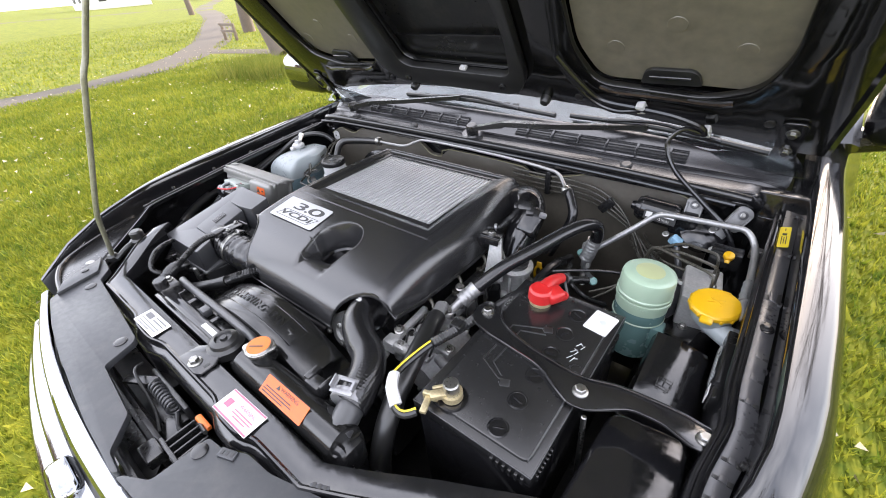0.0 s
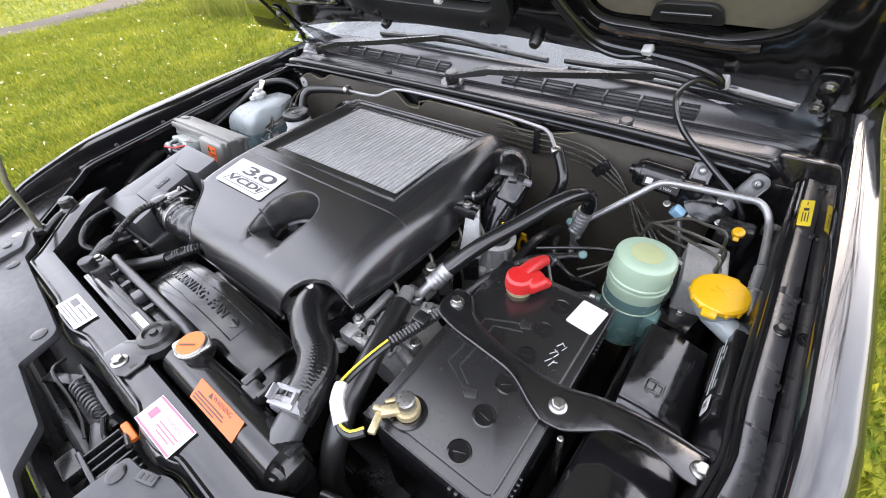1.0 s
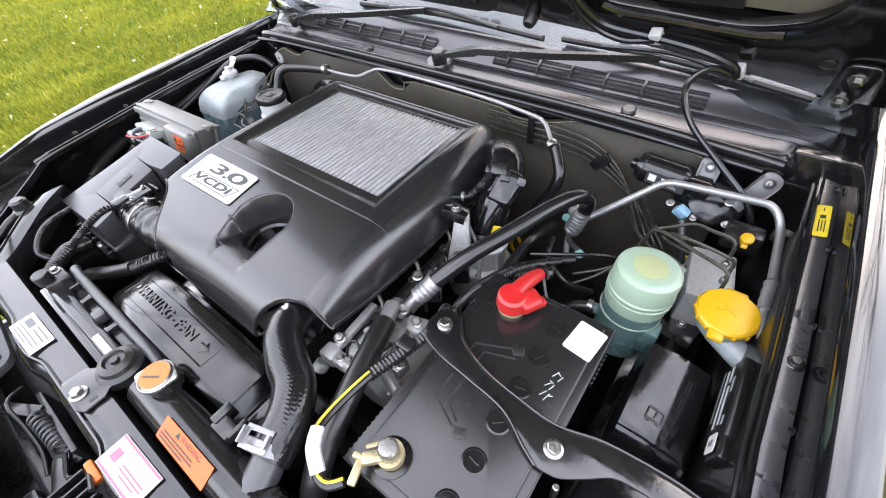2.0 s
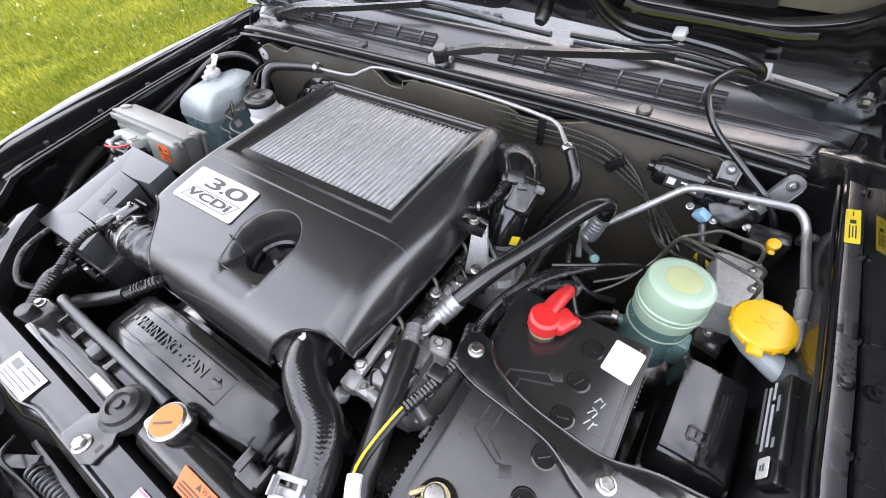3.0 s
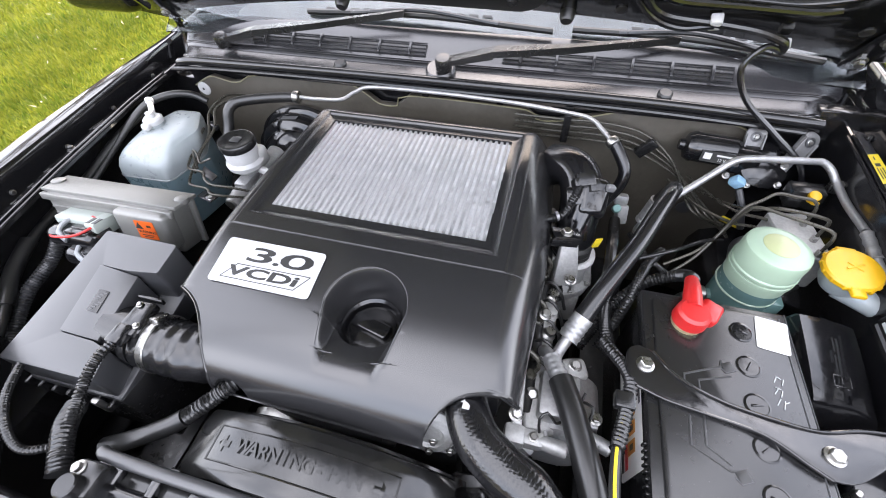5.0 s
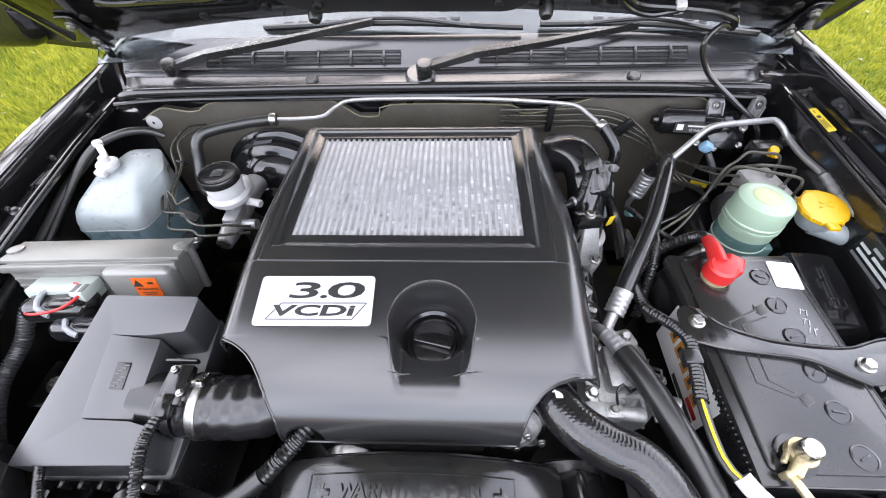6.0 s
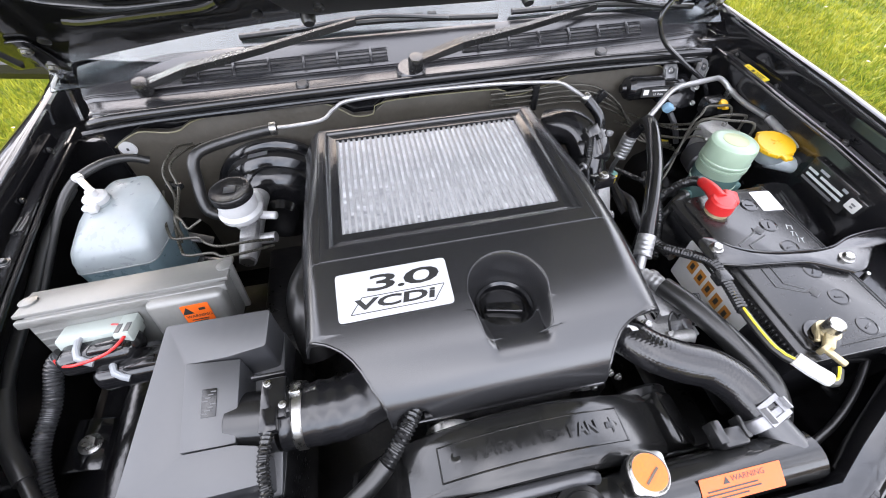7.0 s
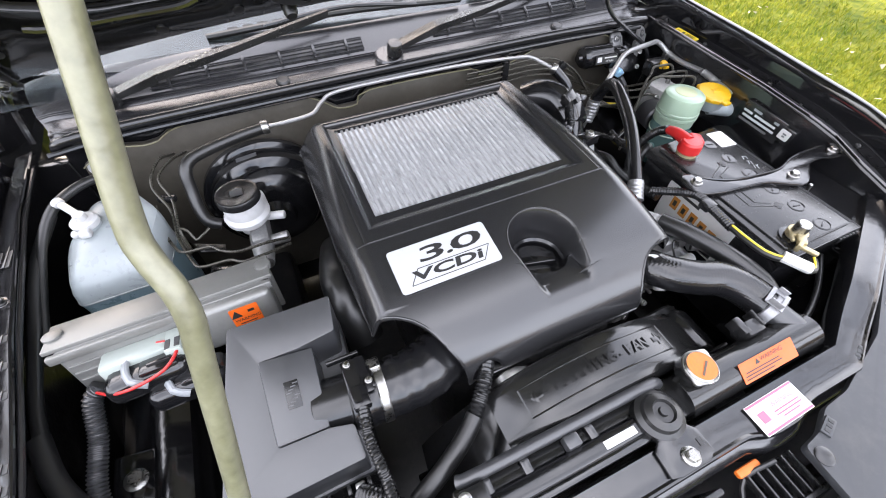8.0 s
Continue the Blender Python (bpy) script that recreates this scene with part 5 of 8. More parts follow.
bars(sl, [(-0.045 + 0.022 * k, 0.008 - 0.002 * k, 0.007, 0.012) for k in range(5)], INK, sidelab, 0.0013)
bars(sl, [(0.05, -0.02, 0.03, 0.01)], RED, sidelab, 0.0011)

# hold-down bracket
clampb = thing("battery_bracket", (0.54, 0.45, 0.97), "black pressed steel battery hold-down bracket", "bracket")
strip = [(0.366, 0.502), (0.378, 0.51), (0.4, 0.503), (0.418, 0.478), (0.46, 0.46), (0.51, 0.452), (0.555, 0.45), (0.60, 0.462), (0.66, 0.466), (0.70, 0.464), (0.712, 0.452), (0.71, 0.432), (0.69, 0.428), (0.655, 0.44), (0.62, 0.438), (0.595, 0.418), (0.575, 0.404), (0.553, 0.402), (0.535, 0.412), (0.5, 0.432), (0.45, 0.44), (0.405, 0.446), (0.375, 0.455), (0.362, 0.475)]
part("strap", prism(round_poly(strip, 0.01, 3), 0.981, 0.985, 0.0015), PAINT_IN, clampb)
part("strap_flange", tube([(0.395, 0.504, 0.984), (0.418, 0.478, 0.986), (0.46, 0.46, 0.986), (0.51, 0.452, 0.986), (0.555, 0.45, 0.986), (0.6, 0.462, 0.986), (0.66, 0.466, 0.986), (0.7, 0.463, 0.985)], 0.0018, 8), PAINT_IN, clampb)
part("strap_flange", tube([(0.375, 0.456, 0.984), (0.405, 0.446, 0.986), (0.45, 0.44, 0.986), (0.5, 0.432, 0.986), (0.535, 0.412, 0.986), (0.553, 0.403, 0.985)], 0.0018, 8), PAINT_IN, clampb)
bolt((0.385, 0.484, 0.985), (0, 0, 1), 0.013, clampb)
bolt((0.561, 0.427, 0.985), (0, 0, 1), 0.013, clampb)
bolt((0.697, 0.446, 0.985), (0, 0, 1), 0.012, clampb)
part("hook_rod", cyl((0.578, 0.4, 0.98), (0.59, 0.39, 0.72), 0.0035, seg=10), STEEL, clampb)

# terminals and leads
pos = thing("positive_terminal_boot", (0.439, 0.56, 0.98), "red rubber positive terminal boot with black cable", "terminal cover")
part("terminal_post", lathe((0.439, 0.558, 0.98), (0, 0, 1), [(0.0185, 0), (0.0185, 0.005), (0.0165, 0.007), (0, 0.0075)], 24), BRASS, pos)
part("boot", merge(lathe((0.439, 0.558, 0.986), (0, 0, 1), [(0.019, 0), (0.0205, 0.002), (0.0205, 0.01), (0.0195, 0.019), (0.016, 0.0225), (0, 0.0235)], 28), tube([(0.439, 0.566, 1.0), (0.441, 0.585, 1.001), (0.444, 0.602, 0.998), (0.447, 0.618, 0.992)], (0.0125, 0.0085), 14), box((0.458, 0.566, 0.997), (0.026, 0.03, 0.02), 0.006, pose(0, 0, 0, 0, 8, -28), 3), box((0.47, 0.574, 0.994), (0.012, 0.014, 0.012), 0.003, pose(0, 0, 0, 0, 8, -28))), RED, pos)
part("cable", tube([(0.45, 0.622, 0.989), (0.45, 0.64, 0.975), (0.435, 0.65, 0.955), (0.4, 0.64, 0.935), (0.36, 0.6, 0.91), (0.33, 0.56, 0.86)], 0.0085, 10, ribs=(0.005, 0.0009)), PLASTIC, pos, "black corrugated cable sleeve")
part("thin_lead", tube([(0.452, 0.62, 0.986), (0.47, 0.6, 0.968), (0.485, 0.585, 0.98), (0.49, 0.6, 0.95)], 0.0025, 8), RUBBER, pos)
neg = thing("negative_terminal", (0.432, 0.327, 0.98), "corroded brass negative terminal clamp with striped lead", "terminal")
part("terminal_post", lathe((0.432, 0.328, 0.98), (0, 0, 1), [(0.013, 0), (0.013, 0.008), (0.0105, 0.01), (0.0105, 0.029), (0.009, 0.031), (0, 0.0315)], 20), STEEL, neg)
part("base_ring", lathe((0.432, 0.328, 0.98), (0, 0, 1), [(0.021, 0), (0.021, 0.002), (0.015, 0.003)], 28), GLOSSY, neg)
part("clamp", merge(lathe((0.432, 0.328, 0.985), (0, 0, 1), [(0.0145, 0), (0.0145, 0.009), (0.0105, 0.009)], 20), box((0.421, 0.315, 0.993), (0.024, 0.013, 0.009), 0.003, pose(0, 0, 0, 0, 0, 45)), box((0.412, 0.309, 0.99), (0.02, 0.007, 0.014), 0.002, pose(0, 0, 0, 0, 0, 20)), cyl((0.419, 0.331, 0.992), (0.408, 0.318, 0.992), 0.003, seg=10)), BRASS, neg)
part("lead_lug", box((0.415, 0.296, 0.99), (0.009, 0.026, 0.006), 0.002, pose(0, 0, 0, 0, 0, 20)), BRASS, neg)
lead = [(0.41, 0.283, 0.986), (0.4, 0.272, 0.984), (0.388, 0.27, 0.986), (0.375, 0.278, 0.99), (0.36, 0.292, 0.998), (0.35, 0.32, 0.99), (0.353, 0.38, 0.985), (0.365, 0.43, 0.98), (0.37, 0.47, 0.975), (0.35, 0.53, 0.94)]
part("lead", tube(lead, 0.0055, 10), RUBBER, neg)
part("yellow_stripe", tube([(p[0] - 0.001, p[1] + 0.001, p[2] + 0.0046) for p in lead[:8]], 0.0018, 6), YELLOWL, neg)
part("white_tag", tube([(0.385, 0.273, 0.99), (0.366, 0.286, 0.9985), (0.356, 0.302, 1.0)], 0.009, 10, flat=0.75), WHITEP, neg, "white plastic cable tag")
part("lead_sleeve", tube(lead[6:], 0.0075, 10, ribs=(0.005, 0.0008)), PLASTIC, neg)
part("cable_clip", box((0.362, 0.435, 0.982), (0.022, 0.02, 0.014), 0.003), PLASTIC, neg)

# ---- wipers ----
for nm, piv, knee, mid, tip, b0, b1 in (("driver", (-0.508, 1.007, 1.077), (-0.425, 1.014, 1.099), (-0.28, 1.036, 1.112), (-0.095, 1.072, 1.132), (-0.328, 1.095, 1.112), (0.204, 1.078, 1.112)), ("passenger", (0.01, 0.983, 1.08), (0.106, 0.99, 1.106), (0.25, 1.025, 1.108), (0.43, 1.075, 1.116), (0.24, 1.09, 1.113), (0.66, 1.06, 1.1))):
    w = thing("windscreen_wiper", piv, "black windscreen wiper arm and blade parked on the screen", "wiper", "windscreen wipers")
    p, k, md, tp = Vector(piv), Vector(knee), Vector(mid), Vector(tip)
    part("pivot_cap", lathe(p - Vector((0, 0, 0.012)), (0, -0.25, 1), [(0.016, 0), (0.016, 0.018), (0.013, 0.024), (0, 0.025)], 24), PLASTIC, w)
    part("arm_head", rounded(loft([[p + Vector(q) for q in ((-0.004, 0.012, 0.004), (-0.004, -0.012, 0.002), (-0.004, -0.012, -0.006), (-0.004, 0.012, -0.006))], [k + Vector(q) for q in ((0, 0.012, 0.004), (0, -0.012, 0.003), (0, -0.012, -0.012), (0, 0.012, -0.012))]], True, True), 0.002), PLASTIC, w)
    part("arm", rounded(loft([[q + Vector((0, a * s, b)) for a, b in ((0.011, 0.004), (-0.011, 0.003), (-0.011, -0.009), (0.011, -0.009))] for q, s in ((k, 1.1), (k + (md - k) * 0.5, 1.0), (md, 0.6), (md + (tp - md) * 0.55, 0.4), (tp, 0.35))], True, True), 0.0015), PLASTIC, w)
    c0, c1 = Vector(b0), Vector(b1)
    part("blade", tube([c0, c0 + (c1 - c0) * 0.5 + Vector((0, 0.004, 0.008)), c1], 0.006, 8, 0.02, flat=1.3), RUBBER, w)
    part("blade_frame", tube([c0 + (c1 - c0) * 0.2 + Vector((0, -0.003, 0.006)), c0 + (c1 - c0) * 0.5 + Vector((0, -0.003, 0.02)), c0 + (c1 - c0) * 0.8 + Vector((0, -0.003, 0.006))], 0.0045, 8, 0.02), PLASTIC, w)
part("wiper_housing", lathe((0.0, 0.995, 1.045), (0, -0.2, 1), [(0.03, 0), (0.03, 0.016), (0.026, 0.021), (0, 0.021)], 28), COWLP, body)

# ---- engine ----
eng = thing("engine", (0.05, 0.6, 0.5), "grey cast diesel engine block below its plastic cover", "engine")
part("block", box((0.03, 0.62, 0.7), (0.34, 0.5, 0.4), 0.02), DARK, eng)
part("head", box((0.03, 0.64, 0.875), (0.36, 0.44, 0.07), 0.012), DARK, eng)
part("front_case", box((0.05, 0.38, 0.76), (0.28, 0.05, 0.22), 0.015), DARK, eng)
part("fuel_rail", cyl((0.262, 0.42, 0.905), (0.262, 0.8, 0.905), 0.011, seg=14), DARK, eng)
rng = random.Random(9)
for k in range(4):
    y = 0.47 + 0.085 * k
    part("injector_pipe", tube([(0.262, y, 0.91), (0.27, y + 0.01, 0.935), (0.25, y + 0.02, 0.945), (0.22, y + 0.02, 0.93)], 0.0035, 8), LINE, eng)
    part("rail_nut", lathe((0.262, y, 0.905), (0, 0, 1), [(0.008, 0), (0.008, 0.016), (0.006, 0.018)], 6), LINE, eng)
for k in range(16):
    y = 0.4 + 0.026 * k
    part("bracket", box((0.27 + rng.uniform(-0.012, 0.02), y, 0.865 + rng.uniform(-0.02, 0.03)), (rng.uniform(0.02, 0.05), rng.uniform(0.012, 0.03), rng.uniform(0.02, 0.05)), 0.004, pose(0, 0, 0, rng.uniform(-15, 15), rng.uniform(-15, 15), rng.uniform(-30, 30))), (ALU, PLASTIC, DARK, ALU)[k % 4], eng)
for x, y, z in ((0.285, 0.455, 0.915), (0.31, 0.42, 0.9), (0.25, 0.41, 0.93), (0.29, 0.5, 0.925), (0.3, 0.63, 0.93), (0.27, 0.56, 0.93)):
    bolt((x, y, z), (0.2, -0.2, 1), 0.012, eng)
part("intake_runner", tube([(0.262, 0.64, 0.87), (0.272, 0.6, 0.895), (0.274, 0.56, 0.895), (0.27, 0.5, 0.888)], 0.016, 14), ALUL, eng)
for k in range(5):
    yb = 0.475 + 0.034 * k
    part("runner_boss", lathe((0.278, yb, 0.9), (0.25, 0, 1), [(0.011, 0), (0.011, 0.008), (0.007, 0.011), (0.007, 0.018), (0, 0.018)], 12), ALUL if k % 2 else STEEL, eng)
    part("engine_wire", tube([(0.25, yb + 0.01, 0.9), (0.272, yb + 0.014, 0.922), (0.29, yb + 0.004, 0.915), (0.302, yb - 0.006, 0.885)], 0.0026, 8), RUBBER, eng)
part("thermostat_housing", merge(lathe((0.19, 0.43, 0.94), (0.05, -0.9, 0.3), [(0.024, -0.03), (0.024, 0), (0.02, 0.02)], 20), box((0.2, 0.44, 0.9), (0.06, 0.05, 0.05), 0.012)), PLASTIC, eng)
part("belt_pulley", lathe((0.02, 0.335, 0.8), (0, -1, 0), [(0.07, 0), (0.075, 0.004), (0.07, 0.008), (0.075, 0.012), (0.07, 0.016), (0.03, 0.018), (0, 0.018)], 32), DARK, eng)
part("belt_pulley", lathe((0.23, 0.345, 0.83), (0, -1, 0), [(0.045, 0), (0.048, 0.004), (0.045, 0.02), (0.02, 0.022), (0, 0.022)], 32), DARK, eng)
part("front_cover_bolts", lathe((0.06, 0.338, 0.87), (0, -1, 0), [(0.012, 0), (0.012, 0.008), (0, 0.009)], 6), STEEL, eng)
part("pump_cover", merge(lathe((0.15, 0.37, 0.905), (0.1, -0.9, 0.4), [(0.034, -0.02), (0.036, 0), (0.03, 0.006), (0.02, 0.008), (0.016, 0.004), (0, 0.004)], 28), box((0.1, 0.372, 0.905), (0.05, 0.022, 0.03), 0.008)), ALUL, eng, "pale cast pump cover")
for k in range(5):
    bolt((0.15 + 0.031 * math.cos(1.2 * k), 0.352, 0.914 + 0.025 * math.sin(1.2 * k)), (0.1, -0.9, 0.4), 0.007, eng)
part("cross_pipe", tube([(-0.09, 0.36, 0.9), (-0.02, 0.352, 0.905), (0.05, 0.352, 0.9), (0.11, 0.355, 0.895)], 0.011, 12), DARK, eng)
part("idler_pulley", lathe((-0.06, 0.345, 0.875), (0, -1, 0.1), [(0.03, 0), (0.033, 0.003), (0.031, 0.014), (0.018, 0.016), (0.016, 0.01), (0, 0.01)], 28), STEEL, eng)
# pump casting beside the battery
pump = thing("alternator", (0.3, 0.44, 0.84), "cast aluminium alternator with bolted lugs", "alternator")
part("housing", lathe((0.305, 0.5, 0.86), (0, -1, 0), [(0.035, 0), (0.055, 0.01), (0.058, 0.05), (0.052, 0.09), (0.03, 0.11), (0, 0.112)], 28), ALU, pump)
for k in range(10):
    a = 6.283 * k / 10
    part("rib", box((0.305 + 0.05 * math.cos(a), 0.42, 0.86 + 0.05 * math.sin(a)), (0.006, 0.05, 0.006), 0.002), ALU, pump)
part("port_block", merge(box((0.3, 0.445, 0.922), (0.05, 0.06, 0.03), 0.006), box((0.335, 0.43, 0.91), (0.03, 0.024, 0.024), 0.004), cyl((0.335, 0.41, 0.915), (0.365, 0.4, 0.915), 0.009, seg=14)), ALU, pump)
part("upper_case", merge(box((0.29, 0.452, 0.885), (0.085, 0.1, 0.05), 0.01, pose(0, 0, 0, 0, 8, 12), 3), box((0.318, 0.495, 0.905), (0.034, 0.03, 0.024), 0.007, pose(0, 0, 0, 0, 10, 20), 3)), ALUL, pump, "pale cast upper case")
part("case_seam", tube([(0.252, 0.436, 0.911), (0.29, 0.445, 0.909), (0.328, 0.452, 0.901)], 0.0016, 6), ALU, pump)
part("case_seam", tube([(0.255, 0.462, 0.911), (0.292, 0.47, 0.909), (0.322, 0.478, 0.902)], 0.0012, 6), ALU, pump)
part("stay_bar", box((0.251, 0.433, 0.922), (0.013, 0.1, 0.012), 0.003, pose(0, 0, 0, 2, 0, 3)), ALUL, pump)
part("pipe_fitting", merge(box((0.252, 0.388, 0.917), (0.026, 0.024, 0.026), 0.005), box((0.274, 0.388, 0.92), (0.026, 0.02, 0.02), 0.005), cyl((0.28, 0.387, 0.922), (0.314, 0.385, 0.921), 0.0085, 0.0095, seg=16), cyl((0.243, 0.376, 0.905), (0.24, 0.366, 0.895), 0.011, seg=16)), ALUL, pump, "pale alloy pipe fitting")
bolt((0.274, 0.388, 0.93), (0, 0, 1), 0.008, pump)
bolt((0.267, 0.446, 0.912), (0.1, -0.3, 1), 0.012, pump)
bolt((0.318, 0.497, 0.917), (0.1, -0.2, 1), 0.012, pump)
part("wire_loop", tube([(0.28, 0.395, 0.93), (0.277, 0.405, 0.945), (0.285, 0.413, 0.95), (0.295, 0.408, 0.94), (0.302, 0.412, 0.93), (0.318, 0.425, 0.935), (0.328, 0.45, 0.945)], 0.0018, 8), RUBBER, pump)
part("lug", box((0.268, 0.4, 0.885), (0.04, 0.025, 0.02), 0.005), ALU, pump)
bolt((0.345, 0.43, 0.923), (0, 0, 1), 0.011, pump)
part("wire", tube([(0.32, 0.44, 0.94), (0.335, 0.43, 0.955), (0.33, 0.41, 0.94), (0.325, 0.4, 0.92)], 0.002, 6), RUBBER, pump)

# air-conditioning hose and pipes
ac = thing("air_conditioning_pipe", (0.43, 0.78, 0.9), "black hose joined to bright aluminium air-conditioning pipes", "pipe")
part("hose", tube([(0.315, 0.545, 0.957), (0.345, 0.6, 0.985), (0.378, 0.66, 1.003), (0.405, 0.72, 1.014), (0.425, 0.765, 1.014), (0.437, 0.795, 1.0), (0.437, 0.812, 0.97), (0.43, 0.815, 0.945)], 0.0126, 18), RUBBERG, ac, "black ribbed rubber hose with printed side")
part("ferrule", tube([(0.302, 0.522, 0.94), (0.309, 0.534, 0.948), (0.318, 0.549, 0.96)], 0.0142, 16, 0.002, ribs=(0.008, 0.0006)), TUBE, ac)
part("stub_pipe", tube([(0.288, 0.492, 0.915), (0.294, 0.508, 0.928), (0.303, 0.524, 0.941)], 0.008, 12), TUBE, ac)
part("ferrule", tube([(0.432, 0.815, 0.955), (0.425, 0.812, 0.92), (0.42, 0.81, 0.905)], 0.0142, 16, 0.002, ribs=(0.008, 0.0006)), TUBE, ac)
part("pipe", tube([(0.425, 0.815, 0.925), (0.445, 0.826, 0.94), (0.47, 0.838, 0.963), (0.495, 0.849, 0.987), (0.515, 0.858, 1.007), (0.525, 0.862, 1.016), (0.535, 0.865, 1.021), (0.56, 0.872, 1.021), (0.65, 0.897, 1.012), (0.668, 0.9, 1.01), (0.682, 0.893, 1.002), (0.692, 0.875, 0.99), (0.696, 0.83, 0.985), (0.697, 0.77, 0.99)], 0.0058, 12, 0.004), TUBE, ac, "bare aluminium pipe")
part("service_pipe", tube([(0.42, 0.81, 0.905), (0.417, 0.814, 0.88), (0.425, 0.824, 0.858), (0.437, 0.834, 0.84)], 0.005, 10, 0.004), TUBE, ac)
part("joint", tube([(0.697, 0.765, 0.99), (0.697, 0.72, 0.985)], 0.0078, 14, 0.004, ribs=(0.015, 0.0006)), TUBE, ac)
part("pipe", tube([(0.697, 0.72, 0.985), (0.706, 0.67, 0.978), (0.714, 0.63, 0.972), (0.718, 0.6, 0.96), (0.716, 0.585, 0.92)], 0.0055, 12), TUBE, ac)
part("service_cap", lathe((0.437, 0.835, 0.832), (0.2, -0.6, 0.6), [(0.009, 0), (0.009, 0.014), (0.007, 0.016), (0, 0.016)], 16), GREENP, ac, "teal plastic service cap")
part("union_block", merge(box((0.394, 0.902, 0.873), (0.026, 0.022, 0.02), 0.004, pose(0, 0, 0, -20, 0, 0)), box((0.4, 0.885, 0.85), (0.022, 0.024, 0.04), 0.005, pose(0, 0, 0, -25, 0, 12))), ALUL, ac, "pale alloy pipe union")
part("union_pipe", tube([(0.4, 0.885, 0.84), (0.398, 0.875, 0.815), (0.405, 0.862, 0.79)], 0.006, 10), ALUL, ac)
part("service_cap", lathe((0.387, 0.882, 0.862), (-0.05, -0.6, 0.75), [(0.0085, 0), (0.0085, 0.012), (0.007, 0.0145), (0, 0.0145)], 16), GREENP, ac, "teal plastic service cap")
part("pipe_bracket", box((0.695, 0.878, 0.982), (0.02, 0.014, 0.02), 0.003), STEEL, ac)
ac2 = thing("compressor_hose", (0.33, 0.38, 0.9), "thick black rubber hose with a crimped silver end", "hose")
part("ferrule", tube([(0.283, 0.488, 0.942), (0.29, 0.472, 0.945), (0.298, 0.456, 0.948)], 0.0115, 14, 0.002, ribs=(0.008, 0.0004)), TUBE, ac2)
part("stub_pipe", tube([(0.275, 0.51, 0.915), (0.278, 0.5, 0.933), (0.285, 0.485, 0.943)], 0.008, 12), TUBE, ac2)
part("hose", tube([(0.297, 0.458, 0.948), (0.315, 0.41, 0.955), (0.335, 0.35, 0.955), (0.352, 0.295, 0.945), (0.36, 0.258, 0.91), (0.36, 0.24, 0.85), (0.355, 0.235, 0.7)], 0.0155, 16), RUBBER, ac2)

# firewall pipe
fp = thing("heater_pipe", (0, 0.93, 1.03), "slim bright steel pipe along the firewall with black hose ends", "pipe")
part("pipe", tube([(-0.272, 0.894, 1.025), (-0.24, 0.899, 1.022), (-0.19, 0.91, 1.02), (-0.165, 0.93, 1.028), (-0.13, 0.941, 1.036), (0.0, 0.943, 1.037), (0.15, 0.935, 1.038), (0.27, 0.917, 1.039), (0.3, 0.908, 1.037), (0.318, 0.893, 1.03), (0.337, 0.871, 1.022)], 0.0038, 10, 0.004), TUBE, fp)
part("hose_clamp", lathe((-0.285, 0.893, 1.025), (1, 0.05, 0), [(0.0115, 0), (0.0125, 0.002), (0.0125, 0.01), (0.0115, 0.012)], 16), STEEL, fp)
part("hose_clamp", lathe((0.334, 0.874, 1.024), (0.6, -0.7, -0.3), [(0.01, 0), (0.011, 0.002), (0.011, 0.01), (0.01, 0.012)], 16), STEEL, fp)
part("hose", tube([(-0.278, 0.9, 1.021), (-0.33, 0.894, 1.018), (-0.39, 0.879, 1.014), (-0.417, 0.866, 1.01), (-0.427, 0.852, 0.998), (-0.43, 0.838, 0.97), (-0.43, 0.818, 0.945), (-0.424, 0.803, 0.925), (-0.405, 0.797, 0.915)], 0.0105, 12), RUBBER, fp)
part("hose", tube([(0.34, 0.876, 1.02), (0.356, 0.86, 1.003), (0.368, 0.845, 0.985), (0.366, 0.835, 0.96), (0.35, 0.828, 0.925), (0.332, 0.82, 0.88)], 0.0105, 12), RUBBERG, fp)
for x in (-0.02, 0.13, 0.26):
    part("pipe_clip", box((x, 0.95, 1.03), (0.014, 0.012, 0.01), 0.002), PAINT_IN, fp)
for k in range(4):
    z = 1.01 - 0.013 * k
    part("brake_line", tube([(0.16, 0.945, z), (0.25, 0.945, z), (0.33, 0.943, z + 0.002), (0.4, 0.94, z - 0.01), (0.46 + 0.01 * k, 0.925, z - 0.05), (0.52 + 0.015 * k, 0.89, 0.88 - 0.004 * k), (0.56, 0.84 - 0.01 * k, 0.9)], 0.0026, 8, 0.01), LINE, fp)
part("line_clip", box((0.26, 0.945, 0.992), (0.014, 0.014, 0.06), 0.003), PLASTIC, fp)
part("line_clip", box((0.41, 0.936, 0.975), (0.02, 0.014, 0.04), 0.003, pose(0, 0, 0, 0, 40, 0)), PLASTIC, fp)
part("insulation_disc", lathe((0.53, 0.95, 0.835), (0, -1, 0), [(0.015, 0), (0.015, 0.002), (0, 0.003)], 20), GREYP, fp)

# wiper motor
wm = thing("wiper_motor", (0.56, 0.93, 0.96), "black wiper motor on pale cast brackets with a printed label", "motor")
part("motor_can", lathe((0.462, 0.94, 0.989), (1, -0.08, -0.02), [(0.009, 0), (0.011, 0.008), (0.022, 0.012), (0.027, 0.022), (0.027, 0.024), (0.026, 0.025), (0.026, 0.088), (0.022, 0.094), (0, 0.094)], 28), GLOSSY, wm)
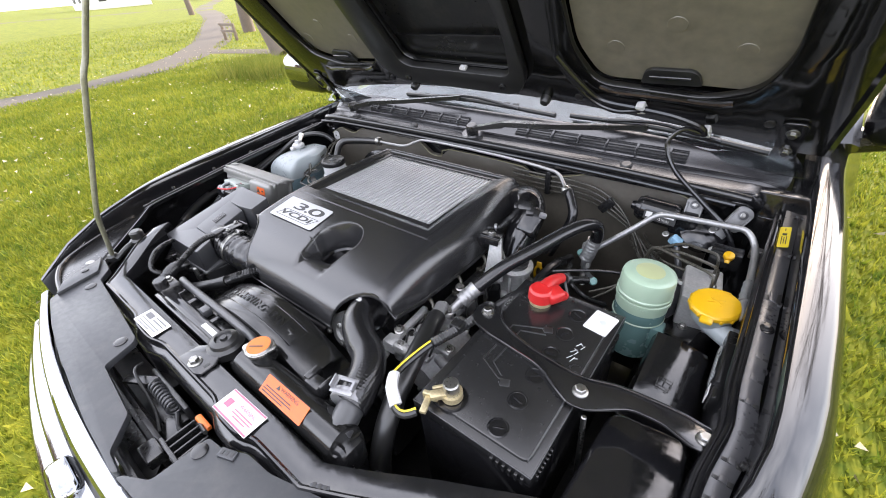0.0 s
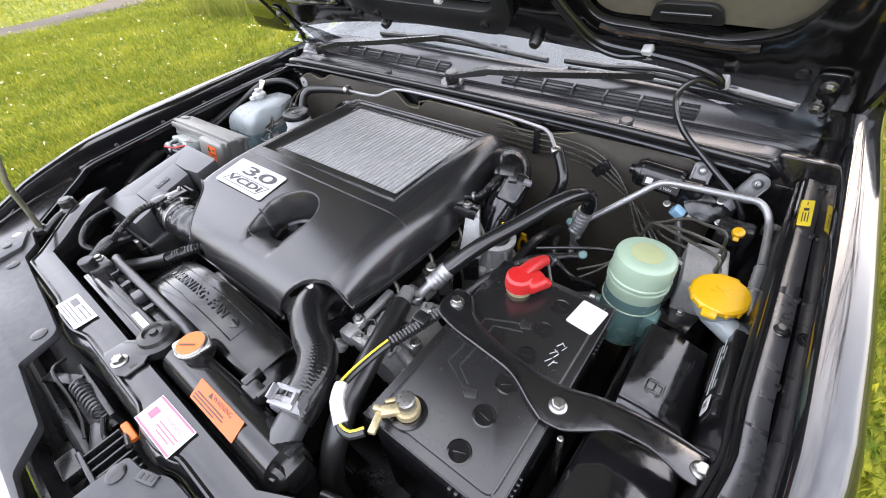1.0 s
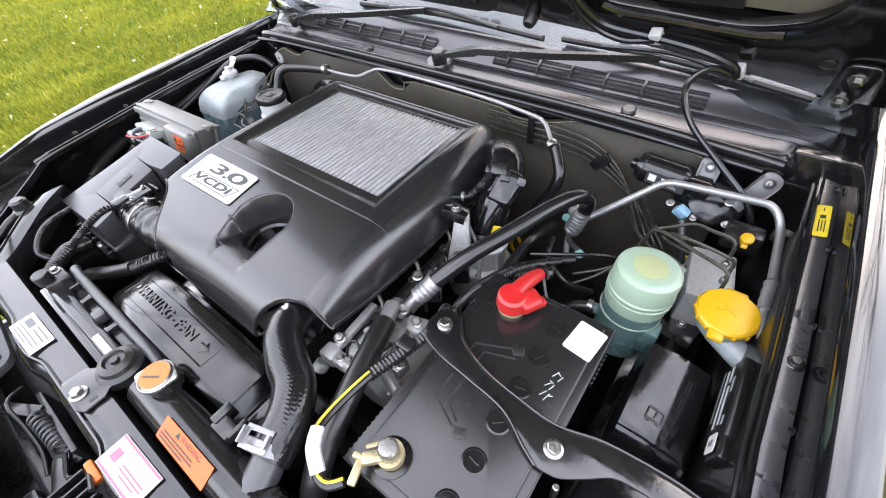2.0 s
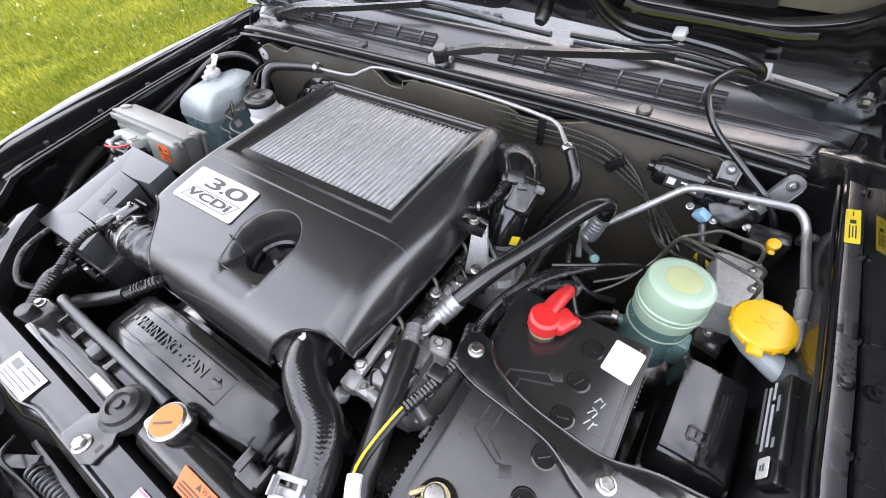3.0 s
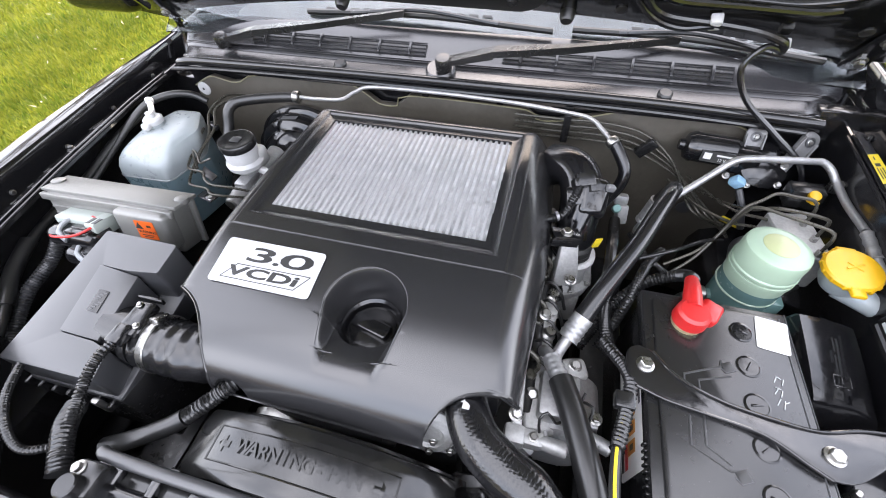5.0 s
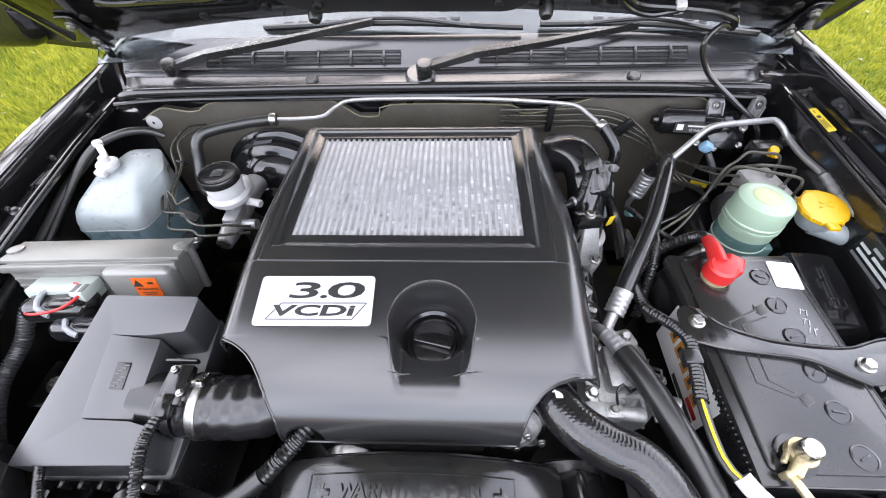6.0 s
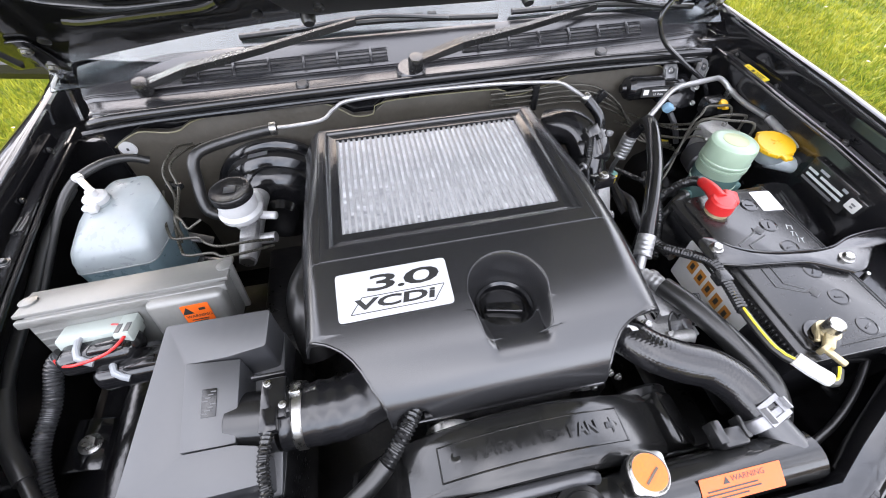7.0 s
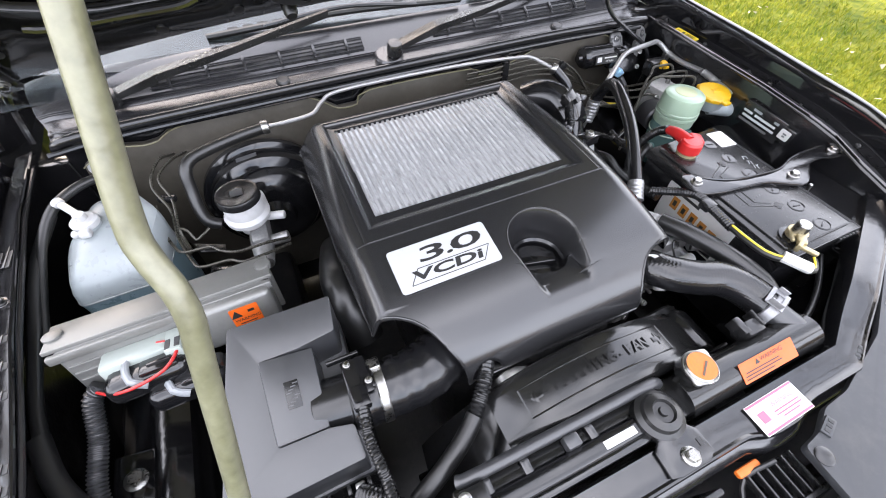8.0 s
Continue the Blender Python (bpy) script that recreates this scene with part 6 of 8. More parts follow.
part("gear_case", merge(lathe((0.605, 0.928, 0.972), (0.1, -0.6, 0.7), [(0.038, -0.02), (0.041, -0.014), (0.041, 0.006), (0.03, 0.012), (0.015, 0.016), (0, 0.016)], 28), box((0.568, 0.93, 0.98), (0.05, 0.04, 0.045), 0.008)), GLOSSY, wm)
ml = plane_on((0.525, 0.906, 0.991), (1, -0.08, -0.02), (0, 0.28, 0.96))
part("motor_label", box((0, 0, 0), (0.062, 0.019, 0.001), 0), INK, wm).matrix_basis = ob_pose(ml, wm)
bars(ml, [(-0.021, 0.001, 0.012, 0.011), (0.01, 0.004, 0.034, 0.003)], WHITE, wm, 0.0012)
words("motor_print", "12 Volts", 0.007, ml @ pose(0.008, -0.004, 0.0006), WHITE, wm, 0.0003)
for x, z, r in ((0.576, 1.012, 0), (0.655, 1.012, -32)):
    tab = plane_on((x, 0.946, z), (math.cos(radians(r)), 0, math.sin(radians(r))), (0, 0.5, 0.86))
    arm = part("mount_arm", turn(merge(prism(round_poly([(-0.015, -0.03), (0.015, -0.03), (0.016, 0.013), (0.008, 0.02), (-0.008, 0.02), (-0.016, 0.013)], 0.005, 3), -0.004, 0.003, 0.0015), box((0, -0.035, -0.006), (0.02, 0.04, 0.012), 0.004), box((-0.0135, -0.01, 0.003), (0.003, 0.034, 0.008), 0.001), box((0.0135, -0.01, 0.003), (0.003, 0.034, 0.008), 0.001)), tab), MOTORARM, wm)
    part("mount_bush", turn(lathe((0, 0.003, 0.003), (0, 0, 1), [(0.0085, 0), (0.0085, 0.002), (0.006, 0.0025), (0.0055, 0.0005), (0, 0.0005)], 20), tab), GREYP, arm)
    bolt(tab @ Vector((0, 0.003, 0.0035)), tab.to_3x3() @ Vector((0, 0, 1)), 0.006, arm)
part("blue_connector", box((0.566, 0.895, 0.955), (0.022, 0.016, 0.02), 0.004, pose(0, 0, 0, 20, 30, 0)), BLUEP, wm, "pale blue connector")
part("loom_tape", tube([(0.572, 0.888, 0.945), (0.585, 0.87, 0.92), (0.6, 0.86, 0.88)], 0.006, 10), GREYP, wm)
for x, z in ((0.545, 0.962), (0.63, 0.955), (0.62, 0.995), (0.585, 0.948)):
    bolt((x, 0.9, z), (0, -0.6, 0.75), 0.008, wm, material=STEEL)

# brake modulator, lines, reservoirs on that side
mod = thing("brake_modulator", (0.63, 0.79, 0.85), "silver brake modulator block with steel lines", "modulator")
part("valve_block", box((0.638, 0.785, 0.917), (0.06, 0.1, 0.07), 0.004, pose(0, 0, 0, 0, 0, 8)), ALUL, mod)
part("motor", lathe((0.585, 0.76, 0.905), (-0.3, -0.9, 0.15), [(0.03, -0.03), (0.032, -0.026), (0.032, 0.02), (0.028, 0.024), (0.008, 0.025), (0.008, 0.028), (0, 0.028)], 28), GREYP, mod)
part("bracket", prism([(0.6, 0.7), (0.65, 0.69), (0.67, 0.78), (0.62, 0.79)], 0.885, 0.889, 0.001), PAINT_IN, mod)
bolt((0.632, 0.728, 0.889), (0, 0, 1), 0.01, mod)
runs = ([(0.648, 0.809, 0.975), (0.647, 0.811, 0.988), (0.641, 0.817, 0.996), (0.615, 0.818, 0.998), (0.59, 0.818, 0.999), (0.565, 0.8, 0.995), (0.544, 0.789, 0.984), (0.528, 0.775, 0.94), (0.5, 0.747, 0.9), (0.46, 0.72, 0.87)],
        [(0.653, 0.776, 0.975), (0.652, 0.775, 0.99), (0.644, 0.773, 0.999), (0.615, 0.771, 1.006), (0.584, 0.769, 1.01), (0.57, 0.775, 1.004), (0.555, 0.795, 0.98), (0.54, 0.84, 0.95), (0.52, 0.9, 0.92), (0.5, 0.94, 0.9)],
        [(0.651, 0.745, 0.975), (0.65, 0.745, 0.988), (0.644, 0.751, 0.997), (0.6, 0.762, 1.001), (0.556, 0.774, 1.003), (0.543, 0.777, 0.99), (0.531, 0.779, 0.935), (0.505, 0.76, 0.905), (0.46, 0.74, 0.88)])
for r_ in runs:
    part("brake_line", tube([(r_[0][0], r_[0][1], 0.95), *r_], 0.0026, 8, 0.004), LINE, mod)
    part("line_nut", lathe((r_[0][0], r_[0][1], 0.948), (0, 0, 1), [(0.0055, 0), (0.0055, 0.012), (0.0035, 0.014)], 6), STEEL, mod)
for r_ in ([(0.616, 0.814, 0.944), (0.6, 0.82, 0.944), (0.565, 0.835, 0.938), (0.54, 0.87, 0.93), (0.5, 0.935, 0.925)], [(0.605, 0.79, 0.935), (0.58, 0.795, 0.945), (0.55, 0.81, 0.935), (0.51, 0.86, 0.92), (0.47, 0.935, 0.91)]):
    part("brake_line", tube(r_, 0.0026, 8, 0.005), LINE, mod)
    part("line_nut", lathe(r_[0], Vector(r_[1]) - Vector(r_[0]), [(0.0055, -0.006), (0.0055, 0.006), (0.0035, 0.008)], 6), STEEL, mod)
part("yellow_tag", box((0.606, 0.912, 0.846), (0.034, 0.006, 0.012), 0.002, pose(0, 0, 0, 0, 0, -30)), YELLOWL, mod, "yellow tape flag")
sm = thing("brake_fluid_sensor", (0.657, 0.855, 0.95), "small yellow plug on a black plastic holder", "plug")
part("holder", box((0.655, 0.868, 0.965), (0.05, 0.03, 0.035), 0.004), PLASTIC, sm)
part("yellow_plug", lathe((0.659, 0.853, 0.968), (0, -0.35, 1), [(0.005, 0), (0.005, 0.008), (0.0085, 0.01), (0.0092, 0.012), (0.0085, 0.0165), (0.004, 0.018), (0, 0.018)], 18), YELLOW, sm, "yellow plastic plug")
part("plug_tab", box((0.659, 0.838, 0.975), (0.008, 0.012, 0.006), 0.0015, pose(0, 0, 0, -30, 0, 0)), YELLOW, sm)

res = thing("steering_fluid_reservoir", (0.563, 0.698, 0.84), "pale green steering fluid reservoir half full of teal fluid", "reservoir")
part("lower_body", lathe((0.56, 0.694, 0.835), (0.03, 0.02, 1), [(0.036, 0), (0.04, 0.004), (0.041, 0.05), (0.042, 0.095), (0.0425, 0.1), (0.042, 0.104)], 40), RESBODY, res)
part("upper_body", lathe((0.563, 0.696, 0.938), (0.03, 0.02, 1), [(0.0423, 0), (0.0423, 0.014), (0.0445, 0.016), (0.0445, 0.022), (0.04, 0.024)], 40), RESLID, res)
rcap = part("cap", lathe((0.5635, 0.6965, 0.962), (0.03, 0.02, 1), [(0.0435, 0), (0.0445, 0.003), (0.0445, 0.006), (0.043, 0.008), (0.0425, 0.033), (0.041, 0.039), (0.037, 0.042), (0.03, 0.043), (0, 0.0432)], 48), RESLID, res)
part("cap_centre", lathe((0.5648, 0.6974, 1.0045), (0.03, 0.02, 1), [(0.0225, 0), (0.0225, 0.001), (0.0195, 0.0018), (0, 0.002)], 36), RESTOP, rcap, "yellowed centre of the cap")
part("body_seam", lathe((0.562, 0.6955, 0.915), (0.03, 0.02, 1), [(0.0425, 0), (0.0432, 0.0008), (0.0432, 0.002), (0.0425, 0.0028)], 40), RESLID, res)
part("outlet", cyl((0.525, 0.69, 0.885), (0.505, 0.688, 0.885), 0.009, seg=16), RESBODY, res)
part("hose_clip", lathe((0.513, 0.689, 0.885), (-1, -0.1, 0), [(0.0115, 0), (0.0115, 0.008)], 16), STEEL, res)
part("outlet_hose", tube([(0.515, 0.689, 0.885), (0.49, 0.68, 0.88), (0.46, 0.665, 0.85), (0.43, 0.66, 0.8)], 0.0095, 12), RUBBER, res)
part("mount_tab", box((0.6, 0.68, 0.89), (0.022, 0.03, 0.05), 0.005), RESBODY, res)

wf = thing("washer_filler", (0.665, 0.7, 0.93), "yellow capped washer filler on a milky plastic neck", "filler neck")
part("funnel", lathe((0.666, 0.698, 0.945), (-0.05, -0.05, 1), [(0.022, 0), (0.029, 0.012), (0.031, 0.03), (0.03, 0.031)], 28), MILK, wf)
part("neck", tube([(0.664, 0.692, 0.948), (0.69, 0.674, 0.948), (0.715, 0.66, 0.943), (0.728, 0.652, 0.92), (0.73, 0.65, 0.88)], 0.0165, 14), MILK, wf)
cp = part("cap", lathe((0.6645, 0.698, 0.974), (-0.05, -0.08, 1), [(0.0335, 0), (0.0355, 0.002), (0.0355, 0.008), (0.033, 0.011), (0.012, 0.013), (0, 0.013)], 36), YELLOW, wf, "bright yellow snap cap")
part("cap_tab", box((0.66, 0.661, 0.977), (0.018, 0.02, 0.007), 0.003), YELLOW, cp)
for k in range(14):
    part("cap_rib", box((0.6645 + 0.0352 * math.cos(math.tau * k / 14 + 0.2), 0.698 + 0.0352 * math.sin(math.tau * k / 14 + 0.2), 0.9775 + 0.0028 * math.sin(math.tau * k / 14 + 0.2)), (0.004, 0.004, 0.006), 0.001, pose(0, 0, 0, 0, 0, 360 * k / 14 + 11)), YELLOW, cp)
part("cap_hinge", box((0.668, 0.733, 0.978), (0.026, 0.014, 0.008), 0.003), YELLOW, cp)
part("cap_emblem", box((0.664, 0.698, 0.9875), (0.026, 0.003, 0.0015), 0.0005, pose(0, 0, 0, 0, 0, 25)), YELLOW, cp)
part("cap_emblem", box((0.664, 0.698, 0.9875), (0.02, 0.003, 0.0015), 0.0005, pose(0, 0, 0, 0, 0, -40)), YELLOW, cp)

# fuse boxes
fb = thing("fuse_box", (0.645, 0.58, 0.8), "black fuse box with a domed glossy lid", "fuse box")
part("base", prism([(0.6, 0.505), (0.69, 0.51), (0.69, 0.64), (0.605, 0.64)], 0.78, 0.885, 0.005), PLASTIC, fb)
fb_lid = loft([[(x0, y, z - 0.0), (x0 + 0.003, y, z + h * 0.75), (x0 + 0.009, y, z + h), (x0 + 0.04, y, z + h - 0.001), (x1 - 0.03, y, z + h - 0.006), (x1 - 0.012, y, z + h - 0.012), (x1 - 0.004, y, z + h * 0.5), (x1, y, z)] for y, x0, x1, z, h in ((0.646, 0.602, 0.69, 0.882, 0.012), (0.643, 0.599, 0.69, 0.882, 0.05), (0.637, 0.598, 0.691, 0.882, 0.058), (0.6, 0.598, 0.692, 0.882, 0.053), (0.56, 0.598, 0.692, 0.882, 0.046), (0.528, 0.598, 0.691, 0.882, 0.038), (0.52, 0.598, 0.691, 0.882, 0.033), (0.505, 0.599, 0.69, 0.882, 0.014), (0.501, 0.6, 0.689, 0.882, 0.003))], caps=True)
part("lid", fb_lid, GLOSSY, fb)
part("lid_lip", prism(round_poly([(0.594, 0.497), (0.694, 0.502), (0.694, 0.647), (0.599, 0.649)], 0.01, 4), 0.876, 0.885, 0.003), GLOSSY, fb)
em_ = plane_on((0.64, 0.55, 0.9279), (1, 0, -0.04), (0, 1, 0.18))
for ex, ey, ew, eh in ((0, 0.008, 0.02, 0.0012), (0, -0.006, 0.02, 0.0012), (-0.0096, 0.001, 0.0012, 0.015), (0.0096, 0.001, 0.0012, 0.015), (-0.006, -0.0085, 0.005, 0.0012), (0.006, -0.0085, 0.005, 0.0012), (0.0, 0.002, 0.0014, 0.009)):
    part("moulded_emblem", turn(box((ex, ey, 0.0004), (ew, eh, 0.0012), 0.0003), em_), PLASTIC, fb)
part("latch", box((0.645, 0.65, 0.9), (0.03, 0.01, 0.025), 0.003), PLASTIC, fb)
fl = thing("relay_box", (0.64, 0.35, 0.8), "smooth black relay box beside the battery", "relay box")
part("base", prism([(0.592, 0.29), (0.694, 0.3), (0.686, 0.46), (0.6, 0.452)], 0.76, 0.9, 0.005), PLASTIC, fl)
part("lid", prism(round_poly([(0.588, 0.286), (0.698, 0.296), (0.69, 0.466), (0.597, 0.457)], 0.02, 4), 0.895, 0.945, 0.014, 4), GLOSSY, fl)
part("lid_lip", prism(round_poly([(0.583, 0.281), (0.703, 0.291), (0.694, 0.47), (0.593, 0.461)], 0.012, 4), 0.89, 0.903, 0.003), GLOSSY, fl)
cs = thing("side_relay_panel", (0.705, 0.55, 0.95), "black relay panel with pale printed label on the inner wing", "relay panel")
cm = plane_on((0.688, 0.59, 0.967), (0, -0.086, -0.004), (0.06, 0, 1))
part("panel", turn(box((0.004, 0, -0.006), (0.1, 0.05, 0.012), 0.002), cm), PLASTIC, cs)
for k, rows_ in enumerate(([(-0.006, 0.07)], [(0.001, 0.078)], [(-0.03, 0.022), (0.012, 0.05)], [(-0.012, 0.02), (0.034, 0.011)])):
    bars(cm, [(x_, -0.015 + 0.0095 * k, w_, 0.0048) for x_, w_ in rows_], (GREYINK, FAINT, FAINT, LEVERP)[k], cs, 0.0005)
part("tag_backing", turn(box((0.061, 0.002, -0.007), (0.03, 0.034, 0.01), 0.003), cm), PLASTIC, cs)
tg = sticker("tag", plane_on((0.6878, 0.53, 0.968), (0, -1, -0.05), (0.06, 0, 1)), 0.022, 0.02, WHITE, cs, "small white printed tag")
bars(plane_on((0.6878, 0.53, 0.968), (0, -1, -0.05), (0.06, 0, 1)), [(0, 0.002, 0.008, 0.003), (0, -0.003, 0.006, 0.003)], GREYINK, tg)
for cx_, cz_, sl_ in ((0.721, 1.031, 0.25),):
    m_ = plane_on((cx_, 0.869, cz_), (0, -1, -0.03), (1, 0, sl_))
    ystick = sticker("caution_label", m_, 0.068, 0.015, YELLOWL, body, "yellow caution label with black print", 0.002)
    bars(m_, [(-0.008, 0.0, 0.007, 0.006), (0.012, 0.003, 0.026, 0.0012), (0.012, 0.0, 0.022, 0.0012), (0.012, -0.003, 0.026, 0.0012), (-0.024, 0.0, 0.008, 0.0012)], INK, ystick)

# fuel filter and breather on the engine's side
ff = thing("fuel_filter_housing", (0.295, 0.69, 0.85), "cast aluminium throttle body with black breather and yellow dipstick", "throttle body")
part("casting", merge(lathe((0.297, 0.712, 0.83), (0.05, 0.02, 1), [(0.05, 0), (0.052, 0.016), (0.05, 0.02), (0.04, 0.026), (0.036, 0.06), (0.037, 0.064), (0.042, 0.066), (0.042, 0.074), (0.036, 0.078)], 28), box((0.29, 0.705, 0.795), (0.085, 0.08, 0.08), 0.01)), ALUL, ff)
for ang in (200, 245, 290, 335):
    c_, s_ = math.cos(radians(ang)), math.sin(radians(ang))
    part("gusset", turn(prism([(0.03, 0.0), (0.053, 0.0), (0.041, 0.05), (0.034, 0.055)], -0.003, 0.003, 0.001), Matrix.Translation((0.299, 0.713, 0.848)) @ Matrix(((c_, 0, -s_, 0), (s_, 0, c_, 0), (0, 1, 0, 0), (0, 0, 0, 1)))), ALUL, ff)
    bolt((0.298 + 0.047 * c_, 0.712 + 0.047 * s_, 0.85), (0, 0, 1), 0.009, ff)
part("rubber_elbow", lathe((0.3, 0.712, 0.902), (0.0, 0.15, 1), [(0.031, 0), (0.0335, 0.003), (0.0315, 0.007), (0.0335, 0.012), (0.0315, 0.017), (0.0335, 0.022), (0.03, 0.028)], 32), RUBBER, ff)
part("duct", merge(tube([(0.3, 0.716, 0.922), (0.3, 0.727, 0.942), (0.3, 0.745, 0.966), (0.298, 0.768, 0.988), (0.291, 0.792, 1.0), (0.274, 0.815, 1.0), (0.25, 0.835, 0.986)], (0.0305, 0.036), 32), box((0.312, 0.756, 0.99), (0.05, 0.066, 0.042), 0.013, pose(0, 0, 0, 42, 14, 10), 4), box((0.289, 0.747, 0.994), (0.036, 0.036, 0.026), 0.009, pose(0, 0, 0, 38, -10, 0), 3)), GLOSSY, ff, "shiny black intake duct")
part("duct_seam", tube([(0.329, 0.725, 0.945), (0.33, 0.745, 0.972), (0.327, 0.77, 0.995), (0.318, 0.797, 1.008)], 0.0028, 8), GLOSSY, ff)
part("duct_band", tube([(0.3, 0.73, 0.9455), (0.3, 0.7335, 0.9505)], 0.0318, 28, 0.003), GLOSSY, ff)
part("sensor", merge(box((0.297, 0.757, 1.024), (0.03, 0.022, 0.014), 0.003, pose(0, 0, 0, 35, 0, 20)), box((0.313, 0.752, 1.02), (0.016, 0.018, 0.006), 0.001, pose(0, 0, 0, 35, 0, 20)), box((0.283, 0.748, 1.022), (0.008, 0.014, 0.02), 0.002, pose(0, 0, 0, 35, 0, 20))), PLASTIC, ff)
part("sensor_lead", tube([(0.291, 0.745, 1.02), (0.284, 0.727, 1.008), (0.273, 0.705, 0.994), (0.255, 0.695, 0.99), (0.234, 0.69, 0.987)], 0.0062, 12, ribs=(0.004, 0.0009)), PLASTIC, ff)
part("lead_band", tube([(0.266, 0.701, 0.9925), (0.262, 0.699, 0.9918)], 0.0078, 12, 0.002), CLAMPM, ff)
part("strap", merge(box((0.28, 0.659, 1.0), (0.04, 0.026, 0.004), 0.0015, pose(0, 0, 0, -8, 8, 14)), box((0.28, 0.647, 0.993), (0.04, 0.003, 0.014), 0.001, pose(0, 0, 0, -8, 8, 14))), PAINT_IN, ff)
part("strap_leg", turn(prism([(-0.011, 0.0), (0.011, 0.0), (0.016, -0.05), (0.02, -0.095), (-0.02, -0.095), (-0.015, -0.05)], -0.005, 0.005, 0.002), Matrix.Translation((0.286, 0.667, 0.996)) @ pose(0, 0, 0, 72, 0, 18)), ALUL, ff)
for dx in (-0.008, 0.008):
    part("leg_rib", tube([(0.286 + dx, 0.66, 0.99), (0.29 + dx * 1.4, 0.672, 0.945), (0.293 + dx * 1.8, 0.682, 0.905)], 0.003, 8), ALUL, ff)
bolt((0.28, 0.658, 1.003), (0, -0.1, 1), 0.011, ff)
part("clip", box((0.338, 0.76, 1.012), (0.014, 0.01, 0.01), 0.002, pose(0, 0, 0, 0, 20, 25)), CLAMPM, ff)
part("yellow_tape", box((0.333, 0.693, 0.955), (0.013, 0.003, 0.018), 0.001, pose(0, 0, 0, 0, 15, 35)), YELLOWL, ff)
part("dipstick_ring", tube([(0.325 + 0.009 * math.cos(a) * 1.1 + 0.004, 0.78, 0.845 + 0.021 * math.sin(a)) for a in (math.tau * k / 14 for k in range(15))], 0.0032, 8, 0.004), YELLOW, ff, "yellow dipstick ring")
part("dipstick_tag", box((0.329, 0.78, 0.871), (0.012, 0.006, 0.014), 0.002), YELLOW, ff)
part("dipstick_stem", cyl((0.329, 0.781, 0.823), (0.329, 0.785, 0.75), 0.003, seg=10), STEEL, ff)
for k, (pts, r) in enumerate((([(0.35, 0.54, 0.9), (0.38, 0.6, 0.935), (0.4, 0.65, 0.94), (0.42, 0.7, 0.92), (0.45, 0.75, 0.9)], 0.007), ([(0.36, 0.52, 0.93), (0.355, 0.57, 0.92), (0.36, 0.62, 0.91), (0.38, 0.68, 0.9), (0.4, 0.75, 0.86)], 0.009), ([(0.4, 0.78, 0.9), (0.42, 0.72, 0.915), (0.46, 0.7, 0.9), (0.5, 0.72, 0.88)], 0.005), ([(0.38, 0.83, 0.88), (0.37, 0.75, 0.9), (0.365, 0.66, 0.89)], 0.01), ([(0.4, 0.69, 0.94), (0.45, 0.71, 0.95), (0.5, 0.75, 0.94), (0.54, 0.78, 0.92)], 0.003))):
    lo = thing("wiring_loom", pts[0], "black corrugated wiring loom beside the engine", "cable", "wiring looms")
    part("sleeve", tube(pts, r, 10, ribs=(0.005, 0.0009) if k < 2 else None), PLASTIC, lo)

# ---- air intake side ----
ab = thing("air_filter_box", (-0.36, 0.4, 0.78), "dark grey plastic air filter box with sloping lid", "air filter box")
AZ = lambda x, y: 0.8632 + 0.3 * y - 0.9
part("lower_box", prism([(-0.436, 0.302), (-0.272, 0.302), (-0.262, 0.5), (-0.395, 0.502)], 0.74, 0.9, 0.006), PLASTIC, ab)
part("lid_skirt", prism([(-0.438, 0.3), (-0.274, 0.303), (-0.264, 0.5), (-0.394, 0.502)], 0.885, 0.925, 0.004, zf=lambda x, y: 0.25 * (y - 0.4) - 0.0), GREYP, ab)
part("lid", prism(round_poly([(-0.391, 0.498), (-0.265, 0.497), (-0.272, 0.453), (-0.32, 0.4475), (-0.3655, 0.4475), (-0.3675, 0.352), (-0.31, 0.351), (-0.283, 0.345), (-0.281, 0.307), (-0.438, 0.303)], 0.004, 3), 0.9, 0.9, 0.004, 3, zf=AZ), GREYP, ab, "grey textured plastic lid")
part("lid_step", prism([(-0.3655, 0.447), (-0.304, 0.4455), (-0.31, 0.3535), (-0.3675, 0.3525)], 0.9, 0.9, 0.0015, zf=lambda x, y: -0.0338 + 0.3 * y - 0.14 * (x + 0.366)), GREYP, ab, "grey textured panel with a moulded mark")
pm = plane_on((-0.338, 0.4, 0.9828), (1, 0, -0.14), (0, 1, 0.3))
part("maker_mark", box((0, 0, 0.0004), (0.016, 0.032, 0.0012), 0.0004), PLASTIC, ab).matrix_basis = ob_pose(pm, ab)
bars(pm, [(-0.004 + 0.0028 * (k % 4), -0.012 + 0.0035 * k, 0.006, 0.0014) for k in range(8)], GREYP, ab, 0.0014)
for k in range(7):
    part("seam_rib", box((-0.44 + 0.025 * k, 0.297, 0.885), (0.006, 0.012, 0.02), 0.002), PLASTIC, ab)
for x, y in ((-0.46, 0.33), (-0.44, 0.45), (-0.3, 0.293)):
    part("spring_clip", box((x, y, 0.895), (0.012, 0.008, 0.035), 0.002), STEEL, ab)
maf = thing("airflow_meter", (-0.275, 0.385, 0.9), "black airflow meter tube with a screwed sensor", "sensor")
part("tube", lathe((-0.325, 0.386, 0.94), (1, -0.08, -0.02), [(0.034, 0), (0.036, 0.002), (0.036, 0.045), (0.0385, 0.047), (0.0385, 0.06)], 32), PLASTIC, maf)
part("outlet", box((-0.318, 0.388, 0.915), (0.03, 0.075, 0.06), 0.01), PLASTIC, maf)
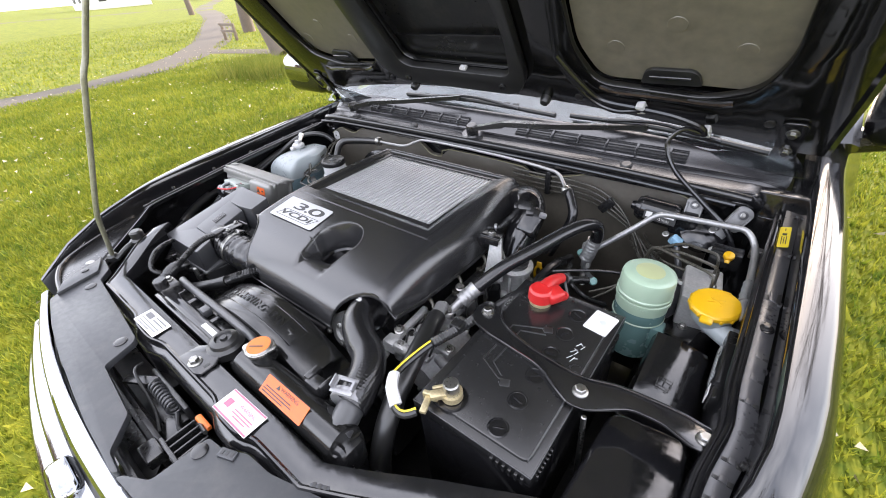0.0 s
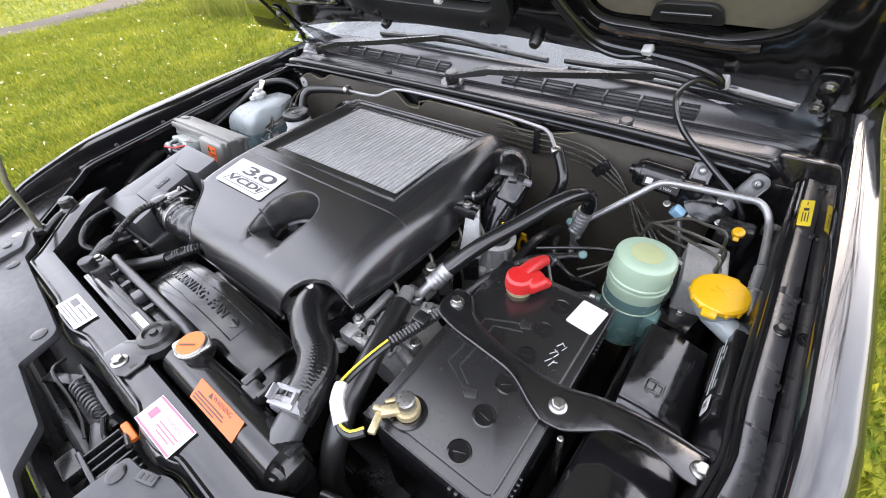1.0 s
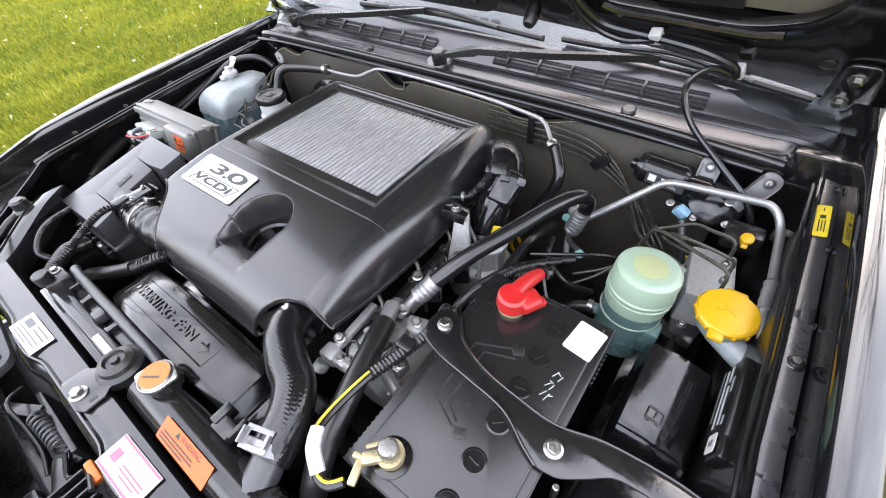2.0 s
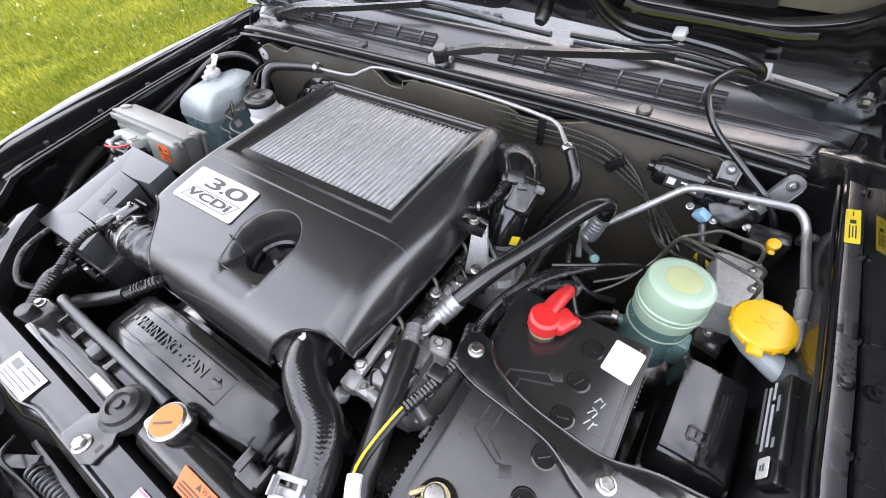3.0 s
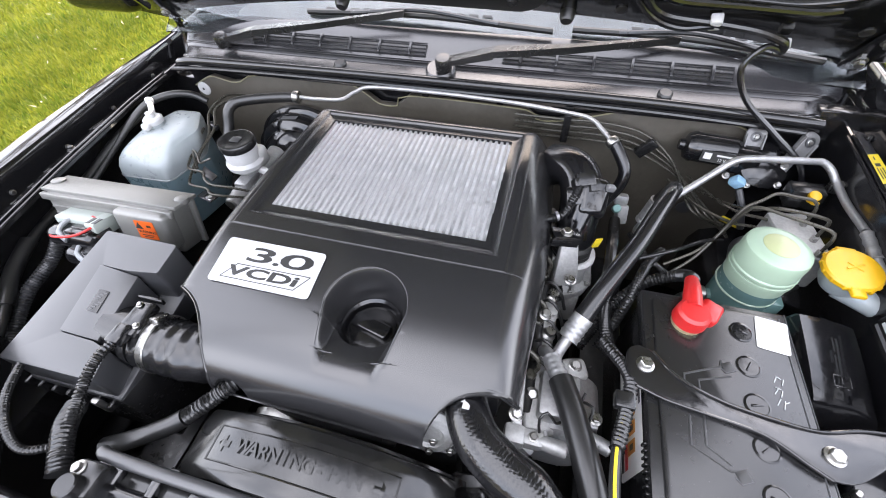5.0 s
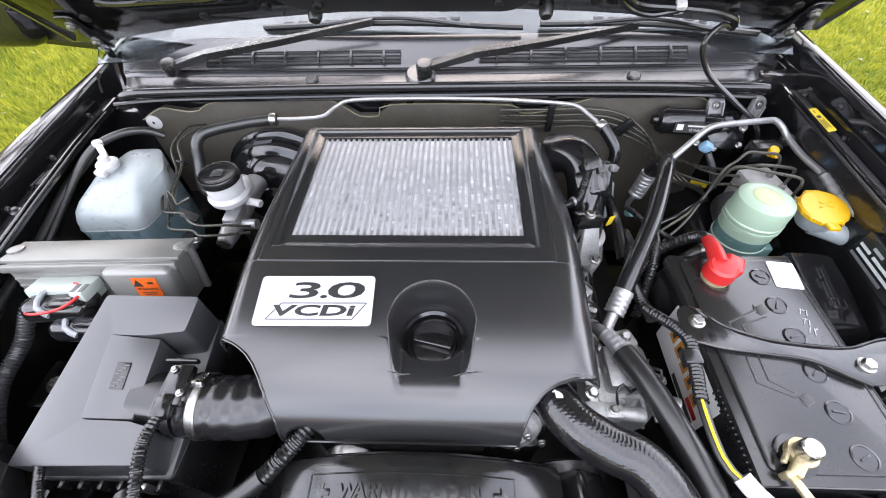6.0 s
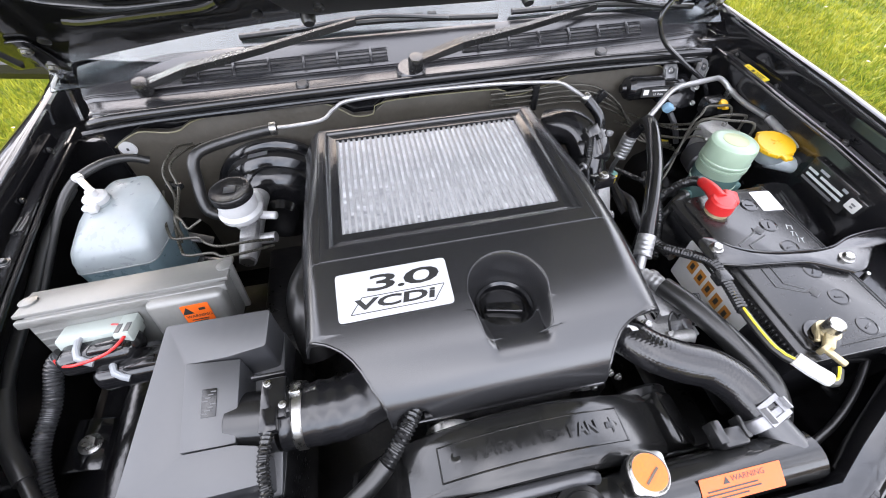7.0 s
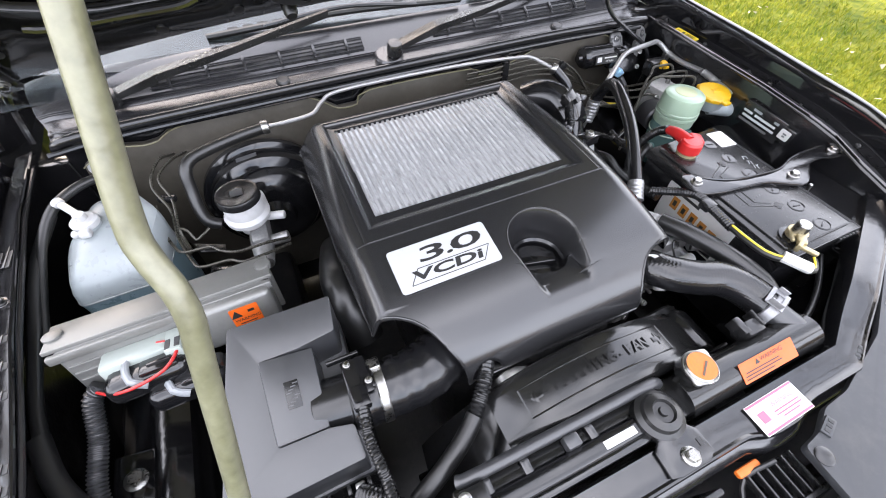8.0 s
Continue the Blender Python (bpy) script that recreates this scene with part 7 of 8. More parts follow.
part("sensor_body", merge(box((-0.264, 0.39, 0.979), (0.03, 0.05, 0.012), 0.003), box((-0.267, 0.364, 0.982), (0.021, 0.028, 0.015), 0.003), box((-0.252, 0.385, 0.977), (0.014, 0.03, 0.01), 0.003)), GLOSSY, maf)
for x, y in ((-0.271, 0.408), (-0.252, 0.379)):
    bolt((x, y, 0.986), (0, 0, 1), 0.006, maf)
part("rail", box((-0.274, 0.424, 0.974), (0.042, 0.005, 0.01), 0.002), PLASTIC, maf)
part("lead", tube([(-0.268, 0.35, 0.982), (-0.27, 0.335, 0.983), (-0.272, 0.315, 0.978), (-0.268, 0.28, 0.965), (-0.265, 0.25, 0.95), (-0.24, 0.215, 0.945)], 0.0065, 10, ribs=(0.0045, 0.0009)), PLASTIC, maf, "corrugated sensor lead")
duct2 = thing("intake_duct", (-0.19, 0.385, 0.93), "black ribbed rubber intake duct with a bright hose clamp", "duct")
part("bellows", tube([(-0.262, 0.381, 0.938), (-0.22, 0.38, 0.936), (-0.175, 0.385, 0.932), (-0.13, 0.41, 0.925), (-0.1, 0.45, 0.91)], (0.0385, 0.041), 36, 0.003, ribs=(0.022, 0.0007)), RUBBERG, duct2)
part("hose_clamp", lathe((-0.247, 0.381, 0.9375), (1, -0.03, -0.03), [(0.04, 0), (0.041, 0.0015), (0.041, 0.0105), (0.04, 0.012)], 36), STEEL, duct2, "bright steel worm-drive clamp")
part("clamp_screw", box((-0.241, 0.4, 0.973), (0.016, 0.022, 0.011), 0.003, pose(0, 0, 0, -30, 0, 0)), STEEL, duct2)
cd = thing("front_conduit", (-0.12, 0.31, 0.93), "black corrugated conduit leaving the engine cover", "cable")
part("sleeve", tube([(-0.09, 0.385, 0.93), (-0.098, 0.362, 0.945), (-0.112, 0.338, 0.948), (-0.132, 0.315, 0.942), (-0.15, 0.298, 0.935)], 0.0098, 14, ribs=(0.005, 0.0012)), PLASTIC, cd)
part("plain_sleeve", tube([(-0.145, 0.302, 0.937), (-0.165, 0.287, 0.93), (-0.2, 0.268, 0.92), (-0.245, 0.25, 0.905)], 0.0115, 14), RUBBER, cd)

# control unit
ecu = thing("engine_control_unit", (-0.46, 0.56, 0.9), "finned silver alloy engine control unit with an orange label", "control unit")
em = pose(-0.463, 0.567, 0.958, -14, 0, 2)
part("case", turn(box((0, 0, 0), (0.25, 0.042, 0.085), 0.006, None, 3), em), ECUM, ecu)
part("flange", turn(box((0, 0.008, 0.0445), (0.268, 0.05, 0.006), 0.0015), em), ECUM, ecu)
part("front_ledge", turn(box((0, -0.0215, 0.036), (0.262, 0.008, 0.012), 0.002), em), ECUM, ecu)
part("back_plate", turn(box((0, 0.025, 0), (0.262, 0.008, 0.088), 0.002), em), ECUM, ecu)
part("bulge", turn(box((0.077, -0.025, 0.006), (0.098, 0.03, 0.068), 0.008, None, 3), em), ECUM, ecu)
for k in range(4):
    part("ridge", turn(box((-0.07, -0.0215 + 0.0 * k, 0.03 - 0.013 * k), (0.1, 0.004, 0.004), 0.0015), em), ECUM, ecu)
for x in (-0.126, 0.126):
    part("mount_ear", turn(lathe((0, 0, 0), (0, 0, 1), [(0.011, 0), (0.011, 0.008), (0.006, 0.01), (0, 0.01)], 18), em @ pose(x, 0.01, 0.042)), ECUM, ecu)
pmx = em @ plane_on((0.088, -0.0405, 0.012), (1, 0, 0), (0, 0, 1))
ol = sticker("warning_label", pmx, 0.036, 0.034, ORANGE, ecu, "orange warning label with black print", 0.002)
part("warning_triangle", turn(prism([(-0.007, -0.006), (0.007, -0.006), (0, 0.006)], 0.0006, 0.0011, 0), pmx @ pose(-0.011, 0.008, 0)), INK, ol)
words("warning_text", "WARNING", 0.0068, pmx @ pose(0.001, -0.0035, 0.0007), INK, ol, 0.0002)
bars(pmx, [(0.0, -0.0095, 0.022, 0.0014), (0.0, -0.013, 0.018, 0.0014), (0.008, 0.008, 0.008, 0.004)], INK, ol)
pw = em @ plane_on((-0.02, -0.0213, 0.034), (1, 0, 0), (0, 0, 1))
wl = sticker("part_label", pw, 0.058, 0.009, WHITE, ecu, "white part label with unreadable print", 0.001)
bars(pw, [(-0.02 + 0.0105 * k, 0, 0.008, 0.004) for k in range(5)], GREYINK, wl)
con = part("connector", turn(merge(box((-0.04, -0.034, 0.004), (0.09, 0.034, 0.03), 0.004), box((0.0, -0.042, 0.012), (0.02, 0.04, 0.018), 0.003)), em), CONNP, ecu, "pale green-grey connector block")
for k in range(2):
    part("connector_window", turn(box((0.0055 * (2 * k - 1), -0.05, 0.0212), (0.006, 0.016, 0.001), 0), em), GREYP, con)
for dx, dy_, dz in ((-0.03, 0.026, -0.008), (0.006, 0.012, -0.034)):
    plug = part("plug", turn(merge(box((dx - 0.006, -0.082 + dy_, dz), (0.095, 0.046, 0.036), 0.013, None, 3), box((dx + 0.01, -0.088 + dy_, dz + 0.014), (0.046, 0.026, 0.012), 0.005), box((dx + 0.012, -0.09 + dy_, dz + 0.021), (0.028, 0.005, 0.004), 0.001)), em), GLOSSY, ecu, "black connector plug")
    part("lever", turn(tube([(dx - 0.02, -0.058 + dy_, dz + 0.019), (dx - 0.026, -0.08 + dy_, dz + 0.022), (dx - 0.022, -0.1 + dy_, dz + 0.014), (dx - 0.006, -0.105 + dy_, dz + 0.004)], 0.006, 10, flat=0.7), em), LEVERP, plug, "grey locking lever")
part("red_wire", turn(tube([(-0.1, -0.05, -0.012), (-0.075, -0.074, -0.002), (-0.045, -0.086, 0.006), (-0.012, -0.08, 0.01), (0.004, -0.06, 0.016), (0.0, -0.044, 0.018), (-0.02, -0.036, 0.018)], 0.0021, 8), em), RED, ecu, "red wire")
lo = thing("wiring_loom", (-0.6, 0.5, 0.9), "black corrugated wiring loom dropping from the control unit", "cable", "wiring looms")
part("sleeve", tube([(-0.565, 0.53, 0.945), (-0.58, 0.518, 0.935), (-0.588, 0.48, 0.905), (-0.595, 0.42, 0.885), (-0.58, 0.36, 0.86), (-0.55, 0.3, 0.83)], 0.0105, 14, 0.0015, ribs=(0.005, 0.0013)), GREYP, lo)
part("wing_bracket", box((-0.605, 0.458, 0.79), (0.05, 0.08, 0.012), 0.004, pose(0, 0, 0, 0, 18, 0)), PAINT_IN, body)
bolt((-0.6, 0.456, 0.797), (0.3, 0, 1), 0.02, body)
lo2 = thing("wiring_loom", (-0.64, 0.6, 0.9), "smooth black hose along the inner wing", "cable", "wiring looms")
part("sleeve", tube([(-0.63, 0.84, 0.99), (-0.655, 0.76, 0.965), (-0.662, 0.66, 0.935), (-0.65, 0.54, 0.925), (-0.63, 0.46, 0.915), (-0.6, 0.4, 0.9), (-0.56, 0.34, 0.89), (-0.5, 0.26, 0.9), (-0.42, 0.22, 0.93)], 0.0085, 12), RUBBER, lo2)
part("sleeve_end", tube([(-0.645, 0.5, 0.922), (-0.625, 0.44, 0.91), (-0.59, 0.385, 0.897)], 0.0125, 12), RUBBER, lo2)

# screen-wash and coolant bottle
wb = thing("coolant_bottle", (-0.56, 0.77, 0.78), "milky plastic coolant bottle with pale blue fluid", "bottle")


def bottle_ring(z, s, lean=0.0):
    base = [(-0.62, 0.685), (-0.488, 0.69), (-0.47, 0.79), (-0.52, 0.875), (-0.6, 0.87), (-0.632, 0.77)]
    cx, cy = -0.555, 0.78
    return [(cx + (x - cx) * s * 0.94 + lean * 0.5, cy + (y - cy) * s * 0.95 + lean, z) for x, y in round_poly(base, 0.018, 4)]


part("lower_body", loft([bottle_ring(0.8, 0.93), bottle_ring(0.803, 0.98), bottle_ring(0.83, 1.0), bottle_ring(0.925, 1.0)], True, True), MILKB, wb)
part("upper_body", loft([bottle_ring(0.925, 1.0), bottle_ring(0.943, 0.985, 0.002), bottle_ring(0.957, 0.95, 0.006), bottle_ring(0.968, 0.885, 0.012), bottle_ring(0.976, 0.8, 0.018), bottle_ring(0.981, 0.66, 0.022), bottle_ring(0.983, 0.3, 0.024)], True, True), MILK, wb)
part("mould_seam", loft([bottle_ring(0.924, 1.0), bottle_ring(0.9245, 1.012), bottle_ring(0.9265, 1.012), bottle_ring(0.927, 1.0)], True), MILK, wb)
part("neck", lathe((-0.578, 0.8, 0.975), (0, 0, 1), [(0.022, 0), (0.018, 0.012), (0.018, 0.018)], 24), MILK, wb)
capb = part("cap", merge(lathe((-0.578, 0.8, 0.987), (0, 0, 1), [(0.0185, 0), (0.0195, 0.002), (0.0195, 0.009), (0.016, 0.012), (0.009, 0.013), (0.008, 0.022), (0, 0.023)], 24), box((-0.578, 0.778, 0.988), (0.016, 0.016, 0.012), 0.004, None, 3), box((-0.592, 0.786, 0.984), (0.014, 0.012, 0.01), 0.003, None, 3)), WHITEP, wb, "white push-on cap")
part("spout", cyl((-0.585, 0.812, 1.0), (-0.609, 0.84, 1.012), 0.0058, seg=12), WHITEP, capb)
part("spout_end", cyl((-0.604, 0.834, 1.0095), (-0.61, 0.8405, 1.0125), 0.0085, seg=12), WHITEP, capb)
part("overflow_hose", tube([(-0.52, 0.9, 0.985), (-0.545, 0.893, 1.002), (-0.58, 0.872, 1.01), (-0.618, 0.838, 1.003), (-0.643, 0.79, 0.978), (-0.655, 0.72, 0.945), (-0.66, 0.62, 0.91)], 0.0075, 12), RUBBER, wb)

part("wire_clip", tube([(-0.452, 0.735, 0.935), (-0.453, 0.742, 0.958), (-0.452, 0.749, 0.971), (-0.443, 0.744, 0.966), (-0.437, 0.735, 0.952), (-0.424, 0.735, 0.958), (-0.412, 0.742, 0.962)], 0.0021, 8, 0.004), LINE, wb)

# brake booster and master cylinder
bb = thing("brake_booster", (-0.33, 0.88, 0.8), "gloss black round brake booster on the firewall", "brake booster")
part("drum", lathe((-0.318, 0.955, 0.845), (0, -1, 0), [(0.12, 0), (0.128, 0.01), (0.128, 0.022), (0.122, 0.027), (0.116, 0.029), (0.113, 0.034), (0.113, 0.046), (0.116, 0.05), (0.116, 0.056), (0.11, 0.061), (0.1, 0.066), (0.094, 0.082), (0.08, 0.094), (0.06, 0.1), (0.042, 0.102), (0.035, 0.12), (0, 0.122)], 64), GLOSSY, bb)
bl = plane_on((-0.333, 0.915, 0.9575), (1, 0, 0.12), (0, 1, 0.0))
sticker("label", bl, 0.04, 0.012, GREYINK, bb, "faded grey label", 0.001)
mc = thing("brake_master_cylinder", (-0.352, 0.76, 0.85), "white brake fluid reservoir with black cap on an alloy cylinder", "master cylinder")
part("cylinder", merge(lathe((-0.345, 0.85, 0.905), (-0.02, -1, 0), [(0.022, 0), (0.02, 0.02), (0.019, 0.13), (0.017, 0.15), (0.014, 0.17), (0.0, 0.171)], 24), cyl((-0.345, 0.73, 0.905), (-0.3, 0.725, 0.91), 0.01, seg=16), box((-0.345, 0.74, 0.92), (0.03, 0.05, 0.02), 0.006)), ALU, mc)
part("end_nut", lathe((-0.349, 0.69, 0.905), (-0.02, -1, 0), [(0.015, 0), (0.015, 0.01), (0.012, 0.012)], 6), STEEL, mc)
part("reservoir", merge(lathe((-0.353, 0.768, 0.915), (0, 0, 1), [(0.021, 0), (0.024, 0.012), (0.032, 0.022), (0.037, 0.027), (0.0385, 0.036), (0.035, 0.041), (0.0335, 0.043), (0.033, 0.066), (0.031, 0.07)], 32), box((-0.332, 0.785, 0.952), (0.03, 0.034, 0.04), 0.011, None, 3), cyl((-0.325, 0.765, 0.932), (-0.295, 0.757, 0.932), 0.0075, seg=14)), WHITEP, mc)
capm = part("cap", lathe((-0.3545, 0.768, 0.982), (0, 0, 1), [(0.0335, 0), (0.0355, 0.002), (0.0355, 0.012), (0.0335, 0.0155), (0.03, 0.016), (0.026, 0.0145), (0.012, 0.0145), (0.011, 0.0135), (0, 0.0135)], 40), PLASTIC, mc, "black ribbed screw cap")
part("cap_mark", box((-0.3545, 0.768, 0.997), (0.02, 0.016, 0.001), 0.0004), GREYP, capm)
for r_ in ([(-0.3, 0.705, 0.925), (-0.332, 0.689, 0.945), (-0.378, 0.686, 0.947), (-0.405, 0.7, 0.947), (-0.42, 0.717, 0.945), (-0.46, 0.724, 0.943), (-0.475, 0.745, 0.943), (-0.487, 0.785, 0.95), (-0.49, 0.83, 0.965)], [(-0.3, 0.695, 0.92), (-0.346, 0.674, 0.935), (-0.377, 0.673, 0.935), (-0.398, 0.687, 0.933), (-0.44, 0.693, 0.93), (-0.453, 0.71, 0.932), (-0.466, 0.76, 0.945), (-0.47, 0.815, 0.96), (-0.487, 0.86, 0.985), (-0.47, 0.905, 1.0), (-0.45, 0.94, 0.985)], [(-0.455, 0.725, 0.93), (-0.462, 0.77, 0.95), (-0.463, 0.83, 0.967), (-0.474, 0.868, 0.99), (-0.452, 0.905, 0.995), (-0.43, 0.945, 0.98)]):
    part("brake_line", tube(r_, 0.0025, 8, 0.005), LINE, mc)
part("line_clamp", box((-0.472, 0.84, 0.966), (0.03, 0.012, 0.012), 0.003, pose(0, 0, 0, 0, 0, -20)), PLASTIC, mc)
part("line_stay", prism([(-0.449, 0.749), (-0.4, 0.726), (-0.401, 0.71), (-0.438, 0.724)], 0.93, 0.933, 0.001), DARK, mc)
part("line_bracket", prism([(-0.44, 0.69), (-0.4, 0.68), (-0.395, 0.7), (-0.435, 0.715)], 0.9, 0.903, 0.001), PAINT_IN, mc)
bolt((-0.405, 0.69, 0.903), (0, 0, 1), 0.009, mc)
tb = thing("turbo_hose", (-0.24, 0.55, 0.85), "matt black rubber turbo hose beside the engine", "hose")
part("hose", tube([(-0.235, 0.5, 0.86), (-0.242, 0.54, 0.905), (-0.245, 0.58, 0.915), (-0.24, 0.63, 0.9), (-0.23, 0.7, 0.86)], 0.03, 20, 0.006), RUBBER, tb)

# ---- radiator and fan ----
rad = thing("radiator", (0.08, 0.21, 0.6), "black radiator with rounded top tank, orange label and pressure cap", "radiator")
part("tank", merge(tube([(0.1, 0.213, 0.938), (0.34, 0.213, 0.938)], 0.027, 24, 1, smooth=False), box((0.07, 0.215, 0.925), (0.56, 0.05, 0.04), 0.008)), FANM, rad)
part("core", box((0.07, 0.215, 0.72), (0.56, 0.04, 0.4), 0.006), DARK, rad)
part("filler_neck", lathe((0.131, 0.228, 0.955), (0, 0, 1), [(0.022, 0), (0.02, 0.008), (0.02, 0.018)], 24), FANM, rad)
lobes = [((0.0225 + 0.0055 * max(0.0, math.cos(2 * a)) ** 6) * math.cos(a + 0.6), (0.0225 + 0.0055 * max(0.0, math.cos(2 * a)) ** 6) * math.sin(a + 0.6)) for a in (2 * math.pi * k / 72 for k in range(72))]
capr = part("pressure_cap", merge(prism(lobes, 0.0, 0.0055, 0.0018, m=Matrix.Translation((0.131, 0.228, 0.9735))), lathe((0.131, 0.228, 0.977), (0, 0, 1), [(0.0205, 0), (0.0205, 0.003), (0.0185, 0.0048), (0, 0.005)], 36)), STEEL, rad, "zinc pressure cap with orange disc")
part("cap_disc", lathe((0.131, 0.228, 0.9815), (0, 0, 1), [(0.0182, 0), (0.0182, 0.0008), (0.0, 0.0012)], 32), ORANGEC, capr)
part("cap_print", box((0.131, 0.224, 0.9832), (0.022, 0.0025, 0.0003), 0, pose(0, 0, 0, 0, 0, 35)), BARK, capr)
om = plane_on((0.232, 0.2, 0.9622), (1, 0.0, 0.0), (0, 0.88, 0.5))
ob_ = sticker("warning_label", om, 0.098, 0.026, ORANGE, rad, "orange warning label with black print", 0.001)
words("warning_text", "WARNING", 0.0085, om @ pose(0.008, 0.007, 0.0007), INK, ob_, 0.0002)
part("warning_triangle", turn(prism([(-0.004, -0.0035), (0.004, -0.0035), (0, 0.0035)], 0.0006, 0.001, 0), om @ pose(-0.018, 0.007, 0)), INK, ob_)
bars(om, [(-0.012, -0.001, 0.06, 0.0015), (-0.012, -0.005, 0.066, 0.0015), (-0.02, -0.009, 0.05, 0.0015)], INK, ob_)
part("outlet", tube([(0.325, 0.215, 0.945), (0.318, 0.235, 0.948), (0.31, 0.26, 0.953)], 0.0195, 20), GREYP, rad)
part("end_boss", merge(lathe((0.338, 0.2, 0.93), (0.35, -0.75, 0.5), [(0.016, -0.025), (0.018, 0), (0.018, 0.008), (0.014, 0.012), (0.006, 0.013), (0, 0.011)], 24), box((0.34, 0.215, 0.918), (0.036, 0.04, 0.05), 0.01)), PLASTIC, rad)
for k in range(16):
    part("boss_rib", box((0.352 + 0.0065 * (k % 4), 0.178 - 0.003 * (k // 4), 0.922 - 0.0085 * (k // 4)), (0.0038, 0.006, 0.005), 0.001), GLOSSY, rad)
part("mount_bush", lathe((0.054, 0.206, 0.945), (0, 0, 1), [(0.03, 0), (0.03, 0.014), (0.024, 0.018), (0.022, 0.024), (0.014, 0.028), (0.012, 0.024), (0.006, 0.024), (0.005, 0.028), (0, 0.028)], 32), RUBBER, rad, "round rubber mounting bush")
cond = thing("condenser", (-0.06, 0.19, 0.6), "grey condenser header with a bright pipe behind the crossmember", "condenser")
part("header", box((-0.065, 0.207, 0.945), (0.24, 0.026, 0.022), 0.0095, None, 4), GLOSSY, cond)
part("top_channel", box((-0.07, 0.192, 0.938), (0.27, 0.01, 0.03), 0.003), PAINT_IN, cond)
part("pipe", tube([(-0.2, 0.243, 0.955), (-0.17, 0.24, 0.958), (0.05, 0.24, 0.958), (0.085, 0.238, 0.95)], 0.0072, 12), GREYP, cond)
part("pipe_label", box((-0.005, 0.205, 0.9563), (0.045, 0.009, 0.001), 0), WHITE, cond)
part("connector", box((-0.06, 0.225, 0.955), (0.02, 0.016, 0.016), 0.003), GREYP, cond)
for x in (-0.17, -0.12, -0.03):
    part("pipe_clamp", box((x, 0.228, 0.948), (0.012, 0.03, 0.01), 0.003), PAINT_IN, cond)
part("mount_block", merge(box((-0.19, 0.215, 0.955), (0.035, 0.035, 0.03), 0.006), cyl((-0.19, 0.205, 0.965), (-0.19, 0.205, 0.985), 0.012)), PLASTIC, cond)
bolt((-0.2, 0.222, 0.97), (0, 0, 1), 0.01, cond)

shr = thing("fan_shroud", (0.03, 0.29, 0.6), "dusty black fan shroud with raised warning lettering", "fan shroud")
FX, FZ, FR = 0.03, 0.672, 0.3
SECTION = ((0.246, -0.05), (0.246, -0.012), (0.249, -0.005), (0.256, -0.002), (0.262, -0.0012), (0.308, -0.0006), (0.314, -0.0012), (0.322, -0.005), (0.325, -0.012), (0.325, -0.05))
rows = []
for i in range(57):
    a = radians(56 + 64.5 * i / 56)
    cx, cz = math.cos(a), math.sin(a)
    rows.append([(FX + cx * (FR + r), y, FZ + cz * (FR + r)) for y, r in SECTION])
part("ring", loft(rows, caps=True), FANM, shr, "raised glossy top of the shroud with moulded lettering")
rows = []
for i in range(61):
    a = radians(25 + 130 * i / 60)
    cx, cz = math.cos(a), math.sin(a)
    rows.append([(FX + cx * (FR + r), y, FZ + cz * (FR + r)) for y, r in ((0.246, -0.09), (0.246, -0.034), (0.252, -0.03), (0.3, -0.031), (0.333, -0.036), (0.336, -0.06))])
part("lower_ring", loft(rows), FANM, shr)
part("front_plate", prism([(-0.15, 0.246), (0.26, 0.246), (0.26, 0.252), (-0.15, 0.252)], 0.5, 0.9, 0.002), FANM, shr)
# lettering laid round the ring: each character on its own tangent, an arrow at each end, a border round all


def on_ring(deg, y, lift=0.0):
    a = radians(deg)
    n_ = Vector((math.cos(a), 0, math.sin(a)))
    return plane_on(Vector((FX, y, FZ)) + n_ * (FR - 0.001 + lift), (math.sin(a), 0, -math.cos(a)), (0, 1, 0))


for i, ch in enumerate("WARNING-FAN"):
    words("raised_letter", ch, 0.0205, on_ring(103.2 - 2.62 * i, 0.286, 0.0008), FANM, shr, 0.0018, "", 1.0, 0.0003)
for deg, sgn in ((109.0, -1), (71.8, 1)):
    part("raised_arrow", turn(prism([(sgn * x, y) for x, y in ((0.009, 0.0), (0.0, 0.009), (0.0, 0.0035), (-0.008, 0.0035), (-0.008, -0.0035), (0.0, -0.0035), (0.0, -0.009))][::sgn], 0, 0.0012, 0.0003), on_ring(deg, 0.286)), FANM, shr)
for y in (0.267, 0.304):
    part("letter_border", tube([on_ring(112.5 - 2.2 * k, y).translation for k in range(21)], 0.0011, 6), FANM, shr)
for b in (112.5, 68.5):
    part("letter_border", tube([on_ring(b, y).translation for y in (0.267, 0.304)], 0.0011, 6), FANM, shr)
part("side_step", box((0.215, 0.29, 0.86), (0.05, 0.075, 0.09), 0.01, pose(0, 0, 0, 0, 38, 0)), FANM, shr)
part("clip_tower", merge(box((0.25, 0.243, 0.955), (0.03, 0.02, 0.03), 0.003), box((0.235, 0.25, 0.962), (0.012, 0.025, 0.02), 0.002), box((0.266, 0.25, 0.962), (0.006, 0.025, 0.02), 0.002)), PLASTIC, shr)
fan = thing("cooling_fan", (FX, 0.3, FZ), "black plastic cooling fan inside the shroud", "fan")
part("hub", lathe((FX, 0.33, FZ), (0, -1, 0), [(0.06, 0), (0.07, 0.02), (0.06, 0.04), (0, 0.04)], 28), DARK, fan)
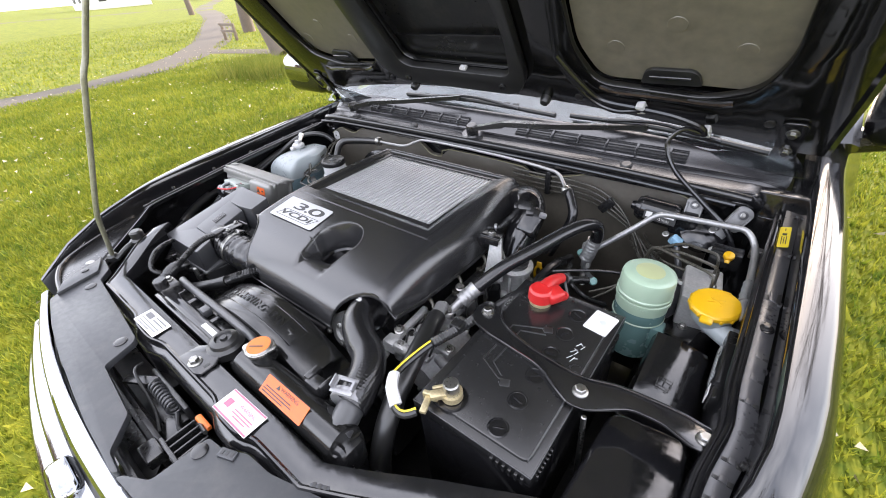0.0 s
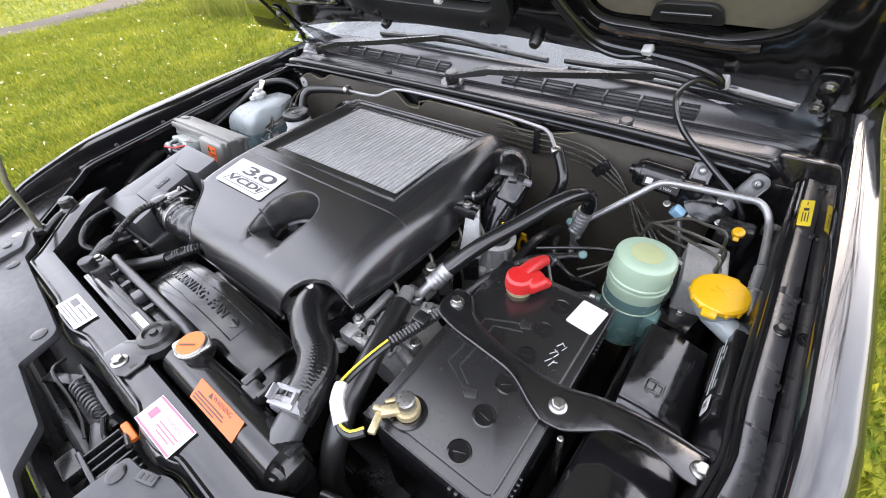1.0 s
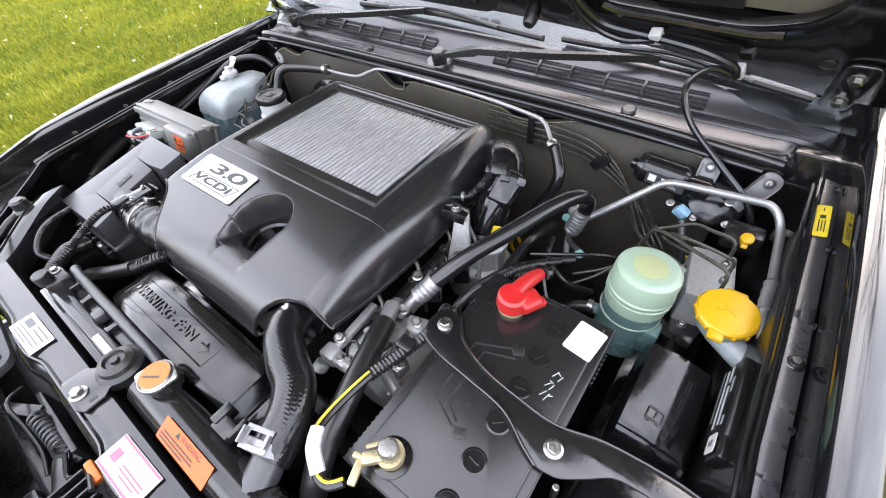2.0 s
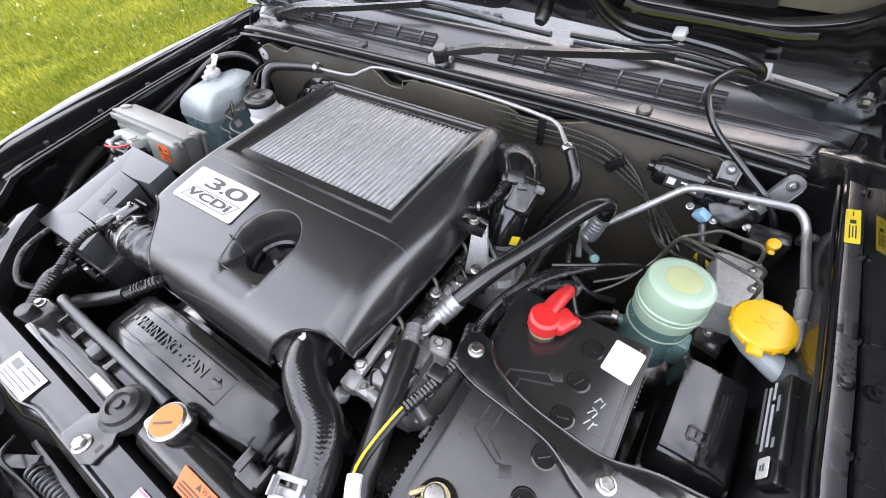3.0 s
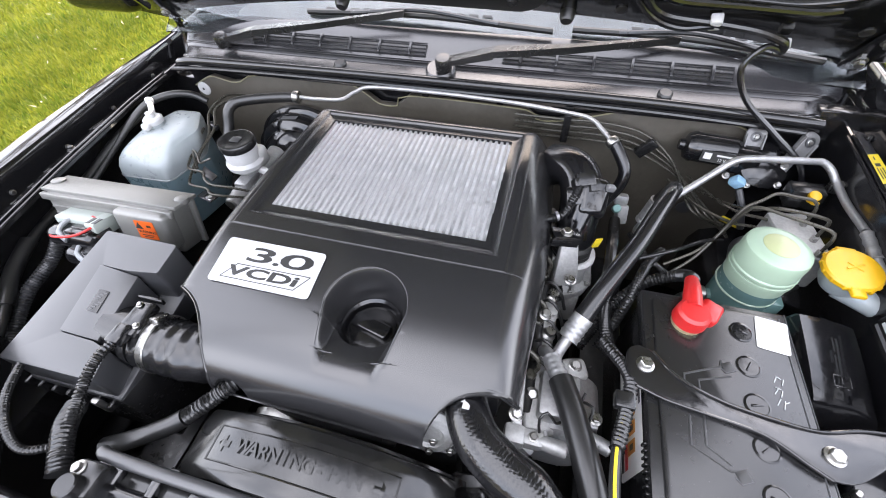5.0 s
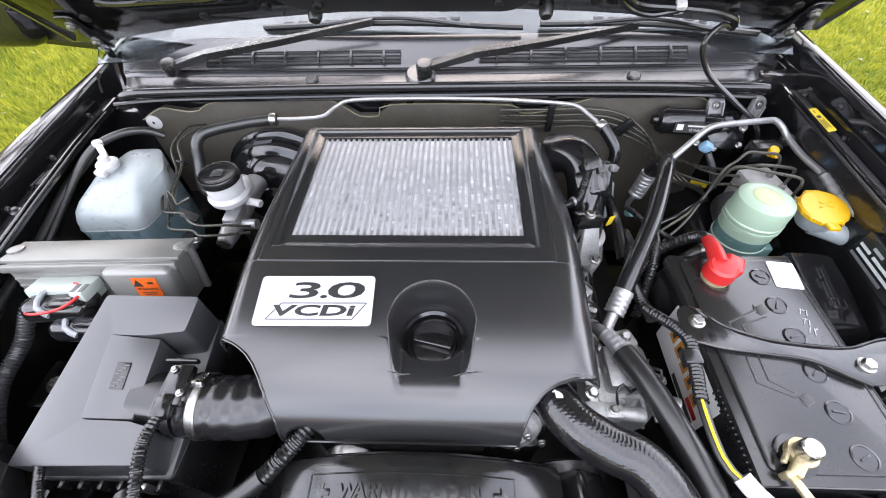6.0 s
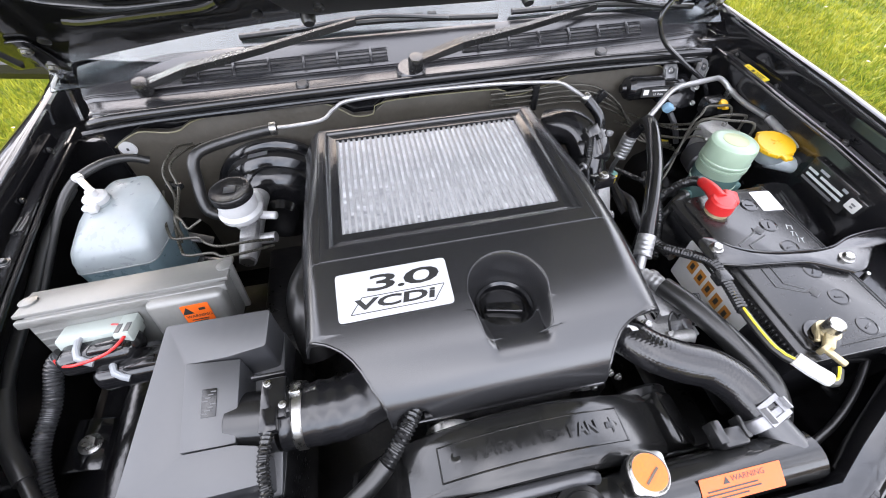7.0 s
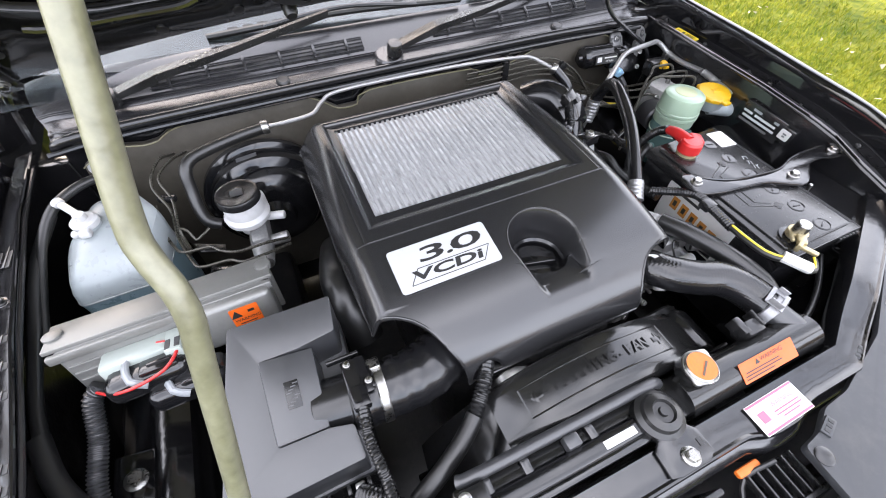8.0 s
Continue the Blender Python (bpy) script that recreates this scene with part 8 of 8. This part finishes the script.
for k in range(7):
    a = 6.283 * k / 7 + 0.2
    part("blade", box((0, 0, 0), (0.19, 0.012, 0.08), 0.003), PLASTIC, fan).matrix_basis = Matrix.Translation((0, 0, 0)) @ Euler((0, a, 0)).to_matrix().to_4x4() @ pose(0.16, 0, 0, 30, 0, 0) @ Matrix.Translation(Vector((FX, 0.3, FZ)))

uh = thing("radiator_hose", (0.25, 0.31, 0.93), "black braided radiator hose with wire clamps", "hose")
part("hose", tube([(0.185, 0.45, 0.9), (0.187, 0.425, 0.93), (0.192, 0.392, 0.96), (0.212, 0.358, 0.968), (0.245, 0.336, 0.966), (0.275, 0.322, 0.964), (0.296, 0.298, 0.961), (0.307, 0.27, 0.957), (0.311, 0.25, 0.953)], 0.0262, 24, 0.002, ribs=(0.0045, 0.0001)), BRAID, uh)
part("hose_end_ring", lathe((0.19, 0.412, 0.942), (0.05, -0.75, 0.6), [(0.03, 0), (0.036, 0.002), (0.0375, 0.008), (0.036, 0.012), (0.028, 0.013)], 36), GLOSSY, uh)
cq, cdir = Vector((0.3045, 0.262, 0.956)), Vector((0.3, -0.93, -0.15)).normalized()
part("hose_clamp", lathe(cq, cdir, [(0.0265, -0.001), (0.0278, 0), (0.0278, 0.0125), (0.0265, 0.0135)], 40), CLAMPM, uh, "pale flat spring clamp")
ctop = plane_on(cq + cdir * 0.006 + Vector((-0.004, 0.0, 0.0295)), (0.93, 0.3, 0), (-0.3, 0.93, 0.15))
part("clamp_frame", plate([(-0.017, -0.0125), (0.017, -0.0125), (0.017, 0.0125), (-0.017, 0.0125)], [[(-0.0115, -0.0065), (-0.0115, 0.0065), (0.009, 0.0065), (0.009, -0.0065)]], 0.0022, ctop, 0.0006), CLAMPM, uh)
part("clamp_tab", turn(box((-0.015, 0, 0.004), (0.0025, 0.018, 0.011), 0.0008), ctop), CLAMPM, uh)
part("clamp_tab", turn(box((0.016, 0, 0.003), (0.0025, 0.014, 0.008), 0.0008), ctop), CLAMPM, uh)
part("arrow_mark", turn(prism([(-0.004, -0.006), (0.004, -0.006), (0.004, 0.002), (0.007, 0.002), (0, 0.009), (-0.007, 0.002), (-0.004, 0.002)], 0, 0.0008, 0), plane_on((0.193, 0.385, 0.9895), (1, 0, 0), (0.1, 0.8, -0.3))), WHITE, uh)

# labels on the crossmember
for c, w, h, ink, lab in (((-0.113, 0.152, 0.9565), 0.083, 0.032, GREYINK, "white paper label with grey print"), ((0.195, 0.152, 0.9565), 0.083, 0.036, PINKINK, "white label with pink border and print")):
    m_ = plane_on(c, (1, 0.02, 0), (0, 1, 0))
    s_ = sticker("label", m_, w, h, WHITE, body, lab, 0.001)
    if ink is PINKINK:
        bars(m_, [(0, 0.016, 0.081, 0.0025), (0, -0.016, 0.081, 0.0025)], ink, s_)
        words("label_title", "WARNING", 0.008, m_ @ pose(0.012, 0.006, 0.0007), ink, s_, 0.0002)
        bars(m_, [(0.012, -0.001, 0.044, 0.0015), (0.012, -0.005, 0.044, 0.0015), (0.012, -0.009, 0.03, 0.0015), (-0.027, 0.0, 0.012, 0.012)], ink, s_)
    else:
        bars(m_, [(-0.022, 0.006, 0.022, 0.01), (0.015, 0.01, 0.04, 0.002), (0.015, 0.004, 0.04, 0.002), (0.0, -0.003, 0.07, 0.0015), (0.0, -0.008, 0.065, 0.0015), (-0.01, -0.012, 0.045, 0.0015)], ink, s_)

# bonnet latch
la = thing("bonnet_latch", (0.03, 0.1, 0.88), "black bonnet latch with coil spring below the crossmember", "latch")
part("latch_plate", merge(box((0.02, 0.112, 0.885), (0.13, 0.008, 0.07), 0.003), box((0.03, 0.095, 0.88), (0.09, 0.03, 0.02), 0.004)), DARK, la)
coil = [(0.0 + 0.055 * k / 72, 0.1 + 0.009 * math.cos(k * 2 * math.pi / 8), 0.925 + 0.009 * math.sin(k * 2 * math.pi / 8) - 0.02 * k / 72) for k in range(73)]
part("coil_spring", tube(coil, 0.0019, 6, 0.01), GREYP, la)
part("lever", box((-0.035, 0.09, 0.92), (0.06, 0.016, 0.006), 0.002, pose(0, 0, 0, 0, 0, 30)), PLASTIC, la)
part("release_arm", box((0.085, 0.085, 0.9), (0.05, 0.02, 0.008), 0.002, pose(0, 0, 0, 0, 0, -20)), PLASTIC, la)
part("orange_clip", box((0.13, 0.116, 0.918), (0.036, 0.01, 0.008), 0.003), ORANGEC, la, "orange plastic clip")
for k in range(6):
    part("guard_slat", box((0.12 + 0.014 * k, 0.088, 0.918), (0.003, 0.045, 0.012), 0.001), PLASTIC, la)
part("guard_bar", box((0.155, 0.066, 0.92), (0.09, 0.006, 0.014), 0.002), PLASTIC, la)
part("switch", box((0.1, 0.05, 0.9), (0.04, 0.025, 0.02), 0.004), PLASTIC, la)
part("release_rod", tube([(0.07, 0.1, 0.91), (0.1, 0.09, 0.905), (0.12, 0.11, 0.915), (0.16, 0.11, 0.93)], 0.003, 8), DARK, la)
part("release_wire", tube([(-0.06, 0.105, 0.93), (-0.03, 0.09, 0.945), (0.0, 0.085, 0.92), (0.03, 0.08, 0.9), (0.06, 0.07, 0.89)], 0.0025, 8), RUBBER, la)
hn = thing("horn", (0.06, 0.03, 0.8), "black horn disc behind the grille", "horn")
part("disc", lathe((0.05, 0.03, 0.84), (0, -0.5, 1), [(0.04, 0), (0.045, 0.01), (0.03, 0.02), (0, 0.022)], 28), DARK, hn)

# loose looms near the front corner and washers
for pts, r, rb, lb_ in (([(-0.26, 0.24, 0.94), (-0.3, 0.22, 0.955), (-0.35, 0.25, 0.965), (-0.4, 0.3, 0.95), (-0.43, 0.34, 0.93)], 0.005, (0.004, 0.0006), "black corrugated loom curling to the front corner"), ([(-0.43, 0.19, 0.95), (-0.44, 0.23, 0.965), (-0.455, 0.27, 0.95), (-0.46, 0.285, 0.92)], 0.006, None, "thin black wire at the front corner"), ([(-0.24, 0.21, 0.945), (-0.27, 0.25, 0.95), (-0.3, 0.28, 0.93)], 0.012, (0.005, 0.001), "black corrugated loom curling to the front corner"), ([(0.38, 0.22, 0.9), (0.44, 0.24, 0.9), (0.5, 0.27, 0.9), (0.56, 0.31, 0.9)], 0.005, None, "black hose along the front panel")):
    lo = thing("wiring_loom", pts[0], lb_, "cable", "wiring looms")
    part("sleeve", tube(pts, r, 12, ribs=rb), PLASTIC if rb else RUBBER, lo)
for side in (-1,):
    bt = thing("rubber_buffer", (XC + side * 0.47, 0.25, 0.97), "black rubber bonnet buffer on the front panel", "buffer", "bonnet buffers")
    part("buffer", lathe((XC + side * 0.47, 0.25, 0.962), (0, 0, 1), [(0.02, 0), (0.02, 0.006), (0.014, 0.01), (0.014, 0.024), (0.01, 0.028), (0, 0.028)], 24), RUBBER, bt)
